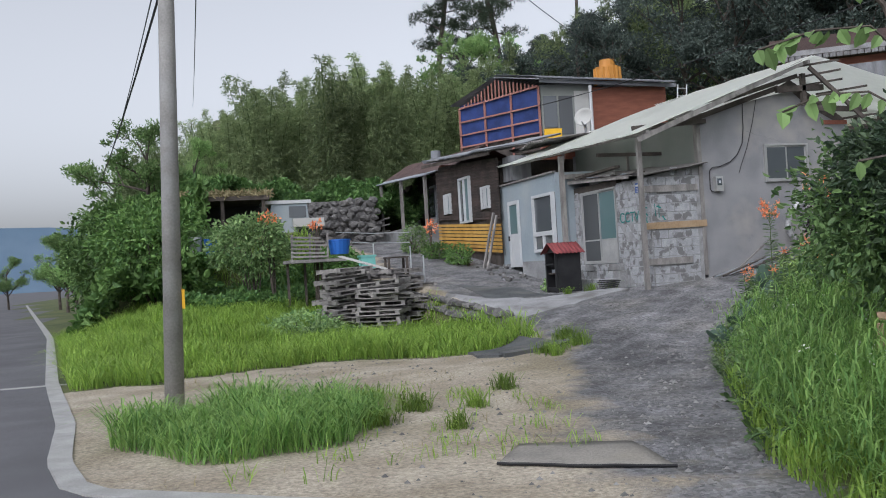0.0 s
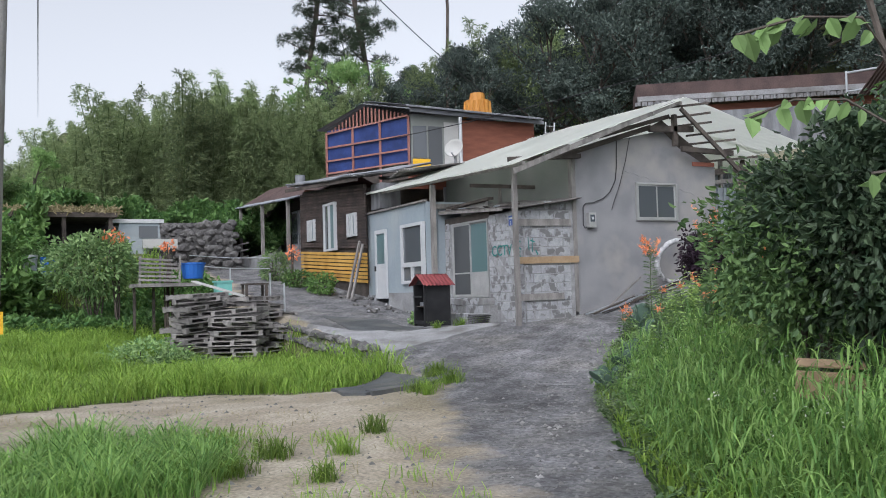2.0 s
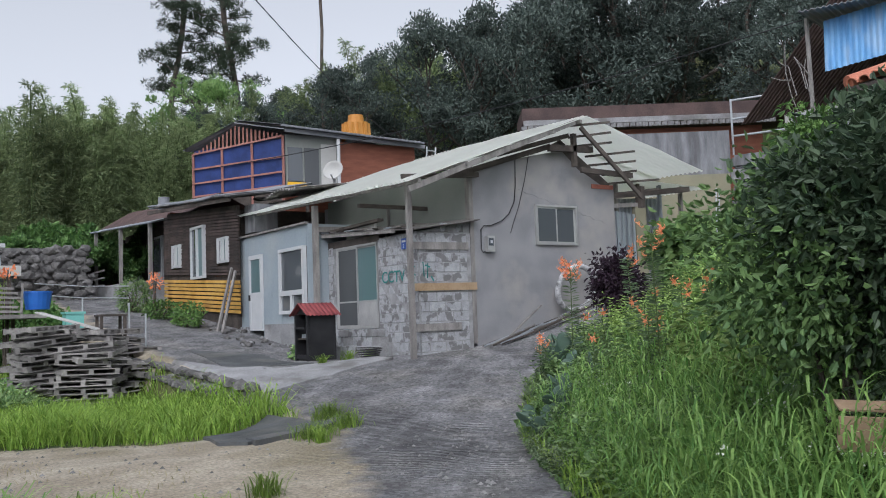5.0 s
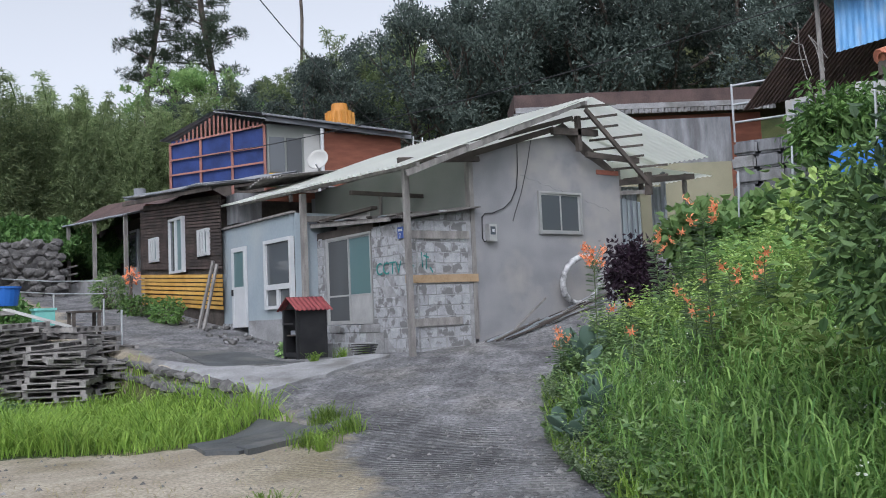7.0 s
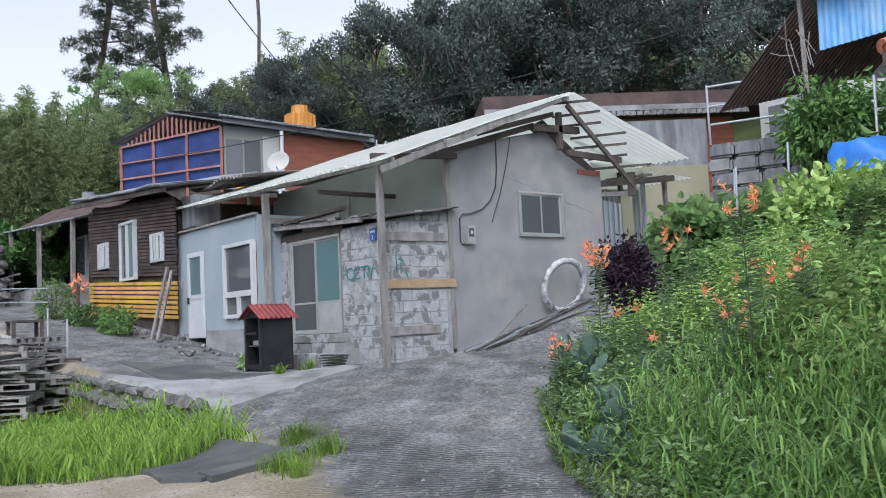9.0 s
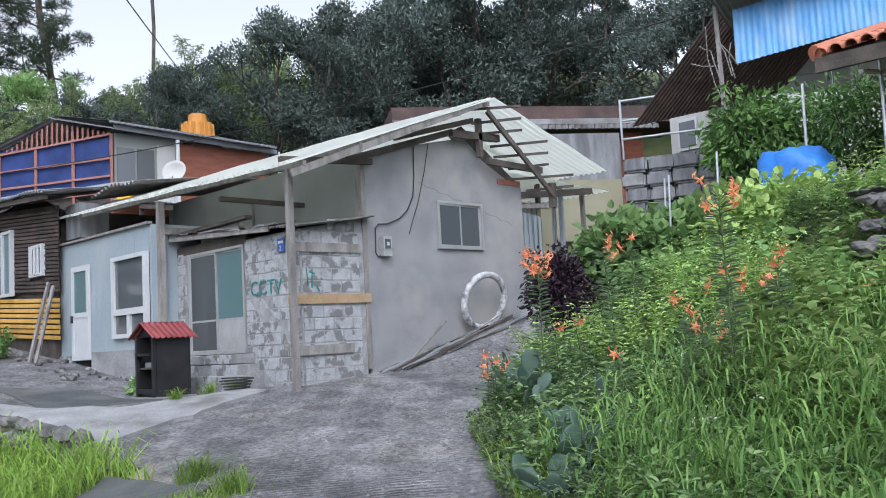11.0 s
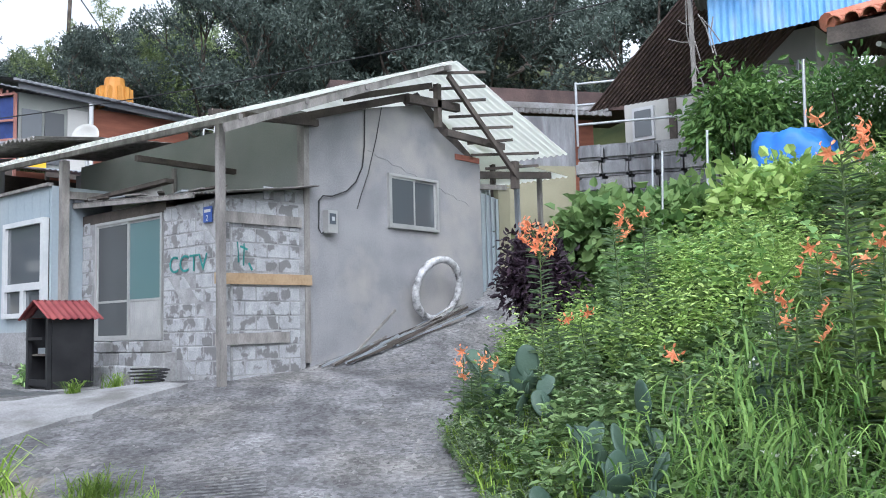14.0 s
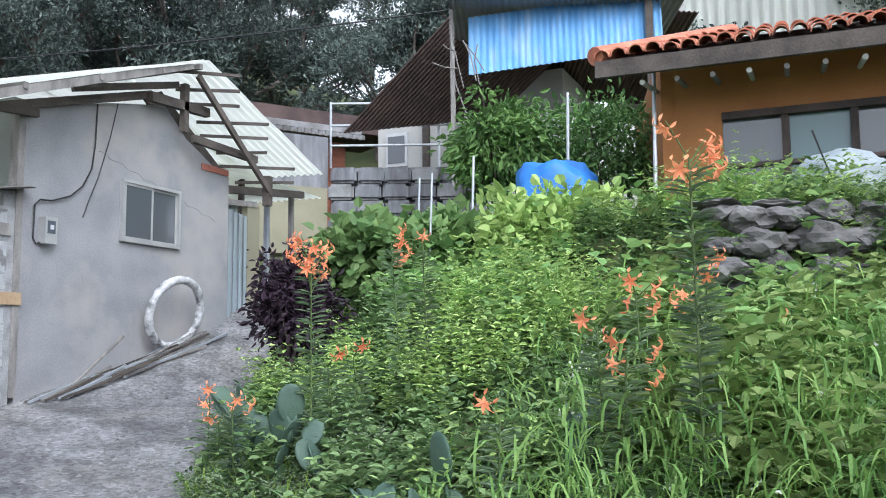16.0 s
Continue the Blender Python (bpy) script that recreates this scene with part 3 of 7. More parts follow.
def bush(name, c, rad, clumps, per, leafmat, leaf, label, category="shrub", aspect=0.5, clump=0.11, seed=1, hang=0.3):
    """A shrub: forking stems from the ground that carry separate clumps of leaves."""
    z0 = height(c[0], c[1])
    e = thing(name, (c[0], c[1], z0), label, category)
    d = unit(RNG.normal(size=(clumps, 3)))
    lump = np.array([1 + 0.55 * noise.noise((a * 1.7 + seed, b * 1.7, k * 1.7)) for a, b, k in d])
    q = np.array(c) + d * ((0.30 + 0.70 * RNG.random(clumps) ** 0.5) * lump)[:, None] * np.array(rad)
    q[:, 2] = np.maximum(q[:, 2], z0 + 0.1)
    p = np.repeat(q, per, 0)
    o_ = RNG.normal(size=p.shape)
    p = p + o_ * clump * np.array([1, 1, 0.7])
    out = unit(o_) * 0.7 + np.repeat(d, per, 0) * 0.6
    ob = leaves("foliage", p, leafmat, leaf, aspect, out, hang)
    ob.parent = e; ob.matrix_parent_inverse = Matrix.Translation(-e.location)
    rr = random.Random(seed)
    foot = Vector((c[0], c[1], z0 - 0.05))
    for k in range(0, clumps, max(1, clumps // 9)):
        t = Vector(q[k]); m = foot.lerp(t, 0.45) + Vector((rr.uniform(-0.08, 0.08), rr.uniform(-0.08, 0.08), 0.1))
        part("stem", chain(bmesh.new(), [foot + Vector((rr.uniform(-0.06, 0.06), rr.uniform(-0.06, 0.06), 0)), m, t], 0.014, 5), M["bark"], e)
    return e


def interp(x, xs, ys):
    return float(np.interp(x, xs, ys))


def sstep(a, b, x):
    t = min(1.0, max(0.0, (x - a) / (b - a)))
    return t * t * (3 - 2 * t)

# ---- ground ----
def x_bank(y):
    """Where the bank on the far side of the driveway begins."""
    return interp(y, [-24, -18, -12.2, -7, -4.6, -2.5, -1.0, 3], [-11.3, -9.6, -7.45, -4.4, -2.3, 1.6, 5.0, 9.0])


def x_line(y):
    """The road's edge line."""
    return interp(y, [-30, -14, -10.9, -10.4, -9, -6.65, -0.8, 15.4, 102], [6, -8.5, -12.2, -12.78, -13.05, -13.22, -14.02, -15.87, -28.3])


def x_field(y):
    return interp(y, [-4, 0, 4, 8, 12, 30], [-5.3, -5.3, -5.5, -6.2, -7.0, -8.0])


def height(x, y):
    d = 0.8 * x + 0.6 * y
    z = interp(d, [-20, -10.8, -7, -4, -2, 0, 3.2, 5, 9, 14], [-1.08, -1.04, -0.9, -0.56, -0.28, -0.03, 0.98, 1.5, 2.4, 3.6])
    w = sstep(-1, 3, y)
    yard = interp(y, [0, 2.3, 6.5, 12.5, 21, 30], [-0.25, -0.32, 0.22, 1.12, 2.1, 3.2])
    z = z * (1 - w) + yard * w if x < 3 else z * (1 - w) + max(yard, min(z, 6)) * w
    if x < x_field(y) + 0.5 and y > -6:
        k = sstep(x_field(y) + (0.5 if y < 1 else 0.15), x_field(y) - (0.9 if y < 1 else 0.25), x) * sstep(-5.5, -1.5, y)
        low = -1.1 + 0.7 * sstep(-1 + 6.5 * sstep(-10.5, -8.5, x), 9.5, y) * sstep(-15.0, -12.0, x) + 2.4 * sstep(10.5, 13.0, y + 0.25 * (x + 8)) * sstep(-15.2, -12.5, x) + 0.7 * sstep(13, 22, y) * sstep(-15.5, -12.5, x)
        z = z * (1 - k) + low * k
    s = (x - x_bank(y)) * 0.8
    if s > 0 and y < 3:
        rise = interp(s, [0, 0.3, 1.5, 3, 4.4, 4.7, 6, 9, 14], [0, 0.22, 0.62, 1.1, 1.5, 2.2, 2.4, 2.7, 3.2]) * interp(y, [-20, -14, -9, -3, -1, 1], [0.5, 0.75, 1.0, 1.0, 0.6, 0.0])
        z = min(z + rise, interp(x, [-2, 3, 7, 12, 16], [1.6, 1.75, 2.1, 3.2, 4.4]) + 0.0)
    far = max(0.0, (y - 26 + 0.35 * (x + 6))) if x > -14 else max(0.0, y - 60) * 0
    z += min(9.0, 0.40 * far) * sstep(-14, -8, x)
    if x > 18:
        z += min(9.0, 0.5 * (x - 18)) * sstep(-25, 0, y)
    return z + 0.025 * noise.noise((x * 1.2, y * 1.2, 0)) + 0.008 * noise.noise((x * 6, y * 6, 3))


def zone(x, y):
    j = 0.25 * noise.noise((x * 1.7, y * 1.7, 9)) + 0.12 * noise.noise((x * 5, y * 5, 4))
    if x < x_line(y) + 0.12:
        return 3
    if x > x_bank(y) + 0.1 * j and y < 3:
        return 2
    left = interp(y, [-14, -11, -8.5, -4, -1, 0], [-10.6, -9.3, -7.6, -5.6, -5.2, -5.2])
    if y > -1 and x > x_field(y):
        return 0 if x < 7 and y < 24 else 2
    if x > left + 1.2 * j:
        return 0
    if y < interp(x, [-13.5, -12, -10.4, -8.6, -7.4, -6, -5], [-2.6, -2.4, -1.6, -1.3, -2.6, -3.0, -3.4]) + 0.9 * j:
        return 1
    return 2


def sand(x, y):
    """How much sandy dirt covers the ground, from 0 on the concrete to 1."""
    left = interp(y, [-14, -11, -8.5, -4, -1, 0], [-8.9, -8.5, -7.3, -5.5, -5.2, -5.2])
    a = 0.5 + (left - x) / interp(y, [-12, -6], [3.4, 1.5])
    return max(0.0, min(1.0, a))


def build_ground():
    fx = np.arange(-18, 9.01, 0.2); fy = np.arange(-19.6, 15.01, 0.2)
    xs = np.concatenate([[-900, -400, -200, -120, -80, -60, -45, -36, -30, -26, -23, -20.5], fx, [10, 11, 12, 13, 14, 15, 16, 18, 20, 23, 26, 30, 35, 42, 50, 65, 90, 150, 300, 900]])
    ys = np.concatenate([[-900, -300, -120, -70, -45, -35, -30, -26, -24, -22.5, -21], fy, [16, 17, 18, 19, 20, 21, 22, 24, 26, 28, 30, 33, 36, 40, 45, 50, 60, 75, 100, 140, 220, 400, 900]])
    v = [(float(x), float(y), height(x, y)) for y in ys for x in xs]
    n = len(xs)
    f, k = [], []
    for j in range(len(ys) - 1):
        for i in range(n - 1):
            f.append((j * n + i, j * n + i + 1, (j + 1) * n + i + 1, (j + 1) * n + i))
            k.append(zone((xs[i] + xs[i + 1]) / 2, (ys[j] + ys[j + 1]) / 2))
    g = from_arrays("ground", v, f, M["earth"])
    for m in ("soil", "asphalt"):
        g.data.materials.append(M[m])
    g.data.polygons.foreach_set("material_index", [max(0, i - 1) for i in k])
    g.data.attributes.new("sand", 'FLOAT', 'POINT').data.foreach_set("value", [sand(a, b) for a, b, _ in v])
    g.data.shade_smooth()
    tagged(g, "sloping ground of worn concrete driveway, sandy dirt and grassy soil", "ground", kind="structure")


build_ground()


def ribbon(name, centre, half, lift, material, thick=0.03):
    """A strip laid on the ground along a line of points."""
    bm = bmesh.new()
    rows = []
    for i, (x, y) in enumerate(centre):
        a, b = Vector(centre[max(0, i - 1)]), Vector(centre[min(len(centre) - 1, i + 1)])
        t = (b - a).normalized()
        nx, ny = -t.y * half, t.x * half
        rows.append([bm.verts.new((x + s * nx, y + s * ny, height(x + s * nx, y + s * ny) + h)) for s, h in ((-1, -thick), (-1, lift), (1, lift), (1, -thick))])
    for r, q in zip(rows, rows[1:]):
        for i in range(3):
            bm.faces.new((r[i], q[i], q[i + 1], r[i + 1]))
    bmesh.ops.recalc_face_normals(bm, faces=bm.faces[:])
    return obj(name, bm, material)


line_pts = [(x_line(y) + 0.12, y) for y in np.concatenate([np.arange(-13.0, 20, 0.35), np.arange(20, 100, 4)])]
tagged(ribbon("road_edge_line", line_pts, 0.11, 0.02, M["roadline"]), "worn white cement edge strip along the road", "road line", kind="structure")
tagged(ribbon("road_joint", [(x_line(-0.9) - 6 + i * 0.5, -1.2 + 0.0 * i) for i in range(14)], 0.07, 0.012, M["roadline"]), "pale cross joint in the asphalt road", "road line", kind="structure")


def patch(name, outline, lift, material, label, category, kind="structure", step=0.25):
    """A thin slab with a broken outline that follows the ground."""
    cx = sum(p[0] for p in outline) / len(outline); cy = sum(p[1] for p in outline) / len(outline)
    bm = bmesh.new()
    pts = []
    for (ax, ay), (bx, by) in zip(outline, outline[1:] + outline[:1]):
        k = max(1, int(math.hypot(bx - ax, by - ay) / step))
        pts += [(ax + (bx - ax) * i / k, ay + (by - ay) * i / k) for i in range(k)]
    rings = []
    for f in (1.0, 0.75, 0.5, 0.25):
        ring = []
        for x, y in pts:
            j = 0.10 * noise.noise((x * 2.3, y * 2.3, 1)) if f == 1.0 else 0
            px, py = cx + (x - cx) * (f + j), cy + (y - cy) * (f + j)
            ring.append(bm.verts.new((px, py, height(px, py) + lift)))
        rings.append(ring)
    skirt = [bm.verts.new((v.co.x, v.co.y, v.co.z - lift - 0.05)) for v in rings[0]]
    n = len(pts)
    for a, b in [(skirt, rings[0])] + list(zip(rings, rings[1:])):
        for i in range(n):
            bm.faces.new((a[i], a[(i + 1) % n], b[(i + 1) % n], b[i]))
    bm.faces.new(rings[-1])
    bmesh.ops.recalc_face_normals(bm, faces=bm.faces[:])
    return tagged(obj(name, bm, material), label, category, kind=kind)


patch("cement_apron", [(-5.3, -0.4), (-4.9, -0.9), (-2.7, -0.2), (-1.9, 0.1), (-2.2, 0.7), (-3.6, 0.5), (-4.6, 1.2), (-5.2, 3.5), (-5.5, 3.4)], 0.05, M["cement"], "pale broken cement apron beside the driveway", "pavement")
MAT = [(-6.75, -2.6), (-5.5, -1.95), (-5.45, -3.75), (-6.8, -4.34), (-7.0, -3.86)]
patch("rubber_mat", MAT, 0.045, M["rubber"], "dark grey rubber mat lying on the grass edge", "mat", kind="thing")
patch("rubber_strip", [(-6.7, -4.0), (-5.5, -3.45), (-5.35, -3.95), (-6.75, -4.5)], 0.065, M["rubber"], "second strip of dusty rubber lying over the mat", "mat", kind="thing")


def on_mat(x, y):
    return all((b[0] - a[0]) * (y - a[1]) - (b[1] - a[1]) * (x - a[0]) < 0.04 for a, b in zip(MAT, MAT[1:] + MAT[:1]))


patch("asphalt_patch", [(-4.6, 2.0), (-3.0, 1.4), (-3.2, 3.6), (-4.4, 5.0)], 0.02, M["rubber"], "dark asphalt patch in the yard", "pavement")
cl = thing("ground_cloth", (-8.8, -11.4, height(-8.8, -11.4)), "dusty cloth with a dark hem half buried in the driveway", "cloth")
bm = bmesh.new()
grid = []
for i in range(13):
    u = i / 12
    a, b = Vector((-9.43, -11.34, 0)).lerp(Vector((-8.27, -12.13, 0)), u), Vector((-9.0, -10.75, 0)).lerp(Vector((-8.15, -11.2, 0)), u)
    a += Vector((-0.05, -0.09, 0)) * math.sin(math.pi * u)
    col = []
    for j in range(6):
        q = a.lerp(b, j / 5)
        col.append(bm.verts.new((q.x, q.y, height(q.x, q.y) + 0.012 + 0.014 * max(0, noise.noise((q.x * 6, q.y * 6, 0))))))
    grid.append(col)
hem = [c_[0].co.copy() + Vector((0, 0, 0.006)) for c_ in grid]
for c0_, c1_ in zip(grid, grid[1:]):
    for j in range(5):
        bm.faces.new((c0_[j], c1_[j], c1_[j + 1], c0_[j + 1]))
bmesh.ops.recalc_face_normals(bm, faces=bm.faces[:])
bmesh.ops.solidify(bm, geom=bm.faces[:], thickness=0.004)
part("cloth", bm, M["dustcloth"], cl, smooth=True)
part("hem", chain(bmesh.new(), hem, 0.013, 5), M["black"], cl)


# ---- grey house with porch roof ----
def slider(parent_name, at, axis, w, h, label, left, right, framemat, lower=0.0, depth=0.08, category="window"):
    """A two-leaf sliding window or door. axis 'x': lies along x, faces -y; 'y': along y, faces -x."""
    e = thing(parent_name, at, label, category, kind="structure")
    m = Matrix.Translation(at) @ (Matrix() if axis == 'x' else pose(0, 0, 0, 0, 0, -90))
    t = 0.045
    bm = bmesh.new()
    for a in ((0, w, -depth, 0, 0, t), (0, w, -depth, 0, h - t, h), (0, t, -depth, 0, t, h - t), (w - t, w, -depth, 0, t, h - t)):
        box(bm, *a, m=m)
    part("window_frame", bm, framemat, e)
    for i, g in enumerate((left, right)):
        x0, x1 = (t, w / 2 + 0.02) if i == 0 else (w / 2 - 0.02, w - t)
        y = -0.052 if i == 0 else -0.026
        bm = bmesh.new()
        s = 0.035
        for a in ((x0, x1, y - 0.012, y + 0.012, t, t + s), (x0, x1, y - 0.012, y + 0.012, h - t - s, h - t), (x0, x0 + s, y - 0.012, y + 0.012, t + s, h - t - s), (x1 - s, x1, y - 0.012, y + 0.012, t + s, h - t - s)):
            box(bm, *a, m=m)
        if lower:
            box(bm, x0 + s, x1 - s, y - 0.012, y + 0.012, lower - s, lower, m=m)
        leaf = part("leaf", bm, framemat, e)
        zz = lower if lower and i else t + s
        part("pane", B(x0 + s, x1 - s, y - 0.004, y + 0.004, zz, h - t - s, m=m), g, leaf)
        if lower and i:
            part("lower_panel", sheet(m @ Vector((x0 + s, y - 0.003, t + s)), m.to_3x3() @ Vector((x1 - x0 - 2 * s, 0, 0)), m.to_3x3() @ Vector((0, 0, lower - 2 * s - t)), 0.05, 0.004, 0.004, 1), M["alu"], leaf)
    return e


grey = thing("grey_house", (0, 0, 0), "grey plastered gable house with a sagging white porch roof", "house")
bm = bmesh.new()
for pts in ([(0, -0.5), (1.69, -0.3), (1.69, 4.06), (1.34, 3.98), (0, 3.58)],
            [(1.69, -0.3), (2.87, 0.0), (2.87, 2.11), (1.69, 2.11)],
            [(1.69, 2.95), (2.87, 2.95), (2.87, 3.98), (2.54, 4.24), (1.69, 4.06)],
            [(2.87, 0.0), (4.13, 0.4), (4.13, 3.41), (3.75, 3.5), (3.34, 3.70), (3.04, 3.83), (2.87, 3.98)]):
    b2 = prism([(x, 0, z) for x, z in pts], (0, 0.18, 0))
    me = bpy.data.meshes.new("tmp"); b2.to_mesh(me); b2.free(); bm.from_mesh(me)
bmesh.ops.remove_doubles(bm, verts=bm.verts[:], dist=0.001)
part("gable_wall", bm, M["plaster"], grey)
part("front_wall", B(0.0, 0.16, 0.185, 6.6, -0.4, 3.75), M["greenwall"], grey)
part("side_wall", B(3.95, 4.13, 0.185, 6.6, 0.4, 3.40), M["plaster"], grey)
part("back_wall", B(0.0, 4.13, 6.61, 6.8, 0.0, 3.6), M["plaster"], grey)
part("corner_trim", B(-0.10, -0.002, -0.03, 0.12, 0.0, 3.5), M["wood"], grey)
part("brick_patch", B(3.42, 4.10, -0.02, 0.17, 3.42, 3.52, m=Matrix.Translation((0.0, 0, 0.0))), M["redblock"], grey)
RIDGE = (Vector((2.8, -0.6, 4.88)), Vector((2.8, 9.4, 5.15)))
EAVE = (Vector((-2.05, -0.75, 3.13)), Vector((-2.05, 8.85, 3.45)))
for i in range(6):
    a, b = EAVE[0].lerp(EAVE[1], i / 6), EAVE[0].lerp(EAVE[1], (i + 1) / 6 + 0.01)
    c, d = RIDGE[0].lerp(RIDGE[1], i / 6), RIDGE[0].lerp(RIDGE[1], (i + 1) / 6 + 0.01)
    up = Vector((0, 0, 0.004 * (i % 2) + 0.05))
    part("roof_sheet", sheet(a + up, b - a, (c - a) * (1.0, 1.0, 1.0, 0.85, 0.5, 0.28)[i], 0.16, 0.022, 0.008, 5, 0.03), M["sheet"], grey)
REAVE = (Vector((8.0, 0.55, 4.14)), Vector((8.4, 6.8, 4.32)))
for i in range(4):
    c, d = RIDGE[0].lerp(RIDGE[1], i / 5.6), RIDGE[0].lerp(RIDGE[1], (i + 1) / 5.6 + 0.01)
    a = REAVE[0].lerp(REAVE[1], i / 4)
    part("roof_sheet", sheet(c + Vector((0, 0, 0.055 + 0.004 * (i % 2))), d - c, a - c, 0.16, 0.022, 0.008, 5, 0.03), M["sheet"], grey)
part("lower_roof_sheet", sheet((5.0, 0.95, 3.95), (0, 2.2, 0.05), (3.6, 0.0, -0.14), 0.16, 0.02, 0.008, 2, 0.02), M["sheet"], grey)
for k in (0.06, 0.3, 0.55, 0.8, 0.97):
    a, b = EAVE[0].lerp(RIDGE[0], k), EAVE[1].lerp(RIDGE[1], k)
    b = a.lerp(b, 1.0 if k < 0.2 else 0.62)
    bm = beam(bmesh.new(), a + Vector((0, 0.02, -0.03)), b + Vector((0, 0, -0.03)), 0.06, 0.08)
    part("purlin", bm, M["wood"], grey)
part("verge_board", beam(bmesh.new(), EAVE[0] + Vector((0.05, 0.06, -0.10)), RIDGE[0] + Vector((-0.3, 0.06, -0.10)), 0.04, 0.11), M["wood"], grey)
part("rafter", beam(bmesh.new(), (2.75, -0.45, 4.70), (4.55, -0.55, 3.14), 0.06, 0.09), M["darkwood"], grey)
for k in range(8):
    p = Vector((2.78, -0.42, 4.70)).lerp(Vector((4.45, -0.50, 3.28)), k / 7)
    part("purlin_end", beam(bmesh.new(), p + Vector((-0.42 + 0.16 * (k % 2), 0.42, 0.05)), p + Vector((0.50 - 0.13 * (k % 3), -0.42 + 0.1 * (k % 3), 0.09)), 0.04, 0.045), M["darkwood"], grey)
# dark sheet added for the shadow under the roof behind the gable edge
part("soffit_board", prism([(2.35, 0.25, 4.35), (2.75, 0.25, 4.55), (4.25, 0.25, 3.6), (4.25, 0.25, 3.3), (3.2, 0.25, 3.72)], (0, 0.03, 0)), M["darkwood"], grey)
part("tie_beam", beam(bmesh.new(), (2.0, -0.2, 4.22), (3.3, -0.2, 4.28), 0.1, 0.14), M["darkwood"], grey)
part("tie_beam", beam(bmesh.new(), (2.9, -0.25, 3.78), (4.4, -0.35, 3.72), 0.08, 0.12), M["darkwood"], grey)
part("short_post", beam(bmesh.new(), (4.52, -0.50, 2.95), (4.52, -0.50, 3.45), 0.12, 0.12), M["darkwood"], grey)
part("short_post", beam(bmesh.new(), (2.75, -0.2, 3.85), (2.75, -0.2, 4.6), 0.1, 0.1), M["darkwood"], grey)
part("ledger", beam(bmesh.new(), (-0.35, 0.0, 3.52), (2.1, -0.12, 4.28), 0.06, 0.12), M["darkwood"], grey)
part("ledger", beam(bmesh.new(), (0.6, -0.15, 3.98), (2.6, -0.2, 4.55), 0.05, 0.10), M["darkwood"], grey)
part("porch_post", beam(bmesh.new(), (-1.72, -0.25, -0.35), (-1.74, -0.25, 3.2), 0.095, 0.095), M["wood"], grey)
part("porch_post", beam(bmesh.new(), (-1.75, 3.85, -0.35), (-1.75, 3.85, 3.27), 0.12, 0.12), M["wood"], grey)
part("cross_beam", beam(bmesh.new(), (-1.75, 1.75, 3.02), (0, 1.75, 3.02), 0.08, 0.08), M["darkwood"], grey)
part("cross_beam", beam(bmesh.new(), (-1.75, -0.05, 3.38), (0.1, -0.1, 3.52), 0.08, 0.10), M["darkwood"], grey)
part("cross_beam", beam(bmesh.new(), (-1.70, 3.85, 2.72), (0, 3.85, 2.78), 0.08, 0.12), M["wood"], grey)
part("loose_panel", beam(bmesh.new(), (-1.25, 1.9, 2.58), (-1.2, 3.3, 2.52), 0.06, 0.22), M["cream"], grey)
part("loose_board", beam(bmesh.new(), (-1.35, 1.5, 2.70), (-1.3, 4.6, 2.66), 0.14, 0.06), M["darkwood"], grey)
part("mullion", beam(bmesh.new(), (-0.03, 3.4, 0), (-0.03, 3.4, 3.3), 0.06, 0.06), M["wood"], grey)
slider("window_1", (1.67, 0.02, 2.08), 'x', 1.22, 0.89, "aluminium sliding window with dark glass", M["glass"], M["glass"], M["alu"])

# block shed under the porch roof
shed = thing("block_shed", (-1.4, 1.5, 0), "patched whitewashed concrete block shed under the porch roof", "shed")
part("lintel", B(-1.40, -1.25, 1.52, 4.05, 2.24, 2.40), M["darkwood"], shed)
part("jamb_wall", B(-1.399, -1.24, 3.52, 4.0, -0.35, 2.24), M["mortar"], shed)
part("mortar_core", B(-1.399, -1.24, -0.012, 1.58, -0.35, 2.3), M["mortar"], shed)
part("mortar_core", B(-1.239, -0.10, -0.014, 0.13, -0.35, 2.3), M["mortar"], shed)
bm = prism([(-1.4, 0.0, 2.305), (-0.1, 0.0, 2.305), (-0.1, 0.0, 2.52)], (0, 0.13, 0)); part("mortar_wedge", bm, M["mortar"], shed)
part("shed_roof", sheet((-1.58, -0.22, 2.33), (0, 4.6, 0.28), (1.6, 0, 0.24), 0.09, 0.014, 0.008, 3, 0.05), M["wood"], shed)
part("roof_edge_board", beam(bmesh.new(), (-1.56, 0.6, 2.36), (-1.56, 4.4, 2.58), 0.03, 0.07), M["wood"], shed)
for k in range(9):
    y = -0.15 + 0.5 * k
    part("roof_scrap", beam(bmesh.new(), (-1.60 + 0.05 * (k % 3), y, 2.40 + 0.030 * k), (-1.50 + 0.12 * (k % 4), y + 0.55 + 0.1 * (k % 2), 2.43 + 0.034 * k), 0.09 + 0.03 * (k % 3), 0.025), (M["darkwood"], M["wood"], M["tin"])[k % 3], shed)
for x0, x1, y0, z0, z1, off in ((-1.85, -1.63, 1.25, -0.5, 0.02, 0.0), (-1.62, -1.40, 1.35, -0.5, 0.20, 0.2), (-1.61, -1.40, 1.35, 0.205, 0.37, 0.0)):
    for k in range(6):
        a, b = y0 - off + 0.43 * k + 0.006, y0 - off + 0.43 * (k + 1) - 0.006
        bm = B(x0 + 0.012 * ((k * 2) % 3), x1, max(a, 1.22), b, z0, z1 - 0.008 * (k % 2))
        bmesh.ops.bevel(bm, geom=bm.edges[:], offset=0.012, segments=1, affect='EDGES')
        part("step_block", bm, M["block"] if k % 3 else M["cement"], shed)
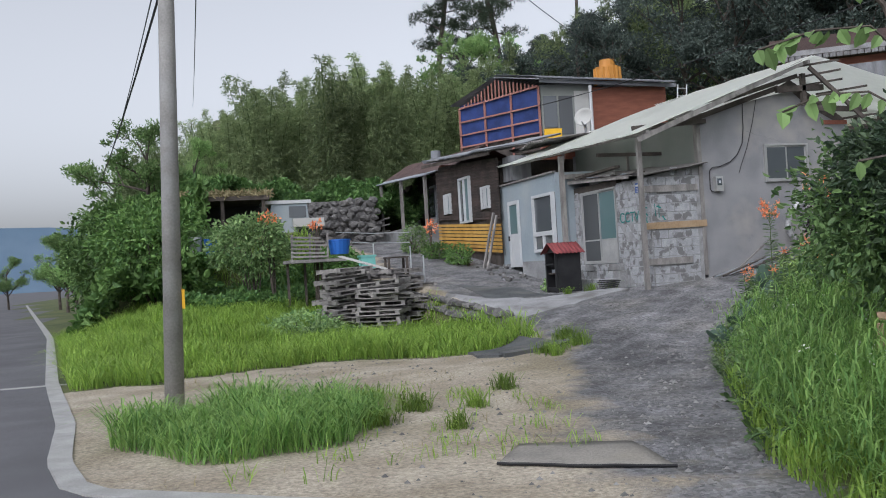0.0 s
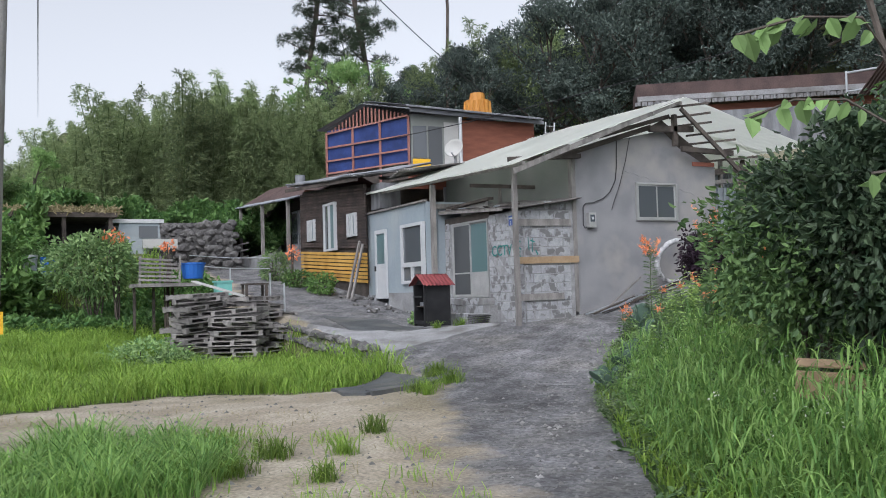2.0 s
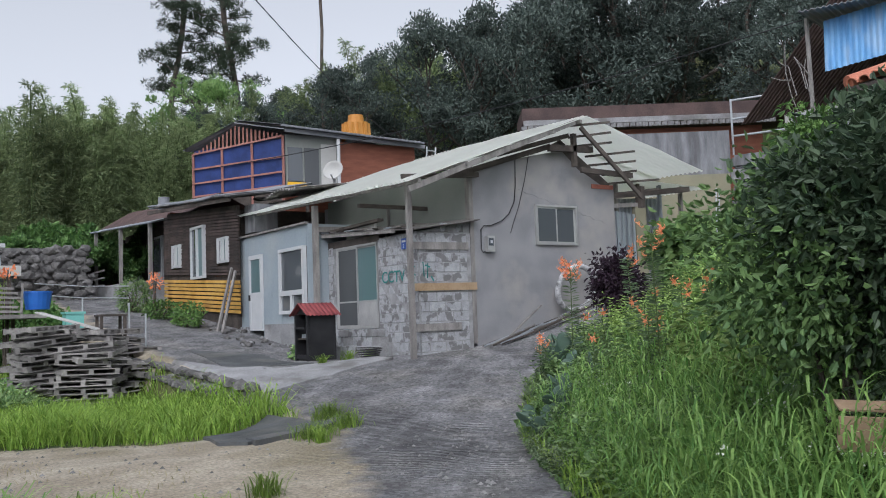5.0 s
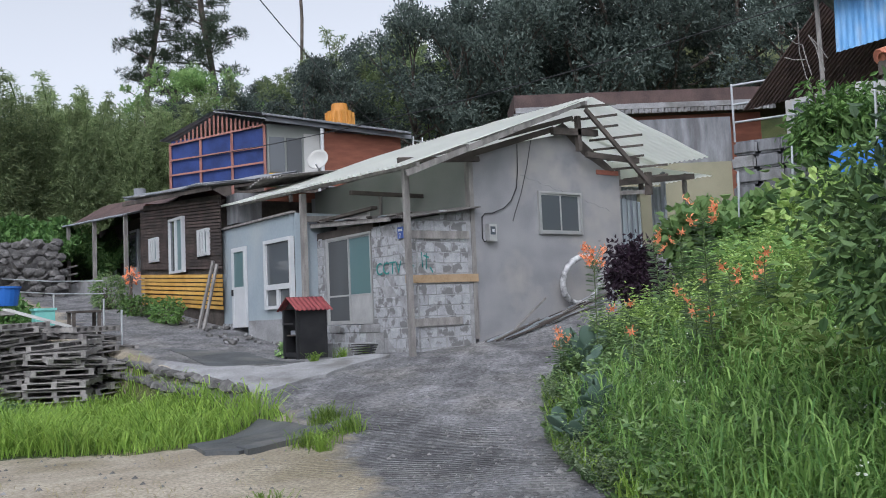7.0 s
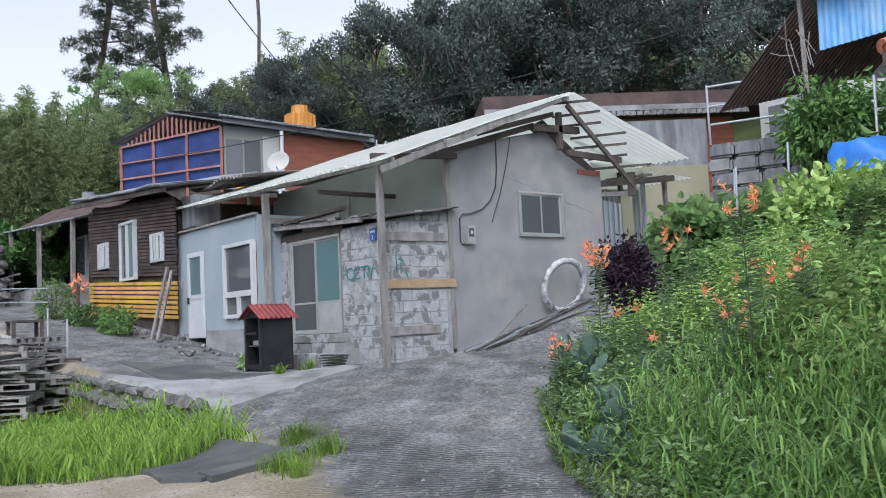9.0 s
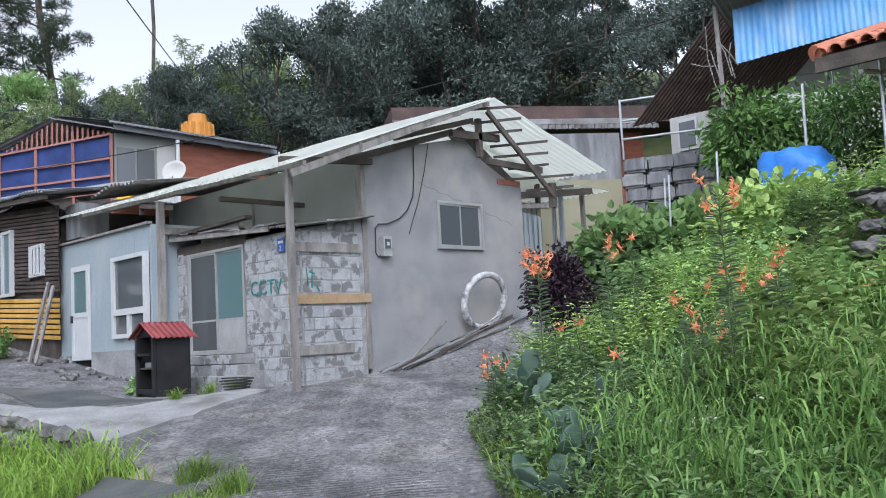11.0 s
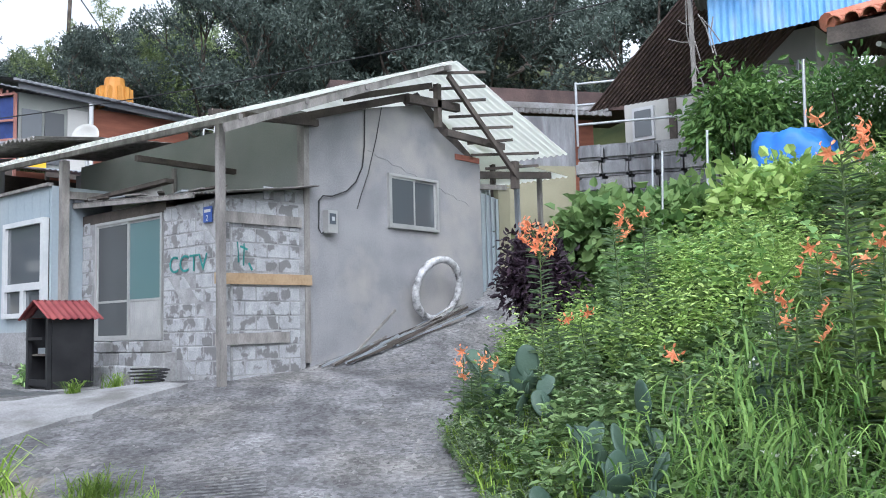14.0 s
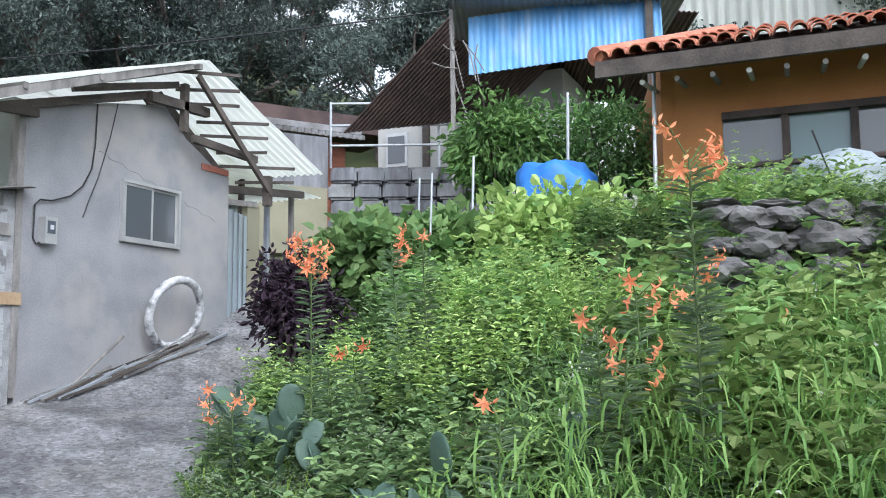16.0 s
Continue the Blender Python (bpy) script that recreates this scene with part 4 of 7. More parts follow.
for z, m, x1 in ((2.02, M["wood"], -0.16), (1.19, M["yellowwood"], 0.02), (0.38, M["wood"], -0.42)):
    part("plank", B(-1.66, x1, -0.055, -0.025, z - 0.075, z + 0.075, m=pose(0, 0, 0, 0, -0.5, 0)), m, shed)
slider("door_1", (-1.33, 3.50, 0.38), 'y', 1.88, 1.86, "aluminium sliding door with dark screen and blue-green film", M["mesh"], M["glassgreen"], M["alu"], lower=0.62, category="door")

# electric meter and cables on the gable
meter = thing("electric_meter", (0.36, -0.01, 2.0), "grey electricity meter box on the plastered wall", "meter")
part("case", B(0.27, 0.46, -0.13, -0.003, 1.90, 2.24), M["alu"], meter)
part("dial_window", B(0.30, 0.42, -0.14, -0.131, 2.03, 2.19), M["glass"], meter)
part("dial", B(0.335, 0.39, -0.147, -0.141, 2.08, 2.14), M["white"], meter)
cab = obj("wall_cable", chain(bmesh.new(), [(1.17, -0.03, 3.92), (1.15, -0.03, 3.35), (1.10, -0.03, 3.0), (0.95, -0.03, 2.74), (0.75, -0.03, 2.58), (0.45, -0.03, 2.47), (0.26, -0.03, 2.46), (0.18, -0.03, 2.38), (0.17, -0.03, 1.96), (0.22, -0.03, 1.89), (0.30, -0.03, 1.93)], 0.011), M["black"])
tagged(cab, "black cable running down the plastered wall to the meter", "cable")
cab = obj("wall_cable", chain(bmesh.new(), [(1.55, -0.03, 4.02), (1.42, -0.03, 3.5), (1.22, -0.03, 2.9), (1.04, -0.03, 2.5), (0.97, -0.03, 2.32)], 0.008), M["black"])
tagged(cab, "thin dark cable hanging down the plastered wall", "cable")
crack = obj("wall_crack", chain(bmesh.new(), [(1.25 + 0.11 * k, -0.002, 3.28 - 0.028 * k + 0.025 * math.sin(k * 2.1)) for k in range(24)], 0.005, 4), M["mortar"])
tagged(crack, "fine crack running across the plaster", "crack", kind="structure")

# kennel-like cabinet with a red roof
ken = thing("feed_hutch", (-2.6, 2.3, -0.3), "black slatted hutch with a red tin roof beside the step", "hutch")
part("back_panel", B(-2.29, -2.25, 1.98, 2.62, -0.24, 0.72), M["black"], ken)
for y in (1.98, 2.585):
    part("side_panel", B(-2.85, -2.295, y, y + 0.035, -0.24, 0.72), M["black"], ken)
part("floor_panel", B(-2.85, -2.295, 2.02, 2.58, -0.24, -0.20), M["black"], ken)
part("inner_shelf", B(-2.84, -2.295, 2.02, 2.58, 0.20, 0.225), M["darkwood"], ken)
part("feed_tray", B(-2.80, -2.45, 2.10, 2.48, 0.23, 0.31), M["tin"], ken)
for y in (1.99, 2.55):
    part("front_post", B(-2.91, -2.855, y, y + 0.06, -0.26, 0.72), M["black"], ken)
part("shelf", B(-2.95, -2.855, 2.06, 2.54, 0.42, 0.46), M["black"], ken)
part("front_rail", B(-2.90, -2.855, 2.06, 2.54, -0.2, -0.12), M["black"], ken)
part("gable", prism([(-2.84, 1.98, 0.73), (-2.84, 2.62, 0.73), (-2.84, 2.30, 0.93)], (0.58, 0, 0)), M["black"], ken)
part("roof", sheet((-2.97, 1.86, 0.70), (0.80, 0, 0), (0, 0.44, 0.26), 0.1, 0.012, 0.008, 2), M["redtin"], ken)
part("roof", sheet((-2.97, 2.74, 0.70), (0.80, 0, 0), (0, -0.44, 0.26), 0.1, 0.012, 0.008, 2), M["redtin"], ken)
part("base_slab", B(-2.98, -2.2, 1.9, 2.7, -0.36, -0.25), M["cement"], ken)

# pale panel hut
hut = thing("panel_hut", (-1.9, 5.8, 0.2), "pale blue sandwich panel hut with a white door", "hut")
bm = bmesh.new()
for k in range(14):
    y0 = 3.98 + k * 0.285
    if 6.45 < y0 + 0.14 < 7.3:
        box(bm, -1.93, -1.86, y0, y0 + 0.28, 2.32, 2.86)
    elif 4.0 < y0 + 0.14 < 5.35:
        box(bm, -1.93, -1.86, y0, y0 + 0.28, 2.36, 2.86)
        box(bm, -1.93, -1.86, y0, y0 + 0.28, 0.1, 0.78)
    else:
        box(bm, -1.93, -1.86, y0, y0 + 0.28, 0.1, 2.86)
part("panel_wall", bm, M["panel"], hut)
part("plinth", B(-2.02, -1.86, 3.9, 6.3, -0.4, 0.55), M["cement"], hut)
part("end_wall", B(-1.92, -0.2, 7.98, 8.05, 0.1, 2.86), M["panel"], hut)
part("end_wall", B(-1.92, -0.2, 3.9, 3.97, 0.1, 2.86), M["panel"], hut)
part("wall_cap", beam(bmesh.new(), (-1.95, 3.9, 2.88), (-1.95, 8.05, 2.90), 0.10, 0.05), M["wood"], hut)
door = thing("door_2", (-1.93, 6.9, 0.4), "white door with a tall frosted pane", "door", kind="structure")
bm = bmesh.new()
for a in ((6.5, 6.60, 0.40, 2.35), (7.22, 7.32, 0.40, 2.35), (6.60, 7.22, 2.24, 2.35), (6.60, 7.22, 1.28, 1.38), (6.60, 7.22, 0.40, 0.55)):
    box(bm, -2.0, -1.94, *a)
part("door_frame", bm, M["white"], door)
part("lower_panel", B(-1.985, -1.95, 6.60, 7.22, 0.55, 1.28), M["white"], door)
part("pane", B(-1.975, -1.955, 6.60, 7.22, 1.38, 2.24), M["glassgreen"], door)
part("door_handle", B(-2.04, -2.0, 7.23, 7.28, 1.18, 1.33), M["black"], door)
win = thing("window_2", (-1.95, 4.7, 0.78), "large white framed window with two lower sashes", "window", kind="structure")
bm = bmesh.new()
for a in ((3.98, 4.08, 0.78, 2.36), (5.30, 5.40, 0.78, 2.36), (4.08, 5.30, 2.28, 2.36), (4.08, 5.30, 1.22, 1.34), (4.08, 5.30, 0.78, 0.86), (4.63, 4.75, 0.86, 1.22)):
    box(bm, -2.02, -1.93, *a)
part("window_frame", bm, M["white"], win)
for a in ((4.08, 5.30, 1.34, 2.28), (4.08, 4.63, 0.86, 1.22), (4.75, 5.30, 0.86, 1.22)):
    part("pane", B(-1.97, -1.95, *a), M["glass"], win)
part("brick_footing", B(-2.02, -1.93, 7.35, 7.9, 0.0, 0.5), M["block"], hut)

# dark slatted house with yellow lower cladding
dark = thing("slatted_house", (-2.5, 9.7, 1.0), "dark slatted timber house with a yellow lower cladding", "house")
def xd(y):
    return -2.05 - (y - 7.75) * 0.103
part("wall_core", prism([(xd(8.06) + 0.06, 8.06, 0.2), (xd(12.6) + 0.06, 12.6, 0.8), (xd(12.6) + 0.06, 12.6, 4.05), (xd(8.06) + 0.06, 8.06, 3.8)], (0.1, 0, 0)), M["darkwood"], dark)
part("side_wall", B(-1.9, 3.5, 8.07, 8.17, 0.0, 3.7), M["darkwood"], dark)
part("end_wall", B(-2.4, 3.5, 12.5, 12.6, 0.5, 4.0), M["redwood"], dark)
HOLES = [(11.35, 12.06, 2.33, 3.02), (9.72, 10.8, 1.93, 3.44), (8.33, 9.05, 2.28, 2.98)]
def slats(y0, y1, z0, z1, step, name, material, holes=()):
    n = int((z1 - z0) / step)
    for k in range(n):
        z = z0 + k * step
        runs = [(y0, y1)]
        for a, b, c, d in holes:
            if c - step < z + 0.06 * ((a + b) / 2 - 7.75) < d:
                runs = [r for p, q in runs for r in (((p, min(q, a)), (max(p, b), q)) if a < q and b > p else ((p, q),)) if r[1] - r[0] > 0.05]
        for p, q in runs:
            bm = beam(bmesh.new(), (xd(p) - 0.02 - 0.01 * (k % 2), p, z + 0.06 * (p - 7.75) + 0.012 * noise.noise((k, p, 0))), (xd(q) - 0.02 - 0.01 * (k % 2), q, z + 0.06 * (q - 7.75) + 0.012 * noise.noise((k, q, 1))), 0.03, step * 0.72)
            part(name, bm, material, dark)
slats(7.75, 12.6, 1.92, 3.78, 0.085, "slat", M["slab"], HOLES)
slats(7.75, 12.6, 0.90, 1.86, 0.115, "yellow_slat", M["yellow"])
for n, (a, b, c, d) in enumerate(HOLES):
    w = thing(f"window_{n + 3}", (xd(a) - 0.04, a, c), "white framed window in the dark slatted wall", "window", kind="structure")
    x = xd((a + b) / 2)
    bm = bmesh.new()
    for q in ((a, a + 0.07, c, d), (b - 0.07, b, c, d), (a + 0.07, b - 0.07, d - 0.07, d), (a + 0.07, b - 0.07, c, c + 0.07), ((a + b) / 2 - 0.05, (a + b) / 2 + 0.05, c + 0.07, d - 0.07)):
        box(bm, x - 0.08, x + 0.02, *q)
    if n != 1:
        for k in range(1, 4):
            yy = a + (b - a) * k / 4
            box(bm, x - 0.10, x - 0.082, yy - 0.055, yy + 0.055, c + 0.04, d - 0.04)
    part("window_frame", bm, M["white"], w)
    part("pane", B(x - 0.03, x - 0.01, a + 0.07, (a + b) / 2 - 0.05, c + 0.07, d - 0.07), M["glassgreen"], w)
    part("pane", B(x - 0.03, x - 0.01, (a + b) / 2 + 0.05, b - 0.07, c + 0.07, d - 0.07), M["glass"], w)
part("roof", sheet((-2.65, 7.3, 3.95), (-0.3, 5.7, 0.32), (2.6, 0.1, 0.45), 0.14, 0.02, 0.03, 4, 0.10), M["greyroof"], dark)
for k in range(9):
    y = 7.2 + k * 0.66
    part("eave_sheet", sheet((-2.62 + 0.12 * (k % 3) - 0.05 * k, y, 3.92 + 0.035 * k), (-0.06, 0.75, 0.05), (1.4, 0.05, 0.22), 0.16, 0.015, 0.02, 2, 0.08), (M["cement"], M["wood"], M["tin"])[k % 3], dark)
part("eave_board", beam(bmesh.new(), (-2.5, 7.3, 3.84), (-2.95, 13.0, 4.12), 0.06, 0.10), M["darkwood"], dark)
part("side_block", B(-1.85, -1.2, 7.2, 7.9, 3.0, 3.75), M["streaked"], dark)
part("roof_mess", sheet((-1.6, 5.2, 3.95), (0.2, 3.2, 0.1), (3.8, 0.3, 0.35), 0.2, 0.03, 0.02, 3, 0.15), M["wood"], dark)
for k in range(2):
    tagged(obj("leaning_pole", beam(bmesh.new(), (-2.75 + 0.05 * k, 7.3 + 0.5 * k, height(-2.75, 7.5)), (-2.2, 7.75 + 0.25 * k, 2.0 + 0.1 * k), 0.06, 0.06), M["wood"]), "wooden pole leaning against the yellow cladding", "pole", "leaning poles")

# ---- porch house at the back of the yard ----
ph = thing("porch_house", (-2.8, 17, 1.8), "low house with an open timber porch and brown roof", "house")
part("porch_floor", B(-3.3, -1.0, 13.4, 22.5, 1.2, 2.05), M["cement"], ph)
part("back_wall", B(-1.1, -0.9, 13.4, 22.5, 2.05, 4.3), M["darkwood"], ph)
part("end_wall", B(-2.2, 0.5, 13.2, 13.4, 1.2, 4.2), M["redwood"], ph)
part("end_wall", B(-4.0, 0.5, 22.5, 22.7, 1.2, 4.2), M["darkwood"], ph)
for y in (13.5, 16.4, 19.2, 21.9):
    part("porch_post", beam(bmesh.new(), (-2.72 - 0.05 * (y - 13), y, 1.9), (-2.72 - 0.05 * (y - 13), y, 3.86 + 0.042 * (y - 13)), 0.11, 0.12), M["wood"], ph)
part("porch_roof", sheet((-2.85, 13.0, 3.84), (-0.45, 9.3, 0.40), (1.35, 0, 0.32), 0.14, 0.02, 0.02, 2, 0.03), M["tin"], ph)
part("roof", sheet((-1.75, 13.0, 4.08), (-0.45, 9.3, 0.40), (1.15, 0, 0.72), 0.22, 0.012, 0.05, 3, 0.04), M["brownroof"], ph)
part("roof", sheet((-0.60, 13.0, 4.82), (-0.45, 9.3, 0.40), (1.9, 0, -0.9), 0.22, 0.012, 0.05, 3, 0.04), M["brownroof"], ph)
for y in (15.0, 17.4, 20.2):
    part("door", B(-1.2, -1.11, y, y + 0.9, 2.05, 3.9), M["white"], ph)
    part("pane", B(-1.24, -1.21, y + 0.1, y + 0.8, 2.6, 3.8), M["glass"], ph)
part("chimney", tube(bmesh.new(), (-1.15, 17.2, 4.5), (-1.15, 17.2, 5.25), 0.20, 0.20, 14), M["greyroof"], ph)
for k in range(3):
    part("rail", beam(bmesh.new(), (-3.3, 17.0, 2.1 + 0.25 * k), (-3.3, 21.5, 2.1 + 0.25 * k), 0.05, 0.05), M["wood"], ph)

# ---- red and blue house behind ----
bh = thing("blue_screen_house", (6.5, 19, 4), "reddish clad house with a veranda behind blue screens", "house")
C0, C1, C2 = Vector((1.5, 21.6, 0)), Vector((3.75, 17.6, 0)), Vector((9.55, 17.1, 0))
dirA = (C1 - C0).normalized(); dirB = (C2 - C1).normalized()
def wallp(name, a, b, z0, z1, t, m, parent=bh):
    n = (b - a).cross(Vector((0, 0, 1))).normalized()
    return part(name, prism([(a.x, a.y, z0), (b.x, b.y, z0), (b.x, b.y, z1), (a.x, a.y, z1)], -n * t), m, parent)
wallp("lower_wall", C0, C1, 3.5, 5.95, 0.2, M["darkwood"])
wallp("lower_wall", C1, C2, 3.5, 5.6, 0.2, M["redwood"])
wallp("screen", C0, C1, 5.97, 7.9, 0.03, M["bluenet"])
wallp("red_wall", C1 + dirB * 2.3, C2, 5.7, 7.9, 0.15, M["redwood"])
wallp("door_wall", C1 + dirB * 0.05, C1 + dirB * 2.3, 5.7, 8.05, 0.12, M["greenwall"])
wallp("cream_panel", C1 + dirB * 1.55 + Vector((0, -0.03, 0)), C1 + dirB * 2.2 + Vector((0, -0.03, 0)), 5.7, 7.75, 0.04, M["cream"])
wallp("far_wall", C2, C2 + Vector((0.5, 6, 0)), 3.5, 7.7, 0.15, M["redwood"])
out = Vector((-0.25, -0.97, 0))
for a, b, m, nm in ((0.15, 0.75, M["glass"], "window_pane"), (0.85, 1.45, M["mesh"], "door_pane")):
    p, q = C1 + dirB * a + out * 0.05, C1 + dirB * b + out * 0.05
    wallp(nm, p, q, 6.2 if nm[0] == "w" else 5.9, 7.55, 0.04, m)
p, q = C1 + dirB * 0.12 + out * 0.06, C1 + dirB * 0.9 + out * 0.06
wallp("yellow_board", p, q, 5.75, 6.15, 0.04, M["yellowsign"])
for k in range(4):
    c = C0.lerp(C1, k / 3)
    part("veranda_post", beam(bmesh.new(), (c.x - 0.06, c.y - 0.03, 4.6), (c.x - 0.06, c.y - 0.03, 7.75 + 0.08 * k), 0.08, 0.08), M["pinkslat"], bh)
for z in (6.0, 6.55, 7.15, 7.78):
    part("veranda_rail", beam(bmesh.new(), (C0.x - 0.08, C0.y - 0.05, z - 0.05), (C1.x - 0.08, C1.y - 0.05, z + 0.2 * (z > 7.5)), 0.05, 0.07), M["pinkslat"], bh)
AP = C0.lerp(C1, 0.48) + Vector((0.15, 0, 8.72))
n = 22
for k in range(n):
    u = (k + 0.5) / n
    c = C0.lerp(C1, u)
    low = 7.72 + 0.26 * u
    top = low + 0.05 + 0.78 * (1 - abs(u - 0.48) / (0.48 if u < 0.48 else 0.52))
    part("gable_slat", beam(bmesh.new(), (c.x - 0.03, c.y - 0.01, low), (c.x - 0.03, c.y - 0.01, top), 0.03, 0.13), M["pinkslat"], bh)
e1 = C1 + Vector((-0.12, -0.35, 8.16)); e2 = C2 + Vector((0.3, -0.35, 7.86))
part("roof", sheet(AP + Vector((-0.25, -0.2, 0.1)), e2 + (AP - e1) * 0.95 - AP, e1 - AP, 0.2, 0.015, 0.06, 2), M["greyroof"], bh)
e3 = C0 + Vector((-0.15, 0.3, 7.85))
part("roof", sheet(AP + Vector((-0.25, -0.1, 0.1)), e2 - e1, e3 - AP, 0.2, 0.015, 0.06, 2), M["greyroof"], bh)
part("eave_fascia", beam(bmesh.new(), e1, e2, 0.06, 0.16), M["greyroof"], bh)
pp = C1 + dirB * 2.2 + out * 0.5
part("downpipe", tube(bmesh.new(), (pp.x, pp.y, 5.0), (pp.x, pp.y, 7.9), 0.07), M["white"], bh)
part("lean_to_roof", sheet(Vector((C1.x - 0.2, C1.y - 2.2, 5.35)), dirB * 6.2, Vector((0.1, 2.1, 0.35)), 0.15, 0.02, 0.02, 2, 0.05), M["tin"], bh)
part("lean_to_beam", beam(bmesh.new(), (C1.x - 0.1, C1.y - 2.1, 5.2), (C2.x - 0.4, C2.y - 2.1, 5.2), 0.1, 0.15), M["darkwood"], bh)
for k in range(4):
    c = C1.lerp(C2, k / 3.2)
    part("lean_to_post", beam(bmesh.new(), (c.x, c.y - 2.0, 3.4), (c.x, c.y - 2.0, 5.2), 0.1, 0.1), M["darkwood"], bh)
lad = thing("ladder", (9.9, 16.8, 6.5), "pale metal ladder standing against the eave", "ladder")
for s in (0, 0.45):
    part("stile", beam(bmesh.new(), (9.6 + s, 16.5, 5.6), (10.0 + s, 16.8, 7.9), 0.05, 0.05), M["white"], lad)
for k in range(7):
    f = k / 7 + 0.07
    part("rung", beam(bmesh.new(), (9.6 + 0.4 * f, 16.5 + 0.3 * f, 5.6 + 2.3 * f), (10.05 + 0.4 * f, 16.5 + 0.3 * f, 5.6 + 2.3 * f), 0.03, 0.03), M["white"], lad)
tank = thing("water_tank", (7.35, 18.2, 8.2), "ribbed orange plastic water tank on the roof", "tank")
part("stand", B(6.75, 7.95, 17.6, 18.8, 7.6, 8.12), M["greyroof"], tank)
part("shell", tube(bmesh.new(), (7.35, 18.2, 8.12), (7.35, 18.2, 8.95), 0.58, 0.54, 12), M["orange"], tank)
for k in range(12):
    a = 2 * math.pi * (k + 0.5) / 12
    part("rib", beam(bmesh.new(), (7.35 + 0.57 * math.cos(a), 18.2 + 0.57 * math.sin(a), 8.14), (7.35 + 0.54 * math.cos(a), 18.2 + 0.54 * math.sin(a), 8.9), 0.13, 0.08), M["orange"], tank)
part("lid", tube(bmesh.new(), (7.35, 18.2, 8.95), (7.35, 18.2, 9.28), 0.36, 0.32, 12), M["orange"], tank)
dish = thing("satellite_dish", (3.4, 12.7, 5.0), "white satellite dish on a pole above the roofs", "satellite dish")
bm = bmesh.new()
bmesh.ops.create_uvsphere(bm, u_segments=20, v_segments=16, radius=0.9)
bmesh.ops.delete(bm, geom=[v for v in bm.verts if v.co.z > -0.62], context='VERTS')
bmesh.ops.translate(bm, verts=bm.verts[:], vec=(0, 0, 0.9))
bmesh.ops.transform(bm, matrix=Matrix.Translation((3.36, 12.6, 5.75)) @ pose(0, 0, 0, 70, 0, -50) @ Matrix.Diagonal((0.58, 0.58, 0.58, 1)), verts=bm.verts[:])
bmesh.ops.solidify(bm, geom=bm.faces[:], thickness=0.02)
part("reflector", bm, M["cream"], dish, smooth=True)
part("mast", tube(bmesh.new(), (3.42, 12.75, 4.2), (3.40, 12.7, 5.8), 0.05), M["white"], dish)
part("feed_arm", beam(bmesh.new(), (3.3, 12.5, 5.4), (2.9, 12.0, 5.55), 0.03, 0.03), M["steel"], dish)

# ---- upper terrace: long house, retaining wall, sheds ----
lh = thing("long_house", (13, 7, 6), "long brown-roofed house behind a rain-streaked concrete parapet", "house")
P0, P1 = Vector((9.1, 9.2, 0)), Vector((16.3, 4.2, 0))
dl = (P1 - P0).normalized(); nl = Vector((-dl.y, dl.x, 0)) * -1
wallp("roof_band", P0 - nl * 0.5, P1 - nl * 0.5 + dl * 1.5, 7.4, 7.95, 2.6, M["brownroof"], lh)
wallp("white_fascia", P0, P1, 7.22, 7.4, 0.12, M["cement"], lh)
for k in range(40):
    c = P0 + dl * (8.7 * k / 39) + nl * 0.14
    part("bracket", B(c.x - 0.06, c.x + 0.06, c.y - 0.08, c.y + 0.08, 7.02, 7.16), M["cement"], lh)
wallp("house_wall", P0 - nl * 1.2, P1 - nl * 1.2, 3.5, 7.2, 0.2, M["redwood"], lh)
wallp("parapet", Vector((8.7, 5.6, 0)), Vector((12.3, 3.0, 0)), 4.75, 6.15, 0.25, M["streaked"], lh)
wallp("yellow_wall", Vector((8.6, 5.4, 0)), Vector((12.1, 2.9, 0)), 3.0, 4.75, 0.2, M["paleyellow"], lh)
tw = thing("striped_fence", (4.6, 0.6, 1), "striped blue and white metal panel beside the gable", "fence")
part("panel", sheet((4.22, 0.15, 0.9), (1.05, 0.35, 0.0), (0, 0, 2.05), 0.18, 0.012, 0.01, 1), M["tin"], tw)
for k in range(4):
    part("stripe", B(4.36 + 0.27 * k, 4.44 + 0.27 * k, 0.165 + 0.09 * k, 0.18 + 0.09 * k, 0.95, 2.93), M["panel"], tw)
part("post", B(5.35, 5.72, 0.5, 0.62, 0.9, 3.2), M["paleyellow"], tw)
sc = thing("side_shelter", (6.5, 2.5, 1.5), "open shelter of tin sheets beside the grey house", "shelter")
part("back_sheet", sheet((5.6, 3.2, 1.5), (2.6, -0.9, 0), (0, 0, 2.2), 0.12, 0.015, 0.008, 1), M["tin"], sc)
for k in range(4):
    part("post", beam(bmesh.new(), (5.8 + 0.65 * k, 1.6 - 0.15 * k, 1.4), (5.8 + 0.65 * k, 1.6 - 0.15 * k, 3.9), 0.09, 0.09), (M["wood"], M["darkwood"], M["tin"])[k % 3], sc)
part("lintel", beam(bmesh.new(), (4.2, 0.9, 3.35), (7.8, 0.9, 3.75), 0.08, 0.14), M["darkwood"], sc)
part("lintel", beam(bmesh.new(), (4.2, 0.6, 3.1), (5.6, 0.5, 3.2), 0.06, 0.10), M["wood"], sc)

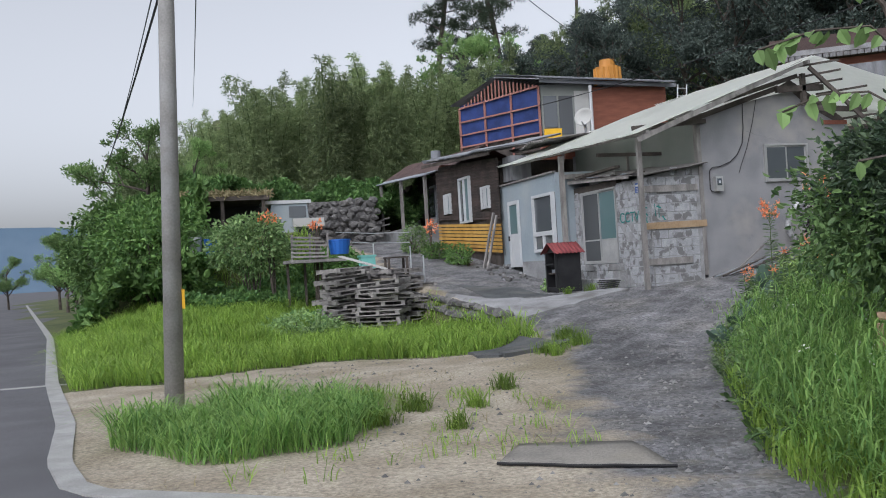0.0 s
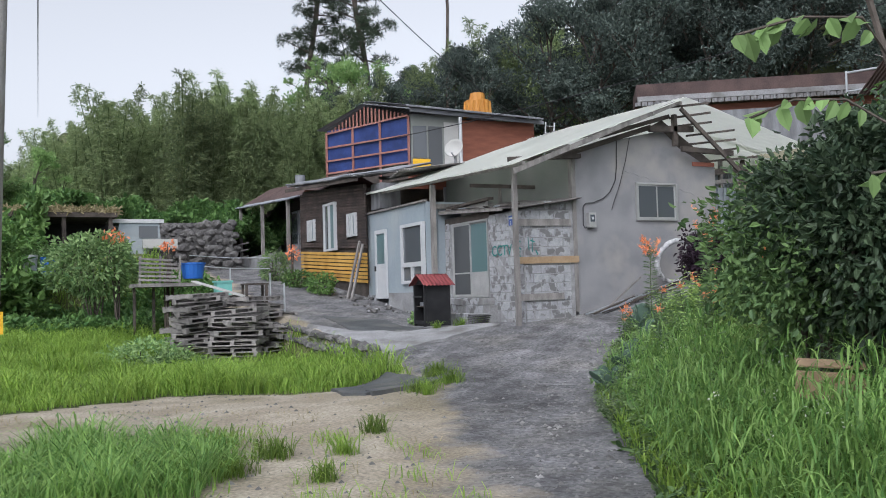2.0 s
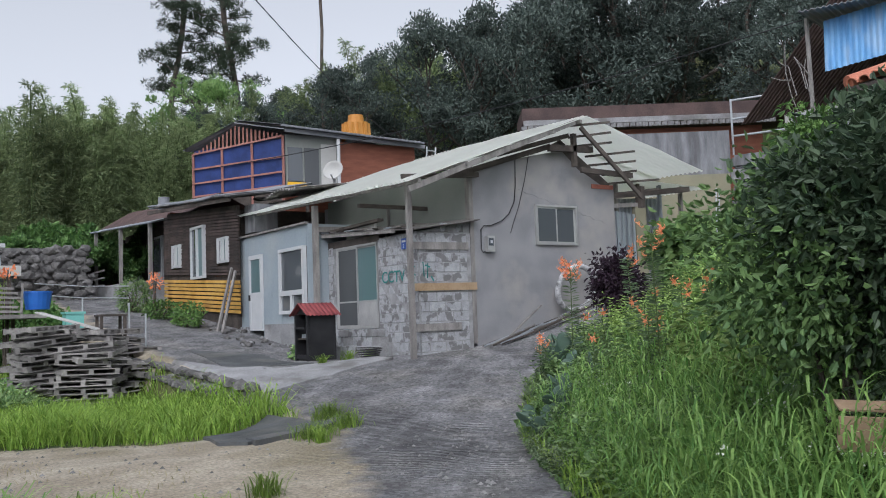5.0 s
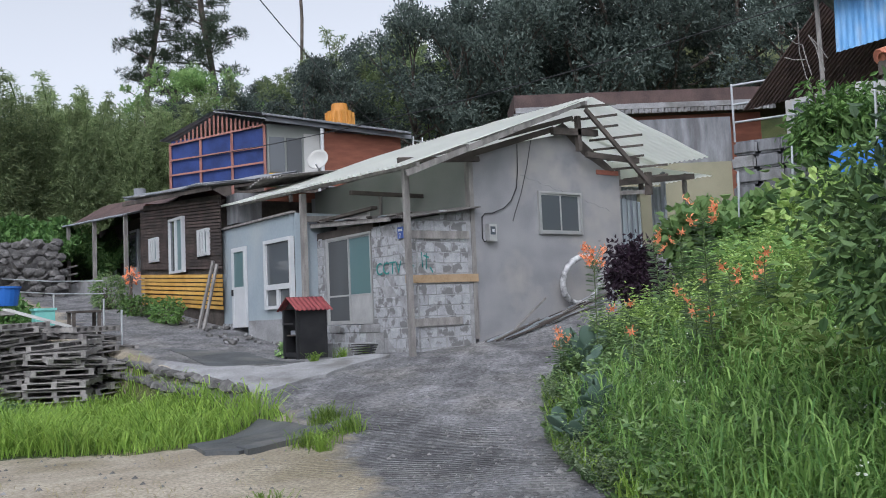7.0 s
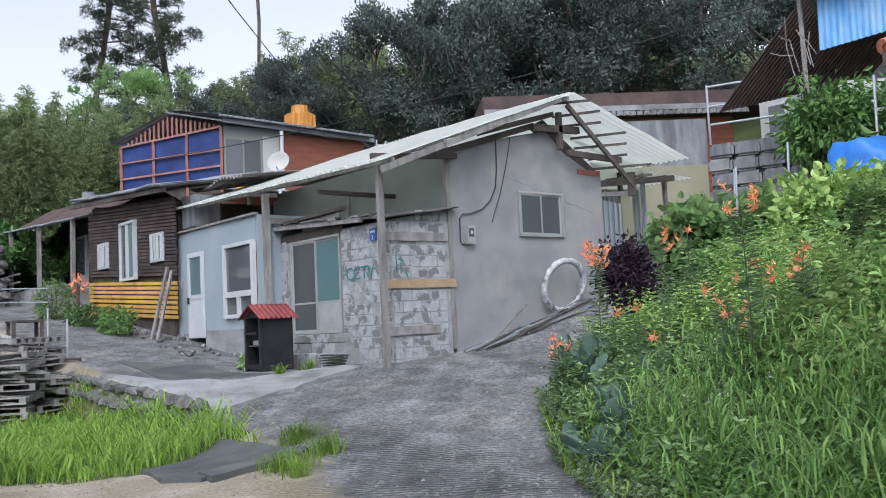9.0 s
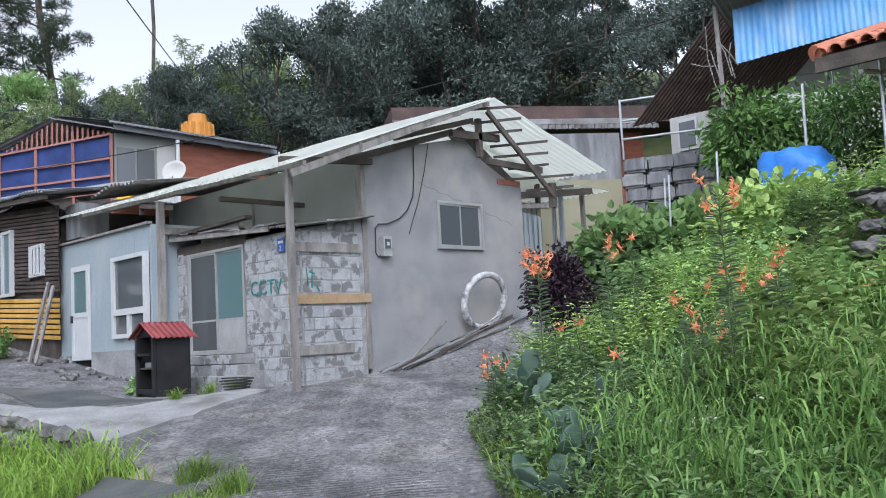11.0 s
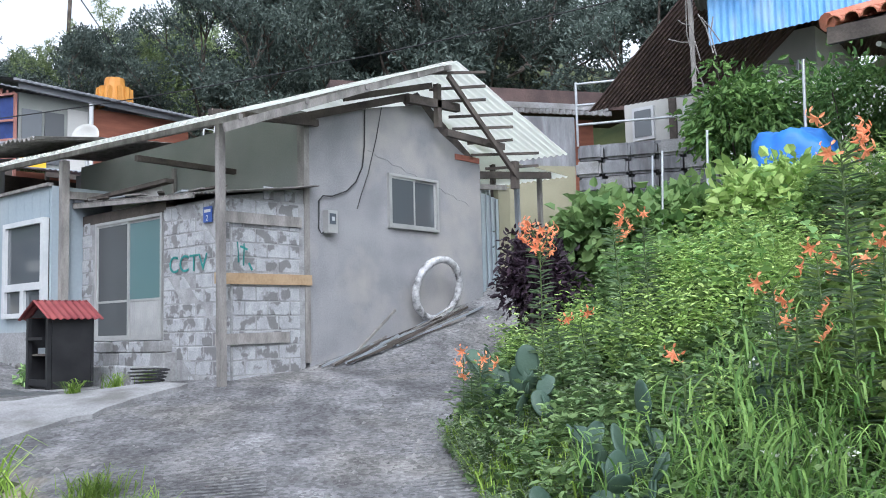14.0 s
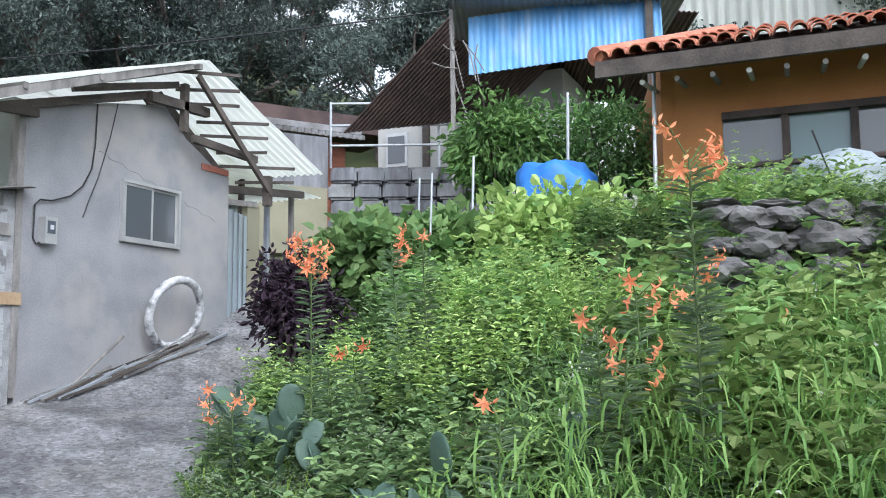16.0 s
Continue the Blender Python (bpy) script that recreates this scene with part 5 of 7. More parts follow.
# concrete bag wall
W0, W1 = Vector((12.3, 3.0, 0)), Vector((14.6, -2.2, 0))
rw = thing("retaining_wall", (12.3, 3, 3.5), "retaining wall of stacked pale concrete lumps", "wall", kind="structure")
wallp("core", W0 + Vector((0.35, 0.1, 0)), W1 + Vector((0.35, 0.1, 0)), 2.5, 5.4, 0.4, M["streaked"], rw)
for j in range(6):
    for i in range(8):
        c = W0.lerp(W1, (i + 0.5 + 0.1 * (j % 2)) / 8) + Vector((0, 0, 2.9 + 0.44 * j))
        bm = B(-0.34, 0.34, -0.22, 0.22, -0.21, 0.21)
        bmesh.ops.bevel(bm, geom=bm.edges[:], offset=0.07, segments=2, affect='EDGES')
        bmesh.ops.transform(bm, matrix=Matrix.Translation(c) @ pose(0, 0, 0, 3 * noise.noise(c), 0, -66 + 6 * noise.noise(c * 2)), verts=bm.verts[:])
        part("concrete_lump", bm, M["streaked"] if (i * 7 + j * 3) % 4 else M["cement"], rw)
rl = thing("terrace_railing", (14, 2, 5.5), "grey steel pipe railing along the terrace edge", "railing")
for z in (6.0, 6.55, 7.15):
    part("rail", tube(bmesh.new(), (12.6, 3.1, z), (14.9, -2.2, z), 0.035), M["steel"], rl)
for k in range(3):
    c = Vector((12.6, 3.1, 0)).lerp(Vector((14.9, -2.2, 0)), k / 2)
    part("post", tube(bmesh.new(), (c.x, c.y, 5.4), (c.x, c.y, 7.2), 0.035), M["steel"], rl)
wh = thing("white_house", (16, 1.5, 6), "small white house under a wide corrugated roof", "house")
part("wall", B(15.5, 19.0, -2.5, 3.2, 4.5, 8.2), M["cream"], wh)
part("corner_post", B(15.38, 15.5, 1.5, 1.7, 5.5, 8.2), M["darkwood"], wh)
part("window_frame", B(15.40, 15.497, 2.2, 2.9, 5.9, 6.9), M["white"], wh)
part("pane", B(15.38, 15.40, 2.28, 2.82, 6.0, 6.8), M["glass"], wh)
part("roof", sheet((12.4, 2.6, 6.25), (1.6, -3.7, 0.35), (-0.95, -3.9, 2.65), 0.13, 0.02, 0.02, 2), M["brownroof"], wh)
part("upper_roof", sheet((11.5, -1.2, 8.9), (2.4, -5.2, -0.3), (5.5, 2.5, -0.6), 0.13, 0.02, 0.02, 2), M["brownroof"], wh)
bs = thing("blue_tin_shed", (10, -3, 5), "shed wall of faded blue corrugated sheet under a dark roof", "shed")
part("blue_sheet", sheet((9.75, -2.05, 6.45), (1.6, -3.9, 0.55), (0.15, 0.05, 1.35), 0.14, 0.02, 0.01, 1), M["bluetin"], bs)
part("post", beam(bmesh.new(), (9.6, -1.75, 4.0), (9.55, -1.75, 7.9), 0.08, 0.08), M["wood"], bs)
part("post", beam(bmesh.new(), (11.2, -5.7, 3.5), (11.2, -5.7, 8.2), 0.14, 0.14), M["darkwood"], bs)
part("roof", sheet((9.0, -1.9, 7.95), (2.4, -4.6, 0.15), (4.5, 1.6, 0.3), 0.14, 0.02, 0.02, 2), M["greyroof"], bs)
part("low_wall", prism([(10.0, -2.3, 3), (11.3, -5.6, 3), (11.3, -5.6, 5.3), (10.0, -2.3, 5.7)], (0.2, 0.08, 0)), M["cream"], bs)

sb_ = thing("bare_shrub", (7.0, -3.09, 4.85), "leafless pale shrub standing before the dark sloping roof", "shrub")
for line in ([(7.0, -3.09, 4.85), (7.0, -2.92, 5.34), (7.0, -2.81, 5.89), (7.0, -2.82, 6.55)], [(7.0, -3.06, 5.31), (7.0, -2.95, 5.75), (7.0, -2.89, 6.03)], [(7.0, -3.31, 5.4), (7.0, -3.2, 5.91), (7.0, -3.05, 6.21)], [(7.0, -3.37, 5.33), (7.0, -3.28, 5.78), (7.0, -3.34, 6.09)], [(7.0, -2.94, 5.69), (7.0, -2.68, 5.75), (7.0, -2.43, 5.87)], [(7.0, -3.46, 5.58), (7.0, -3.29, 5.88), (7.0, -3.1, 6.14)], [(7.0, -2.89, 6.03), (7.0, -2.74, 6.1), (7.0, -2.65, 6.19)]):
    part("branch", chain(bmesh.new(), line, 0.013, 5), M["wood"], sb_)
part("stem", chain(bmesh.new(), [(7.0, -3.09, height(7.0, -3.09) - 0.1), (7.0, -3.09, 4.85)], 0.03, 6), M["wood"], sb_)

# tiled house on the terrace
th = thing("tiled_house", (6, -8.5, 2), "ochre house with a terracotta tile roof and wide windows", "house")
Q0, Q1 = Vector((4.83, -7.2, 0)), Vector((5.05, -12.5, 0))
dq = (Q1 - Q0).normalized(); nq = Vector((dq.y, -dq.x, 0))
if nq.x > 0: nq = -nq
wallp("corner_pier", Q0, Q0 + dq * 0.62, 1.6, 4.70, 0.3, M["ochre"], th)
wallp("header", Q0 + dq * 0.62, Q1, 3.72, 4.74, 0.2, M["ochre"], th)
wallp("sill_wall", Q0 + dq * 0.62, Q1, 1.6, 2.15, 0.2, M["ochre"], th)
wallp("end_wall", Q0, Q0 + Vector((4.5, 1.3, 0)), 1.6, 4.75, 0.2, M["ochre"], th)
for k in range(6):
    p = Q0 + dq * (0.62 + 0.86 * k); q = p + dq * 0.78
    w = wallp("window_pane", p - nq * 0.05, q - nq * 0.05, 2.2, 3.68, 0.03, M["glassgreen"] if k % 2 else M["glass"], th)
    part("window_bar", beam(bmesh.new(), (q + dq * 0.04)[:2] + (2.15,), (q + dq * 0.04)[:2] + (3.72,), 0.10, 0.10), M["slab"], th)
    part("window_rail", beam(bmesh.new(), p[:2] + (3.0,), q[:2] + (3.0,), 0.05, 0.06), M["slab"], th)
part("window_head", beam(bmesh.new(), (Q0 + dq * 0.62)[:2] + (3.70,), Q1[:2] + (3.70,), 0.14, 0.10), M["slab"], th)
ex = nq * 1.15
E0, E1 = Q0 - dq * 0.9 + ex, Q1 + ex
part("eave_board", beam(bmesh.new(), E0[:2] + (4.22,), E1[:2] + (4.22,), 0.08, 0.22), M["darkwood"], th)
for k in range(14):
    c = Q0 - dq * 0.3 + dq * (0.45 * k)
    part("rafter_end", tube(bmesh.new(), (c + nq * 1.05)[:2] + (4.02,), (c - nq * 0.3)[:2] + (4.25,), 0.036), M["wood"] if k % 3 else M["cream"], th)
part("roof_bed", prism([E0[:2] + (4.3,), E1[:2] + (4.3,), (E1 - nq * 3.2)[:2] + (5.45,), (E0 - nq * 3.2 + dq * 1.6)[:2] + (5.45,)], (0, 0, 0.05)), M["darkwood"], th)
tile = bmesh.new()
ns = 7
for L_, sgn in ((0.0, 1),):
    rows_ = []
    for e in (0, 1):
        for r in (0.105, 0.09):
            rows_.append([tile.verts.new((r * math.cos(math.pi * i / ns), 0.44 * e, r * math.sin(math.pi * i / ns) + 0.03 * (1 - e))) for i in range(ns + 1)])
    for i in range(ns):
        tile.faces.new((rows_[0][i], rows_[0][i + 1], rows_[2][i + 1], rows_[2][i]))
        tile.faces.new((rows_[1][i + 1], rows_[1][i], rows_[3][i], rows_[3][i + 1]))
        tile.faces.new((rows_[0][i + 1], rows_[0][i], rows_[1][i], rows_[1][i + 1]))
tile_me = bpy.data.meshes.new("roof_tile"); tile.to_mesh(tile_me); tile.free(); tile_me.materials.append(M["clay"])
sl = Vector((-nq.x, -nq.y, 1.15 / 3.2)).normalized()
rot = Matrix((dq, sl, dq.cross(sl))).transposed()
if rot.col[2].z < 0:
    rot = Matrix((-dq, sl, (-dq).cross(sl))).transposed()
for j in range(8):
    for i in range(27):
        if i * 0.225 < j * 0.18:
            continue
        p = E0 + dq * (0.1 + 0.225 * i) + Vector((0, 0, 4.36)) + sl * (0.40 * j - 0.05)
        o = new("roof_tile", tile_me); o.parent = th
        o.matrix_local = Matrix.Translation(p - th.location + Vector((0, 0, 0.012 * ((i * 5 + j * 3) % 4)))) @ rot.to_4x4() @ pose(0, 0, 0, 0, 1.5 * noise.noise((i, j, 0)), 0)
part("hip_tiles", tube(bmesh.new(), E0[:2] + (4.42,), (E0 - nq * 3.2 + dq * 1.6)[:2] + (5.6,), 0.13, 0.13, 10), M["clay"], th)


pb = thing("pale_building", (18, -7, 6), "pale grey corrugated building behind the tiled roof", "building")
part("wall", sheet((17.6, -5.5, 6.0), (1.6, -7.0, 0), (0, 0, 6.0), 0.3, 0.03, 0.02, 1), M["sheet"], pb)
part("return_wall", B(17.6, 22.0, -5.5, -5.35, 5.0, 12.0), M["cream"], pb)

# ---- utility pole and wires ----
up = thing("utility_pole", (-11.9, -6.3, -1.1), "weathered concrete utility pole with a yellow marker", "utility pole")
part("shaft", tube(bmesh.new(), (-11.87, -6.35, -1.2), (-11.57, -6.25, 8.5), 0.122, 0.082, 20), M["pole"], up, smooth=True)
part("marker", B(-11.71, -11.675, -6.38, -6.32, 0.22, 0.46), M["yellowsign"], up)
part("cable_tie", tube(bmesh.new(), (-11.80, -6.3, 0.82), (-11.80, -6.3, 0.85), 0.122, 0.122, 20), M["black"], up)


def wire(a, b, sag, r=0.012):
    a, b = Vector(a), Vector(b)
    pts = [a.lerp(b, k / 12) - Vector((0, 0, sag * 4 * (k / 12) * (1 - k / 12))) for k in range(13)]
    o = obj("overhead_wire", chain(bmesh.new(), pts, r, 5), M["black"])
    return tagged(o, "thin black overhead wire against the sky", "wire", "overhead wires")


wire((-11.69, -5.55, 4.70), (-18.00, 61.86, 8.18), 1.2, 0.02)
wire((-11.79, -5.52, 4.71), (-15.71, 61.09, 11.90), 0.5, 0.011)
wire((-11.28, -5.57, 4.71), (-9.63, 43.55, 11.97), 0.2, 0.010)
wire((-11.7, -6.3, 8.4), (14.0, 24.0, 9.2), 0.8, 0.014)
wire((9.3, -1.8, 7.8), (1.0, 20.0, 6.8), 0.4, 0.016)

# ---- trees and woods ----
TALL = {}      # how tall each kind stands before it is scaled


def grow(bm, a, d, ln, r, depth, tips, rng):
    b = a + d * ln
    tube(bm, a, b, r, r * 0.65, 6 if depth > 1 else 5)
    if depth == 0:
        tips.append(b)
        return
    for k in range(rng.choice((2, 3))):
        nd = (d + Vector((rng.uniform(-1, 1), rng.uniform(-1, 1), rng.uniform(-0.2, 0.7))) * 0.75).normalized()
        grow(bm, a.lerp(b, rng.uniform(0.6, 1.0)), nd, ln * rng.uniform(0.6, 0.85), r * 0.6, depth - 1, tips, rng)
    tips.append(b)


def crown(tips, per, spread, flat=0.75):
    c = np.array([tuple(t) for t in tips])
    p = np.repeat(c, per, 0)
    off = unit(RNG.normal(size=p.shape)) * (spread * (0.35 + 0.75 * RNG.random((len(p), 1)) ** 0.6)) * np.repeat(RNG.uniform(0.6, 1.35, (len(c), 1)), per, 0)
    off[:, 2] *= flat
    return p + off


def tree(name, seed, h, leafmat, per, spread, size, label, aspect=0.45, depth=3, r=0.14, flat=0.75, category="tree"):
    rng = random.Random(seed)
    bm, tips = bmesh.new(), []
    top = Vector((0.1 * h * rng.uniform(-1, 1), 0.1 * h * rng.uniform(-1, 1), h * 0.45))
    tube(bm, (0, 0, -0.3), top, r, r * 0.7, 8)
    for k in range(6):
        a = 2 * math.pi * k / 6 + rng.uniform(-0.4, 0.4)
        d = Vector((math.cos(a), math.sin(a), rng.uniform(0.2, 1.2))).normalized()
        grow(bm, top * rng.uniform(0.55, 1.0), d, h * rng.uniform(0.16, 0.26), r * 0.5, depth - 1, tips, rng)
    grow(bm, top, Vector((0, 0, 1)), h * 0.25, r * 0.6, depth, tips, rng)
    e = thing(name, (0, 0, 0), label, category)
    part("trunk", bm, M["bark"], e)
    c = crown(tips, per, spread, flat)
    mid = c.mean(0)
    o = leaves("crown", c, leafmat, size, aspect, unit(c - mid) * 0.5 + np.array([0, 0, 0.35]), 0.1)
    o.parent = e
    TALL[name] = float(np.percentile(c[:, 2], 99.5))
    return e


def bamboo(name, seed, h, label):
    """A bamboo clump: arched culms with sprays of narrow leaves that thin out to a plume."""
    rng = random.Random(seed)
    e = thing(name, (0, 0, 0), label, "bamboo")
    pts, out = [], []
    for k in range(9):
        a = rng.uniform(0, 6.28); lean = rng.uniform(0.03, 0.20); x0, y0 = rng.uniform(-1.0, 1.0), rng.uniform(-1.0, 1.0)
        hh = h * rng.uniform(0.68, 1.0)
        line = [Vector((x0 + math.cos(a) * lean * hh * (i / 8) ** 2, y0 + math.sin(a) * lean * hh * (i / 8) ** 2, hh * i / 8 - 0.3)) for i in range(9)]
        bm = bmesh.new()
        chain(bm, line, 0.025, 5)
        part("culm", bm, M["stem"], e)
        for i in range(26):
            u = 0.16 + 0.84 * i / 25
            q = min(7, int(u * 8))
            p = line[q].lerp(line[q + 1], u * 8 - q)
            reach = 1.0 * (1.06 - u) ** 0.75 + 0.05
            for _ in range(4):
                b = rng.uniform(0, 6.28)
                tip = p + Vector((math.cos(b) * reach, math.sin(b) * reach, reach * rng.uniform(0.1, 0.7)))
                for _ in range(13):
                    t = rng.uniform(0.25, 1.1)
                    pts.append(p.lerp(tip, t) + Vector((rng.gauss(0, 0.07), rng.gauss(0, 0.07), rng.gauss(0, 0.06))))
                    out.append((math.cos(b), math.sin(b), 0.2))
    o = leaves("foliage", np.array([tuple(p) for p in pts]), L["bamboo"], 0.20, 0.20, np.array(out), 0.5)
    o.parent = e
    TALL[name] = h + 0.1
    return e


def place(src, spots, seed):
    rng = random.Random(seed)
    for i, (x, y, s) in enumerate(spots):
        m = Matrix.Translation((x, y, height(x, y) - 0.1)) @ pose(0, 0, 0, 0, 0, rng.uniform(0, 360)) @ Matrix.Diagonal((s * rng.uniform(0.9, 1.1), s * rng.uniform(0.9, 1.1), s, 1))
        if i == 0:
            src.matrix_basis = m
        else:
            c = copy_thing(src, Matrix())
            c.matrix_basis = m
        src["group"] = src["category"] + " on the hillside"


f1 = tree("forest_tree", 1, 7.5, L["forest"], 130, 0.52, 0.135, "dense dark green broadleaf tree on the slope", depth=3, flat=0.6)
f2 = tree("tall_forest_tree", 5, 8.5, L["forest"], 130, 0.55, 0.135, "tall dark green broadleaf tree on the slope", depth=3, flat=0.6)
f3 = tree("light_tree", 9, 6.5, L["hedge"], 110, 0.42, 0.13, "bright green young tree at the wood's edge", depth=3, flat=0.6)
b1 = bamboo("bamboo_clump", 3, 8.4, "feathery bamboo clump with pale tips")
b2 = bamboo("tall_bamboo_clump", 4, 9.2, "tall feathery bamboo clump with arched tips")
def top_of(x):
    """How high the tree line stands."""
    return interp(x, [-17, -11, -6, -2, 1.2, 4, 7, 9, 12.2, 15.7, 18.6, 25, 35], [5.6, 9.0, 11.9, 12.3, 11.9, 11.6, 12.4, 13.6, 15.0, 16.9, 17.8, 20, 22])


rg = random.Random(11)
wood1, wood2 = [], []
for row in range(5):
    for k in range(11):
        u = k / 10
        x = 3.5 + 27 * u + rg.uniform(-1.3, 1.3) + row * 1.5
        y = 27.0 - 15.5 * u + rg.uniform(-1.2, 1.2) + row * 3.6
        kind = rg.random() < 0.5
        t = max(3.5, (top_of(x) - height(x, y)) * rg.uniform(0.82, 1.02)) / TALL["forest_tree" if kind else "tall_forest_tree"]
        (wood1 if kind else wood2).append((x, y, min(1.9, t)))
for k in range(26):
    wood1.append((rg.uniform(20, 34), rg.uniform(-16, 9), rg.uniform(1.0, 1.4)))
place(f1, wood1, 1)
place(f2, wood2, 2)
bam1, bam2 = [], []
for row in range(4):
    for k in range(17):
        u = k / 16
        x = -13.5 + 18.5 * u + rg.uniform(-0.8, 0.8)
        y = 25.5 + 2.0 * row + rg.uniform(-0.8, 0.8) + 2.5 * (1 - u)
        kind = rg.random() < 0.5
        s = max(2.5, top_of(x) - height(x, y)) / TALL["bamboo_clump" if kind else "tall_bamboo_clump"] * rg.uniform(0.76, 1.04)
        (bam1 if kind else bam2).append((x, y, s))
for k in range(12):
    x = 3.5 + 1.25 * k + rg.uniform(-0.5, 0.5)
    y = 33.5 - 0.55 * k + rg.uniform(-0.5, 0.5)
    bam2.append((x, y, (top_of(x) + 0.7 - height(x, y)) / TALL["tall_bamboo_clump"]))
place(b1, bam1, 3)
place(b2, bam2, 4)
lights = [(-13.8, 22, 0.8), (-15.2, 27, 0.75), (-15.6, 33, 0.8), (-17.0, 40, 0.8), (-18.5, 50, 0.9), (-14.6, 18, 0.5), (-12.5, 19.5, 0.75), (4.6, 30, 1.15), (6.0, 28, 1.1), (-10.5, 20.0, 0.6)  , (-20.0, 60, 0.9), (-26, 75, 0.8), (-31, 78, 0.9), (-37, 80, 0.8), (-44, 82, 0.9)]
place(f3, lights, 5)


def pine(name, seed, h, label):
    """A pine: bare leaning trunk, uneven boughs with round tufts of needles towards the top."""
    rng = random.Random(seed)
    e = thing(name, (0, 0, 0), label, "pine tree")
    bm, pts, out = bmesh.new(), [], []
    line = [Vector((0.5 * math.sin(i * 0.55 + seed), 0.35 * math.cos(i * 0.6 + seed), h * i / 10)) for i in range(11)]
    chain(bm, line, 0.13, 7)
    part("trunk", bm, M["bark"], e)
    for k in range(30):
        u = 0.42 + 0.58 * k / 29
        q = min(9, int(u * 10))
        p = line[q].lerp(line[q + 1], u * 10 - q)
        a = k * 2.4 + rng.uniform(-0.5, 0.5)
        ln = rng.uniform(0.9, 2.1) * (1.25 - 0.75 * (u - 0.42) / 0.58)
        b = p + Vector((math.cos(a) * ln, math.sin(a) * ln, rng.uniform(-0.15, 0.45) * ln))
        part("bough", tube(bmesh.new(), p, b, 0.045, 0.015, 5), M["bark"], e)
        for _ in range(int(5 + 5 * ln)):
            c = p.lerp(b, rng.uniform(0.3, 1.08)) + Vector((rng.gauss(0, 0.22), rng.gauss(0, 0.22), rng.gauss(0.08, 0.10)))
            for _ in range(60):
                d = Vector((rng.gauss(0, 1), rng.gauss(0, 1), rng.gauss(0.3, 0.8))).normalized()
                pts.append(c + d * rng.uniform(0.03, 0.16)); out.append(tuple(d * 2))
    o = leaves("needles", np.array([tuple(p) for p in pts]), L["pine"], 0.15, 0.13, np.array(out), -0.2)
    o.parent = e
    return e


pn = pine("pine_tree", 2, 11.0, "tall pine with uneven dark needle tufts")
place(pn, [(4.6, 33.0, 1.12), (7.4, 32.5, 1.22)], 6)
sn = thing("bare_tree", (13.6, 33.5, height(13.6, 33.5)), "slender bare trunk with a few twigs above the woods", "tree")
zt = height(13.6, 33.5)
part("trunk", chain(bmesh.new(), [(13.6, 33.5, zt - 0.3), (13.5, 33.5, zt + 5), (13.65, 33.5, zt + 9), (13.5, 33.5, zt + 13)], 0.10, 7), M["bark"], sn)
for k in range(6):
    a = k * 2.2
    part("twig", tube(bmesh.new(), (13.5, 33.5, zt + 11.4 + 0.25 * k), (13.5 + 0.9 * math.cos(a), 33.5 + 0.9 * math.sin(a), zt + 12.2 + 0.3 * k), 0.035, 0.012, 5), M["bark"], sn)


def hedge(name, x0, x1, y0, y1, zf, n, leafmat, size, label, aspect=0.6, bump=0.5):
    """A rolling mass of leaves over a bank."""
    x, y = RNG.uniform(x0, x1, n), RNG.uniform(y0, y1, n)
    z = np.array([height(a, b) + zf(a, b) * (0.55 + bump * noise.noise((a * 0.8, b * 0.8, 2))) for a, b in zip(x, y)])
    c = np.stack([x, y, z + RNG.normal(size=n) * 0.10], 1)
    o = leaves(name, c, leafmat, size, aspect, np.tile([0, -0.3, 0.5], (n, 1)), 0.2)
    return tagged(o, label, "foliage", kind="stuff")


hedge("vine_hedge", -12, -0.5, 18.4, 22.5, lambda x, y: 2.7, 46000, L["ivy"], 0.17, "green vines smothering the bank behind the yard")
hedge("vine_bank", -11.8, -6.2, 8.6, 11.6, lambda x, y: 0.5, 20000, L["ivy"], 0.14, "dark vines hanging over the terrace bank")
hedge("roadside_scrub", -14.6, -10.5, 9.5, 26, lambda x, y: 2.0 * sstep(-15.0, -13.2, x), 18000, L["shrub"], 0.24, "dark scrub along the road verge")

# ---- grasses ----
def scatter(n, x0, x1, y0, y1, keep):
    x, y = RNG.uniform(x0, x1, n), RNG.uniform(y0, y1, n)
    return np.array([(a, b, height(a, b)) for a, b in zip(x, y) if keep(a, b)])


pts = scatter(75000, -15.5, -4.6, -5.0, 12.5, lambda x, y: zone(x, y) == 2 and not on_mat(x, y) and x > x_line(y) + 0.35 and x < x_field(y) + 0.2)
tall = np.array([0.26 + 0.24 * noise.noise((a * 0.9, b * 0.9, 5)) + 0.10 * noise.noise((a * 3, b * 3, 1)) for a, b, c in pts])
g = blades("field_grass", pts, L["grass"], np.maximum(tall, 0.09), 0.016, 0.9, 0.6, 0.9)
tagged(g, "lush green grass covering the low field", "grass", kind="stuff")
pts = scatter(14000, -13.0, -9.0, -10.3, -6.0, lambda x, y: ((x + 11.15) / 1.35) ** 2 + ((y + 8.4) / 1.55) ** 2 < 1 + 0.5 * noise.noise((x, y, 0)))
tall = np.array([0.26 + 0.22 * noise.noise((a * 1.5, b * 1.5, 8)) for a, b, c in pts])
g = blades("verge_grass", pts, L["lush"], np.maximum(tall, 0.08), 0.013, 0.95, 0.6, 0.9)
tagged(g, "tuft of long grass round the pole's foot", "grass", kind="stuff")

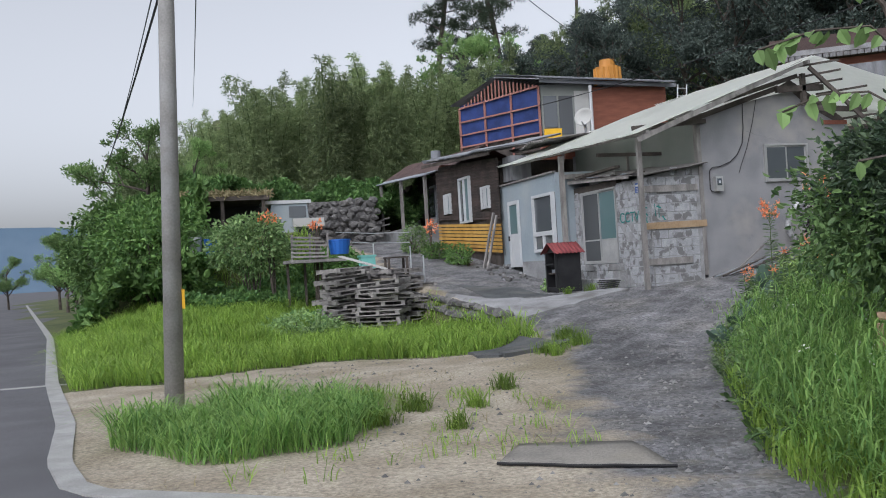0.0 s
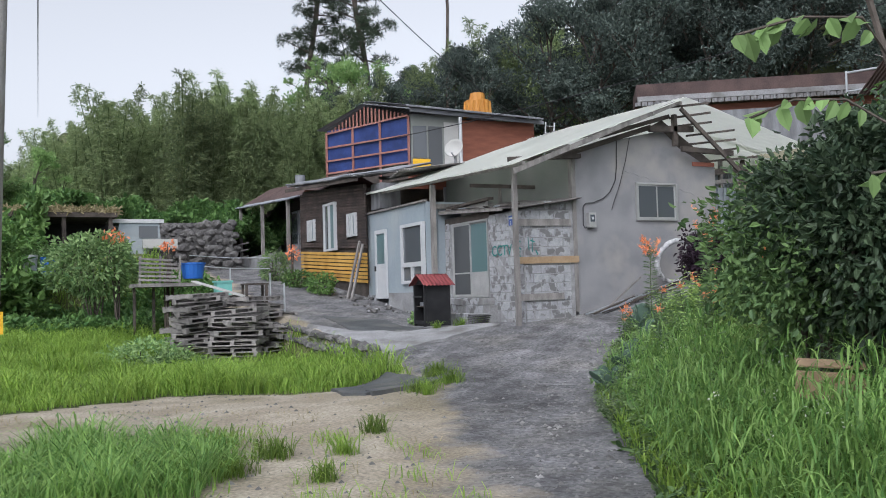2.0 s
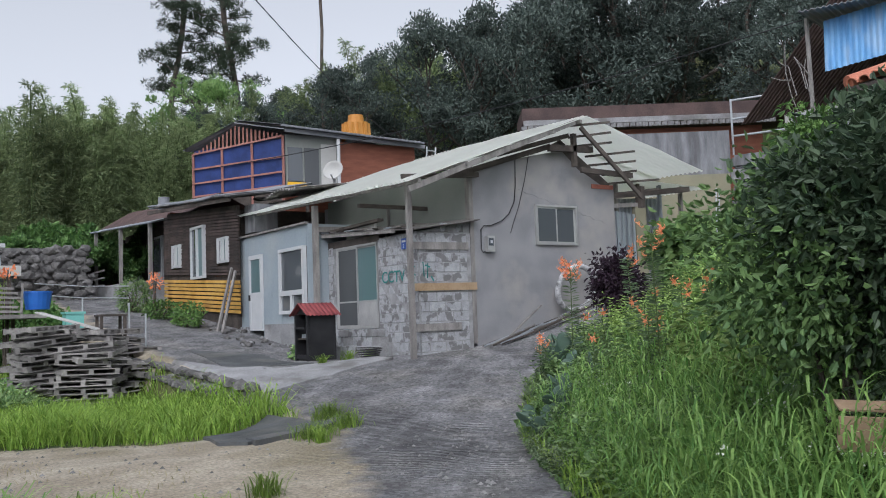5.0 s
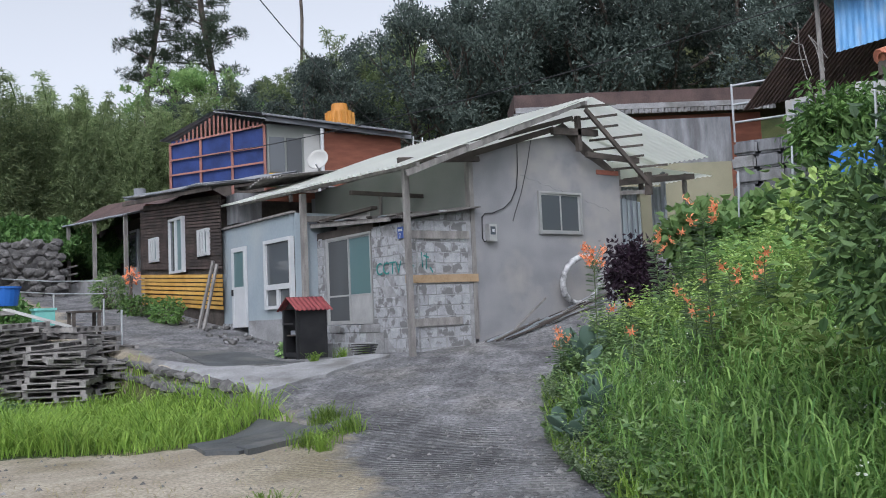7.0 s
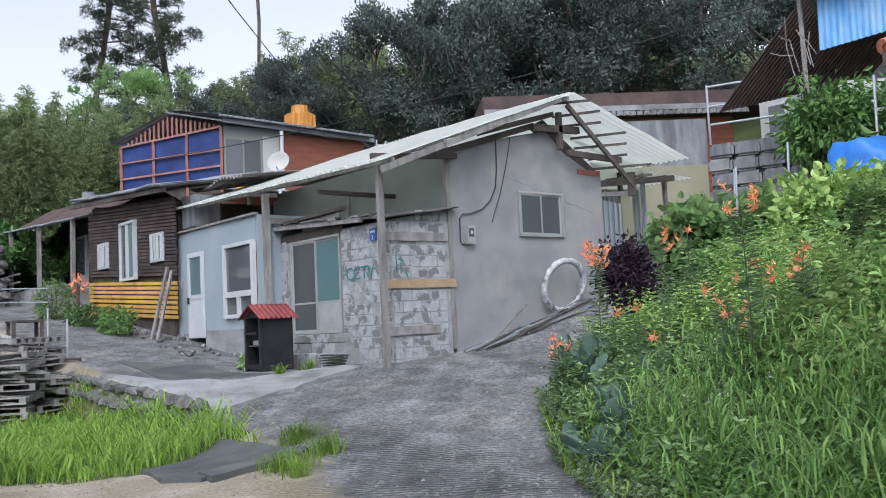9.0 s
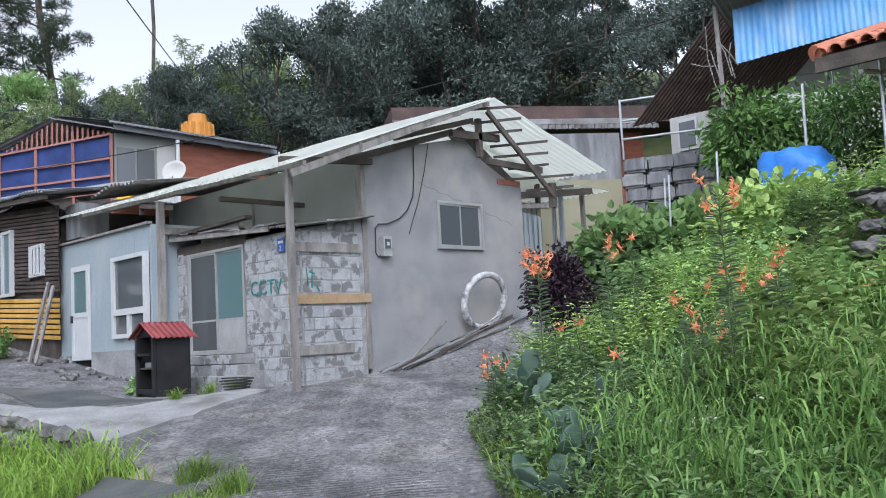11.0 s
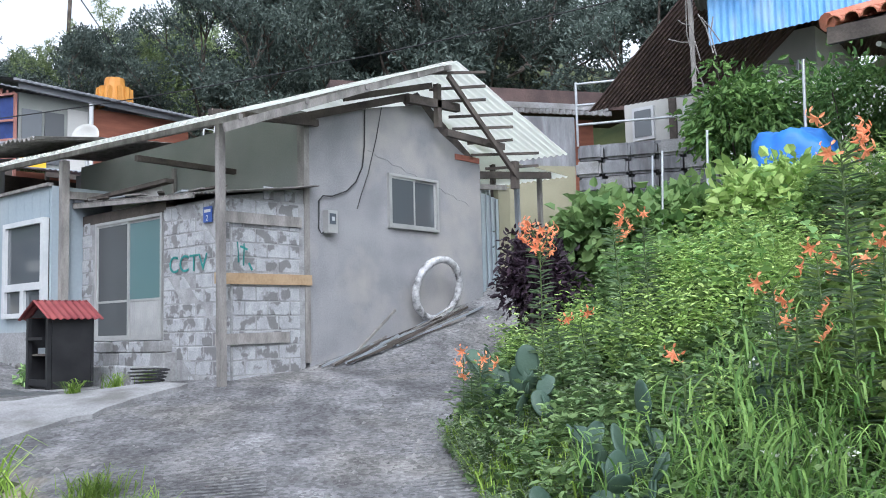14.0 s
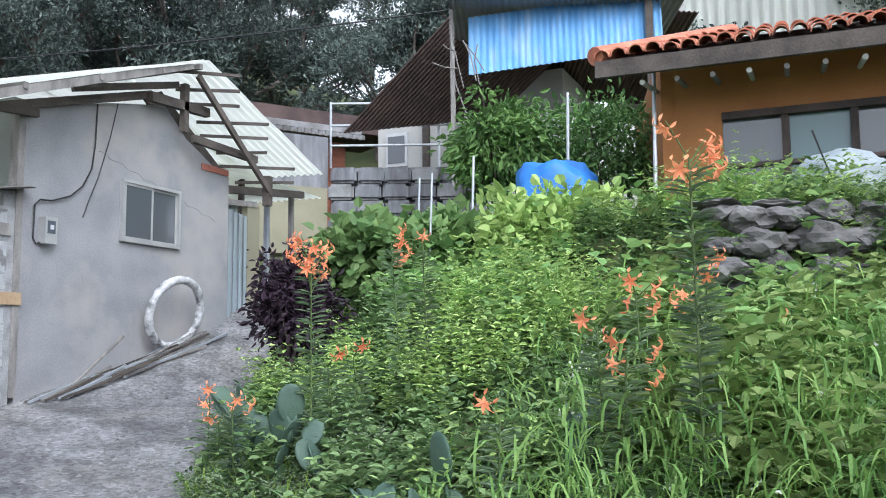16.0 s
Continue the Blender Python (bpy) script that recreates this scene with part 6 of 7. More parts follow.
pts = scatter(3600, -11.5, -7.9, -11.2, -6.6, lambda x, y: noise.noise((x * 1.6, y * 1.6, 4)) > 0.16 and sand(x, y) > 0.45)
tagged(blades("sparse_grass", pts, L["grass"], 0.10, 0.008, 1.0, 0.7, 0.9), "sparse short grass in the sandy dirt", "grass", kind="stuff")
pts = scatter(2600, -12.0, -7.4, -10.8, -2.4, lambda x, y: noise.noise((x * 0.9, y * 0.9, 14)) > 0.12 and sand(x, y) > 0.6)
tagged(blades("withered_grass", pts, L["straw"], 0.05, 0.007, 1.4, 0.7, 0.9), "withered straw lying in the sandy dirt", "grass", kind="stuff")

# ---- blocks of the shed, writing ----
def block_mesh(lx, ly, lz, nm):
    bm = B(-lx / 2, lx / 2, -ly / 2, ly / 2, -lz / 2, lz / 2)
    bmesh.ops.bevel(bm, geom=bm.edges[:], offset=0.006, segments=1, affect='EDGES')
    me = bpy.data.meshes.new(nm); bm.to_mesh(me); bm.free(); me.materials.append(M["block"])
    return me


full_y, half_y = block_mesh(0.03, 0.375, 0.182, "block"), block_mesh(0.03, 0.18, 0.182, "block")
full_x, half_x = block_mesh(0.375, 0.03, 0.182, "block"), block_mesh(0.18, 0.03, 0.182, "block")


def lay(me, x, y, z):
    o = new("block", me); o.parent = shed
    j = noise.noise((x * 3, y * 3, z * 3))
    o.matrix_local = Matrix.Translation(Vector((x, y, z)) - shed.location) @ pose(0, 0, 0, 0.6 * j, 0.8 * j, 0.8 * j)


for c in range(13):
    z = -0.22 + 0.2 * c
    off = 0.0 if c % 2 else 0.2
    if off:
        lay(half_y, -1.392, 0.10, z)
    y = off
    while y + 0.39 < 1.59:
        lay(full_y, -1.392 + 0.004 * ((c + int(y * 9)) % 3), y + 0.195, z); y += 0.395
    if 1.57 - y > 0.17:
        lay(half_y, -1.392, y + 0.095, z)
    lay(full_y if c % 2 else half_y, -1.392, 3.76 + 0.02 * (c % 3), z)
    x = -1.37 + (0.2 if c % 2 else 0.0)
    if c % 2:
        lay(half_x, -1.28, -0.008, z)
    while x + 0.38 < -0.08:
        lay(full_x, x + 0.19, -0.008 + 0.004 * ((c + int(x * 7)) % 3), z); x += 0.395
    if -0.10 - x > 0.17:
        lay(half_x, x + 0.095, -0.008, z)
for x in (-0.75, -0.36):
    lay(half_x, x, -0.006, 2.40)


def text(body, size, m, material, name, parent):
    cu = bpy.data.curves.new(name, 'FONT')
    cu.body, cu.size, cu.extrude = body, size, 0.002
    tmp = bpy.data.objects.new(name, cu)
    scene.collection.objects.link(tmp)
    dg = bpy.context.evaluated_depsgraph_get()
    me = bpy.data.meshes.new_from_object(tmp.evaluated_get(dg))
    bpy.data.objects.remove(tmp)
    me.materials.clear(); me.materials.append(material)
    o = new(name, me)
    o.parent = parent
    o.matrix_local = Matrix.Translation(-parent.location) @ m
    return o


text("CCTV", 0.34, Matrix.Translation((-1.417, 1.42, 1.33)) @ pose(0, 0, 0, 90, 0, -90) @ Matrix.Diagonal((1.05, 1.0, 1, 1)), M["greenpaint"], "sprayed_letters", shed)
for k, (x0, z0, x1, z1) in enumerate(((0.30, 1.62, 0.10, 1.60), (0.20, 1.66, 0.22, 1.50), (0.22, 1.50, 0.08, 1.42), (0.30, 1.38, 0.12, 1.37), (0.20, 1.38, 0.12, 1.26))):
    part("sprayed_stroke", beam(bmesh.new(), (-1.415, x0, z0), (-1.415, x1, z1), 0.004, 0.03), M["greenpaint"], shed)
for x0, z0, x1, z1 in ((-1.55, 1.68, -1.53, 1.40), (-1.50, 1.62, -1.38, 1.58), (-1.44, 1.66, -1.45, 1.36), (-1.36, 1.40, -1.30, 1.30)):
    part("sprayed_stroke", beam(bmesh.new(), (x0 + 0.25, -0.028, z0), (x1 + 0.25, -0.028, z1), 0.004, 0.03), M["greenpaint"], shed)
pl = thing("house_number_plate", (-1.43, 0.45, 2.0), "small blue house number plate on the block wall", "sign")
part("plate", B(-1.432, -1.422, 0.36, 0.56, 1.98, 2.20), M["bluepaint"], pl)
text("2", 0.12, Matrix.Translation((-1.436, 0.50, 2.0)) @ pose(0, 0, 0, 90, 0, -90), M["white"], "number", pl)
part("letters", B(-1.438, -1.433, 0.39, 0.53, 2.12, 2.16), M["white"], pl)

# ---- things along the gable wall ----
ring = thing("wrapped_hose_ring", (2.76, -0.15, 0.55), "white wrapped hose ring leaning on the plastered wall", "hose ring")
bm = bmesh.new()
nr, nt = 40, 10
rr = []
for i in range(nr):
    a = 2 * math.pi * i / nr
    row = []
    for k in range(nt):
        b = 2 * math.pi * k / nt
        r = 0.062 * (1 + 0.25 * noise.noise((i * 0.9, k * 0.4, 0)))
        q = Vector(((0.54 + r * math.cos(b)) * math.cos(a), r * math.sin(b), (0.50 + r * math.cos(b)) * math.sin(a)))
        row.append(bm.verts.new(Matrix.Translation((2.60, -0.24, 1.10)) @ pose(0, 0, 0, 14, 0, 0) @ q))
    rr.append(row)
for i in range(nr):
    for k in range(nt):
        bm.faces.new((rr[i][k], rr[i][(k + 1) % nt], rr[(i + 1) % nr][(k + 1) % nt], rr[(i + 1) % nr][k]))
bmesh.ops.recalc_face_normals(bm, faces=bm.faces[:])
part("ring", bm, M["wrap"], ring, smooth=True)
rg = random.Random(5)
for k in range(30):
    x0 = rg.uniform(-0.1, 1.9); x1 = x0 + rg.uniform(0.9, 2.2); y0 = -0.12 - rg.uniform(0, 0.42)
    y1 = min(y0 + rg.uniform(-0.25, 0.25), -0.08)
    z0, z1 = height(x0, y0) + rg.uniform(0.02, 0.06), height(x1, y1) + rg.uniform(0.04, 0.13)
    th_ = rg.uniform(0.016, 0.034)
    o = obj("scrap_rod", beam(bmesh.new(), (x0, y0, z0), (x1, y1, z1), th_, th_), (M["wood"], M["tin"], M["darkwood"])[k % 3])
    tagged(o, "thin scrap rod lying along the plastered wall", "rod", "scrap rods by the wall")
o = obj("scrap_rod", beam(bmesh.new(), (0.55, -0.35, 0.1), (1.55, -0.25, 0.75), 0.03, 0.03), M["wood"]); tagged(o, "bent grey rod propped on the scrap pile", "rod", "scrap rods by the wall")
coil = obj("wire_coil", chain(bmesh.new(), [(-2.15 + 0.17 * math.cos(t * 0.7) * (1 + 0.02 * t), 0.75 + 0.2 * math.sin(t * 0.7), height(-2.15, 0.75) + 0.03 + 0.005 * t) for t in range(40)], 0.012, 5), M["black"])
tagged(coil, "coil of black wire lying by the step", "wire coil")

# ---- bank of weeds, grasses, cactus and lilies ----
def bank_points(n, s0, s1, y0, y1, dens=None):
    y = RNG.uniform(y0, y1, n); s = RNG.uniform(s0, s1, n)
    x = np.array([x_bank(b) for b in y]) + s / 0.8
    if dens:
        k = np.array([dens(a, b, c) for a, b, c in zip(x, y, s)]) > RNG.random(n)
        x, y = x[k], y[k]
    return x, y, np.array([height(a, b) for a, b in zip(x, y)])


def weed_layer(name, n, s0, s1, y0, y1, tall, leafmat, size, label, aspect=0.55, seed=0.0, freq=0.9, dens=None):
    x, y, z = bank_points(n, s0, s1, y0, y1, dens)
    ph = np.array([tall * max(0.12, 0.55 + 0.9 * noise.noise((a * freq + seed, b * freq, seed))) for a, b in zip(x, y)])
    c = np.stack([x, y, z + ph * np.sqrt(RNG.random(len(x)))], 1)
    o = leaves(name, c, leafmat, size, aspect, np.tile([-0.35, -0.45, 0.35], (len(x), 1)), 0.25)
    return tagged(o, label, "weeds", kind="stuff")


def patches(freq, seed, low, high):
    """Plants of one kind stand together: a share of roots that rises and falls over the bank."""
    return lambda a, b, c: sstep(low, high, noise.noise((a * freq + seed, b * freq, seed)))


def both(f, g):
    return lambda a, b, c: f(a, b, c) * g(a, b, c)


def rooted(n, s0, s1, y0, y1, dens=None):
    x, y, z = bank_points(n, s0, s1, y0, y1, dens)
    return np.stack([x, y, z - 0.02], 1)


def tallness(p, base, swing, freq, seed):
    return np.array([max(0.12, base + swing * noise.noise((a * freq + seed, b * freq, seed)) + swing * 0.9 * noise.noise((a * 2.6, b * 2.6 + seed, seed))) for a, b, _ in p])


# low cover with the shade beneath the taller weeds put into its leaf colour
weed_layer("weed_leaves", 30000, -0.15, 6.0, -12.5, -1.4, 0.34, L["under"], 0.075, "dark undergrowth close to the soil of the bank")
p = rooted(7600, 0.0, 5.0, -11.0, -1.6, patches(1.5, 3.0, -0.3, 0.12))
tagged(sprigs("leafy_weeds", p, tallness(p, 0.40, 0.30, 0.8, 3.0), L["weed"], 0.10, 0.55, 6), "leafy green weeds covering the bank", "weeds", kind="stuff")
p = rooted(3800, 0.6, 5.2, -9.3, -2.6, patches(0.55, 4.0, -0.1, 0.2))
tagged(sprigs("lime_weeds", p, tallness(p, 0.62, 0.30, 0.9, 7.0), L["lime"], 0.072, 0.50, 9, 0.45), "yellow-green feathery weeds on the upper bank", "weeds", kind="stuff")
p = rooted(4200, -0.15, 1.1, -9.0, -2.4, patches(0.9, 1.0, -0.25, 0.1))
tagged(sprigs("grey_green_weeds", p, tallness(p, 0.26, 0.14, 1.2, 2.0), L["sage"], 0.042, 0.45, 8, 0.6), "fine grey-green herbs along the driveway's edge", "weeds", kind="stuff")
p = rooted(2600, 2.6, 8.5, -9.5, -2.2, patches(0.5, 12.0, -0.3, 0.1))
tagged(sprigs("broad_vines", p, tallness(p, 0.55, 0.35, 0.7, 5.0), L["hedge"], 0.155, 0.85, 5, 0.6), "broad-leaved vines along the terrace", "weeds", kind="stuff")
p = rooted(3200, 4.6, 8.5, -12.5, -6.5)
tagged(sprigs("feathery_plants", p, tallness(p, 0.55, 0.2, 0.8, 6.0), L["lime"], 0.055, 0.22, 8, 0.4), "feathery green plants on top of the stone wall", "weeds", kind="stuff")
p = rooted(1900, 1.2, 4.4, -10.4, -7.6, patches(0.7, 21.0, -0.3, 0.1))
tagged(sprigs("broad_leaved_weeds", p, tallness(p, 0.62, 0.25, 0.8, 8.0), L["lime"], 0.125, 0.70, 5, 0.35), "soft broad-leaved weeds among the tall grass", "weeds", kind="stuff")
grassy = lambda a, b, c: interp(b, [-15, -10.0, -8.6, -7.0], [1, 1, 0.55, 0.04])
p = rooted(6400, 0.05, 3.2, -15.6, -7.0, grassy)
g = shoots("tall_grass", p, tallness(p, 0.52, 0.30, 0.9, 1.0), L["lush"], 7, 0.20, 0.0125, 0.5)
tagged(g, "tall leafy green grass on the bank", "grass", kind="stuff")
p = rooted(3600, 0.05, 3.0, -15.5, -7.4, both(grassy, patches(0.8, 30.0, -0.1, 0.2)))
tagged(arching("arching_grass", p, L["lush"], 0.50, 0.017, 0.9, 1.42), "long arching grass blades on the bank", "grass", kind="stuff")
p = rooted(420, 0.3, 3.4, -13.5, -7.6, patches(1.1, 40.0, 0.0, 0.3))
p[:, 2] += tallness(p, 0.50, 0.2, 0.9, 3.0)
q = np.repeat(p, 5, 0) + RNG.normal(size=(len(p) * 5, 3)) * 0.02
tagged(leaves("white_flowers", q, L["whitebud"], 0.018, 0.7), "tiny white flowers over the weeds", "flowers", kind="stuff")
p = rooted(5000, -0.1, 0.5, -15.5, -2.0)
tagged(blades("edge_grass", p, L["grass"], 0.24, 0.013, 0.6), "short grass along the driveway's edge", "grass", kind="stuff")


def mass(name, c, rad, n, leafmat, size, label, category="shrub", aspect=0.5, trunk=True, holes=0.35):
    """A shrub: stems from the ground and an uneven shell of leaves."""
    e = thing(name, (c[0], c[1], height(c[0], c[1])), label, category)
    d = unit(RNG.normal(size=(n, 3)))
    lump = np.array([1 + holes * noise.noise((a * 2.2 + c[0], b * 2.2, cc * 2.2)) + 0.25 * noise.noise((a * 5, b * 5 + c[1], cc * 5)) for a, b, cc in d])
    r = (0.45 + 0.55 * RNG.random(n) ** 0.4) * lump
    p = np.array(c) + d * r[:, None] * np.array(rad)
    o = leaves("foliage", p, leafmat, size, aspect, d * 0.8, 0.3)
    o.parent = e; o.matrix_parent_inverse = Matrix.Translation(-e.location)
    bm = bmesh.new()
    rr_ = random.Random(int(abs(c[0] * 100)))
    for k in range(7):
        t = Vector(c) + Vector((rr_.uniform(-1, 1) * rad[0], rr_.uniform(-1, 1) * rad[1], rr_.uniform(0.0, 0.8) * rad[2])) * 0.7
        tube(bm, (c[0] + rr_.uniform(-0.1, 0.1), c[1] + rr_.uniform(-0.1, 0.1), height(c[0], c[1]) - 0.05), t, 0.03, 0.008, 5)
    part("stem", bm, M["bark"], e)
    return e


bush("dark_shrub", (-5.72, -12.5, 0.95), (0.82, 0.82, 0.85), 240, 95, L["dark"], 0.07, "dense dark green shrub with drooping leaves on the bank", seed=3)
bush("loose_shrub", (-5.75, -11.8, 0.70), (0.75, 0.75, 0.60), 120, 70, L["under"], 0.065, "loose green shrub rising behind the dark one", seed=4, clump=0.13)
bush("purple_shrub", (0.35, -3.75, 1.05), (0.36, 0.36, 0.50), 60, 55, L["purple"], 0.08, "dark purple-leaved shrub by the plastered house", seed=5)
bush("vine_mound", (2.3, -3.7, 1.60), (0.70, 0.7, 0.58), 70, 40, L["hedge"], 0.16, "mound of broad-leaved green vines", aspect=0.9, clump=0.16, seed=6)
bush("vine_mound", (2.75, -4.7, 1.58), (0.70, 0.6, 0.58), 70, 40, L["hedge"], 0.15, "mound of broad-leaved green vines climbing a stake", aspect=0.9, clump=0.16, seed=7)
bush("vine_mound", (2.6, -6.1, 1.85), (0.85, 0.8, 0.6), 70, 40, L["lime"], 0.13, "tangle of yellow-green vines before the blue tarp", aspect=0.8, clump=0.16, seed=8)
bush("maple_tree", (6.0, -4.1, 3.95), (0.85, 0.85, 0.85), 100, 45, L["shrub"], 0.145, "round-headed green maple on bare stems", "tree", aspect=0.4, clump=0.15, seed=9, hang=0.7)
bush("maple_tree", (6.7, -5.7, 3.8), (1.0, 1.0, 1.0), 110, 42, L["ivy"], 0.125, "loose green tree beside the tiled house", "tree", aspect=0.35, clump=0.18, seed=10, hang=0.5)
mass("yard_shrub", (-3.6, 12.2, 1.5), (0.5, 0.5, 0.55), 1200, L["weed"], 0.12, "pale green yard plant beside the yellow cladding", aspect=0.25)
mass("yard_shrub", (-3.3, 10.6, 1.05), (0.4, 0.7, 0.3), 900, L["shrub"], 0.09, "low weeds at the foot of the cladding")
mass("yard_shrub", (-3.1, 8.9, 0.85), (0.35, 0.7, 0.35), 900, L["shrub"], 0.09, "low weeds under the dark window")
mass("yard_shrub", (-2.6, 3.0, -0.1), (0.22, 0.25, 0.22), 500, L["weed"], 0.07, "small green weed beside the hutch")
mass("field_bush", (-8.8, 4.2, -0.8), (0.9, 0.8, 0.45), 2200, L["weed"], 0.09, "low leafy bush in the grass field")
mass("field_bush", (-8.3, 3.3, -0.95), (0.8, 0.6, 0.32), 1800, L["weed"], 0.09, "low leafy bush before the pallets")
mass("terrace_bush", (-9.4, 9.4, 1.5), (1.2, 1.0, 0.9), 3500, L["weed"], 0.13, "flowering bush on the terrace edge")
mass("terrace_bush", (-12.2, 11.5, 1.6), (1.8, 1.8, 1.5), 6000, L["shrub"], 0.16, "dark scrub above the field")
mass("terrace_bush", (-13.3, 15.5, 1.4), (1.8, 2.4, 2.2), 7000, L["shrub"], 0.18, "dense dark roadside scrub beside the field")

# cactus pads
def cactus(x, y, n, seed):
    rr_ = random.Random(seed)
    z0 = height(x, y)
    e = thing("prickly_pear", (x, y, z0), "grey-green prickly pear cactus with flat pads", "cactus", "prickly pears on the bank")
    spots = []
    for k in range(n):
        bm = bmesh.new()
        bmesh.ops.create_uvsphere(bm, u_segments=14, v_segments=9, radius=1)
        sz = rr_.uniform(0.07, 0.125)
        if k < max(3, n // 3) or not spots:
            foot, up_ = Vector((x + rr_.uniform(-0.33, 0.33), y + rr_.uniform(-0.33, 0.33), 0)), Vector((rr_.uniform(-0.35, 0.35), rr_.uniform(-0.35, 0.35), 1)).normalized()
            foot.z = height(foot.x, foot.y) - 0.02
        else:
            foot, up_ = rr_.choice(spots[:max(3, n // 2)])
            up_ = (up_ + Vector((rr_.uniform(-0.8, 0.8), rr_.uniform(-0.8, 0.8), rr_.uniform(0, 0.4)))).normalized()
        m = Matrix.Translation(foot + up_ * sz * 1.05) @ up_.to_track_quat('Z', 'Y').to_matrix().to_4x4() @ pose(0, 0, 0, 0, 0, rr_.uniform(-60, 60)) @ Matrix.Diagonal((sz * 0.84, sz * 0.15, sz * 1.15, 1))
        bmesh.ops.transform(bm, matrix=m, verts=bm.verts[:])
        part("pad", bm, M["cactus"], e, smooth=True)
        spots.append((foot + up_ * sz * 2.0, up_))


for i, (x, y, n) in enumerate(((-2.35, -5.2, 24), (-2.0, -4.8, 20), (-2.6, -5.7, 14), (-4.05, -7.30, 24), (-4.35, -7.65, 22), (-4.7, -7.95, 14), (-3.3, -7.9, 10), (-1.6, -8.5, 8))):
    cactus(x, y, n, i)


# tiger lilies
def lily(x, y, top, blooms, seed, lean=0.1):
    rr_ = random.Random(seed)
    z0 = height(x, y)
    e = thing("tiger_lily", (x, y, z0), "orange tiger lily on a tall leafy stem", "flower", "tiger lilies on the bank")
    a = Vector((x, y, z0 - 0.03)); b = Vector((x + lean * rr_.uniform(-1, 1), y + lean * rr_.uniform(-1, 1), top - 0.05))
    part("stem", tube(bmesh.new(), a, b, 0.008, 0.005, 6), M["stem"], e)
    n = int((top - z0) * 130)
    u = RNG.uniform(0.15, 0.97, n)[:, None]
    c = np.array(a) + (np.array(b) - np.array(a)) * u
    an = RNG.uniform(0, 6.28, n)
    d = np.stack([np.cos(an), np.sin(an), np.full(n, 0.25)], 1)
    v, f = leaf_arrays(c, d, np.stack([-np.sin(an), np.cos(an), np.zeros(n)], 1), np.full(n, 0.13), np.full(n, 0.017), 0.1)
    o = from_arrays("stem_leaves", v, f, L["lilyleaf"]); o.parent = e; o.matrix_parent_inverse = Matrix.Translation(-e.location)
    for k in range(blooms):
        an = rr_.uniform(0, 6.28)
        rad_ = rr_.uniform(0.06, 0.15)
        h = Vector((b.x + rad_ * math.cos(an), b.y + rad_ * math.sin(an), top + 0.10 - 0.26 * (k + 0.5) / max(3, blooms) + rr_.uniform(-0.03, 0.03)))
        part("pedicel", tube(bmesh.new(), b - Vector((0, 0, 0.02 * k)), h + Vector((0, 0, 0.03)), 0.004, 0.003, 5), M["stem"], e)
        ax = np.array([0.8 * math.cos(an), 0.8 * math.sin(an), -0.55 + rr_.uniform(-0.3, 0.4)]); ax /= np.linalg.norm(ax)
        e1_ = np.cross(ax, [0.0, 0.0, 1.0]); e1_ /= np.linalg.norm(e1_); e2_ = np.cross(ax, e1_)
        ang = (np.arange(6) * math.pi / 3 + rr_.uniform(0, 1))[:, None]
        ray, w1 = np.cos(ang) * e1_ + np.sin(ang) * e2_, -np.sin(ang) * e1_ + np.cos(ang) * e2_
        v1, f1_ = leaf_arrays(np.tile(np.array(h), (6, 1)), ray + ax * 0.55, w1, np.full(6, 0.058), np.full(6, 0.024), 0.2)
        v2, f2_ = leaf_arrays(v1[3::6], ray * 0.45 - ax * 0.8, w1, np.full(6, 0.042), np.full(6, 0.018), 0.2)
        f1_ = np.where(f1_ % 6 == 0, 0, f1_)
        f2_ = np.where(f2_ % 6 == 0, f2_ + 3, f2_ + len(v1))
        o = from_arrays("bloom", np.concatenate([v1, v2]), np.concatenate([f1_, f2_]), L["petal"]); o.parent = e; o.matrix_parent_inverse = Matrix.Translation(-e.location)


for i, (x, y, t, nb) in enumerate(((-2.66, -5.86, 1.20, 13), (-1.55, -6.02, 1.38, 5), (-1.25, -6.1, 1.40, 2), (-3.95, -8.66, 1.38, 6), (-3.66, -8.2, 0.50, 4), (-3.60, -8.15, 0.66, 2), (-3.12, -8.26, 0.84, 3), (-2.95, -8.5, 0.92, 2), (-2.85, -8.6, 0.78, 2), (-4.03, -7.72, 0.22, 1), (-2.09, -4.53, 0.14, 2), (-2.2, -4.75, 0.02, 2), (-2.75, -5.3, 0.15, 2), (-2.4, -5.9, 0.45, 1), (-2.0, -5.9, 0.5, 1), (-2.1, -8.7, 0.6, 1))):
    lily(x, y, t, nb, i)
mass("yard_flower", (-3.35, 11.0, 1.9), (0.16, 0.2, 0.25), 60, L["petal"], 0.10, "orange flowers before the dark window", "flower")
mass("yard_flower", (-8.9, 9.0, 2.3), (0.3, 0.25, 0.15), 70, L["petal"], 0.10, "orange flowers on the terrace bush", "flower")
mass("yard_flower", (-7.6, 8.4, 2.0), (0.2, 0.2, 0.15), 50, L["petal"], 0.10, "orange flowers behind the deck", "flower")

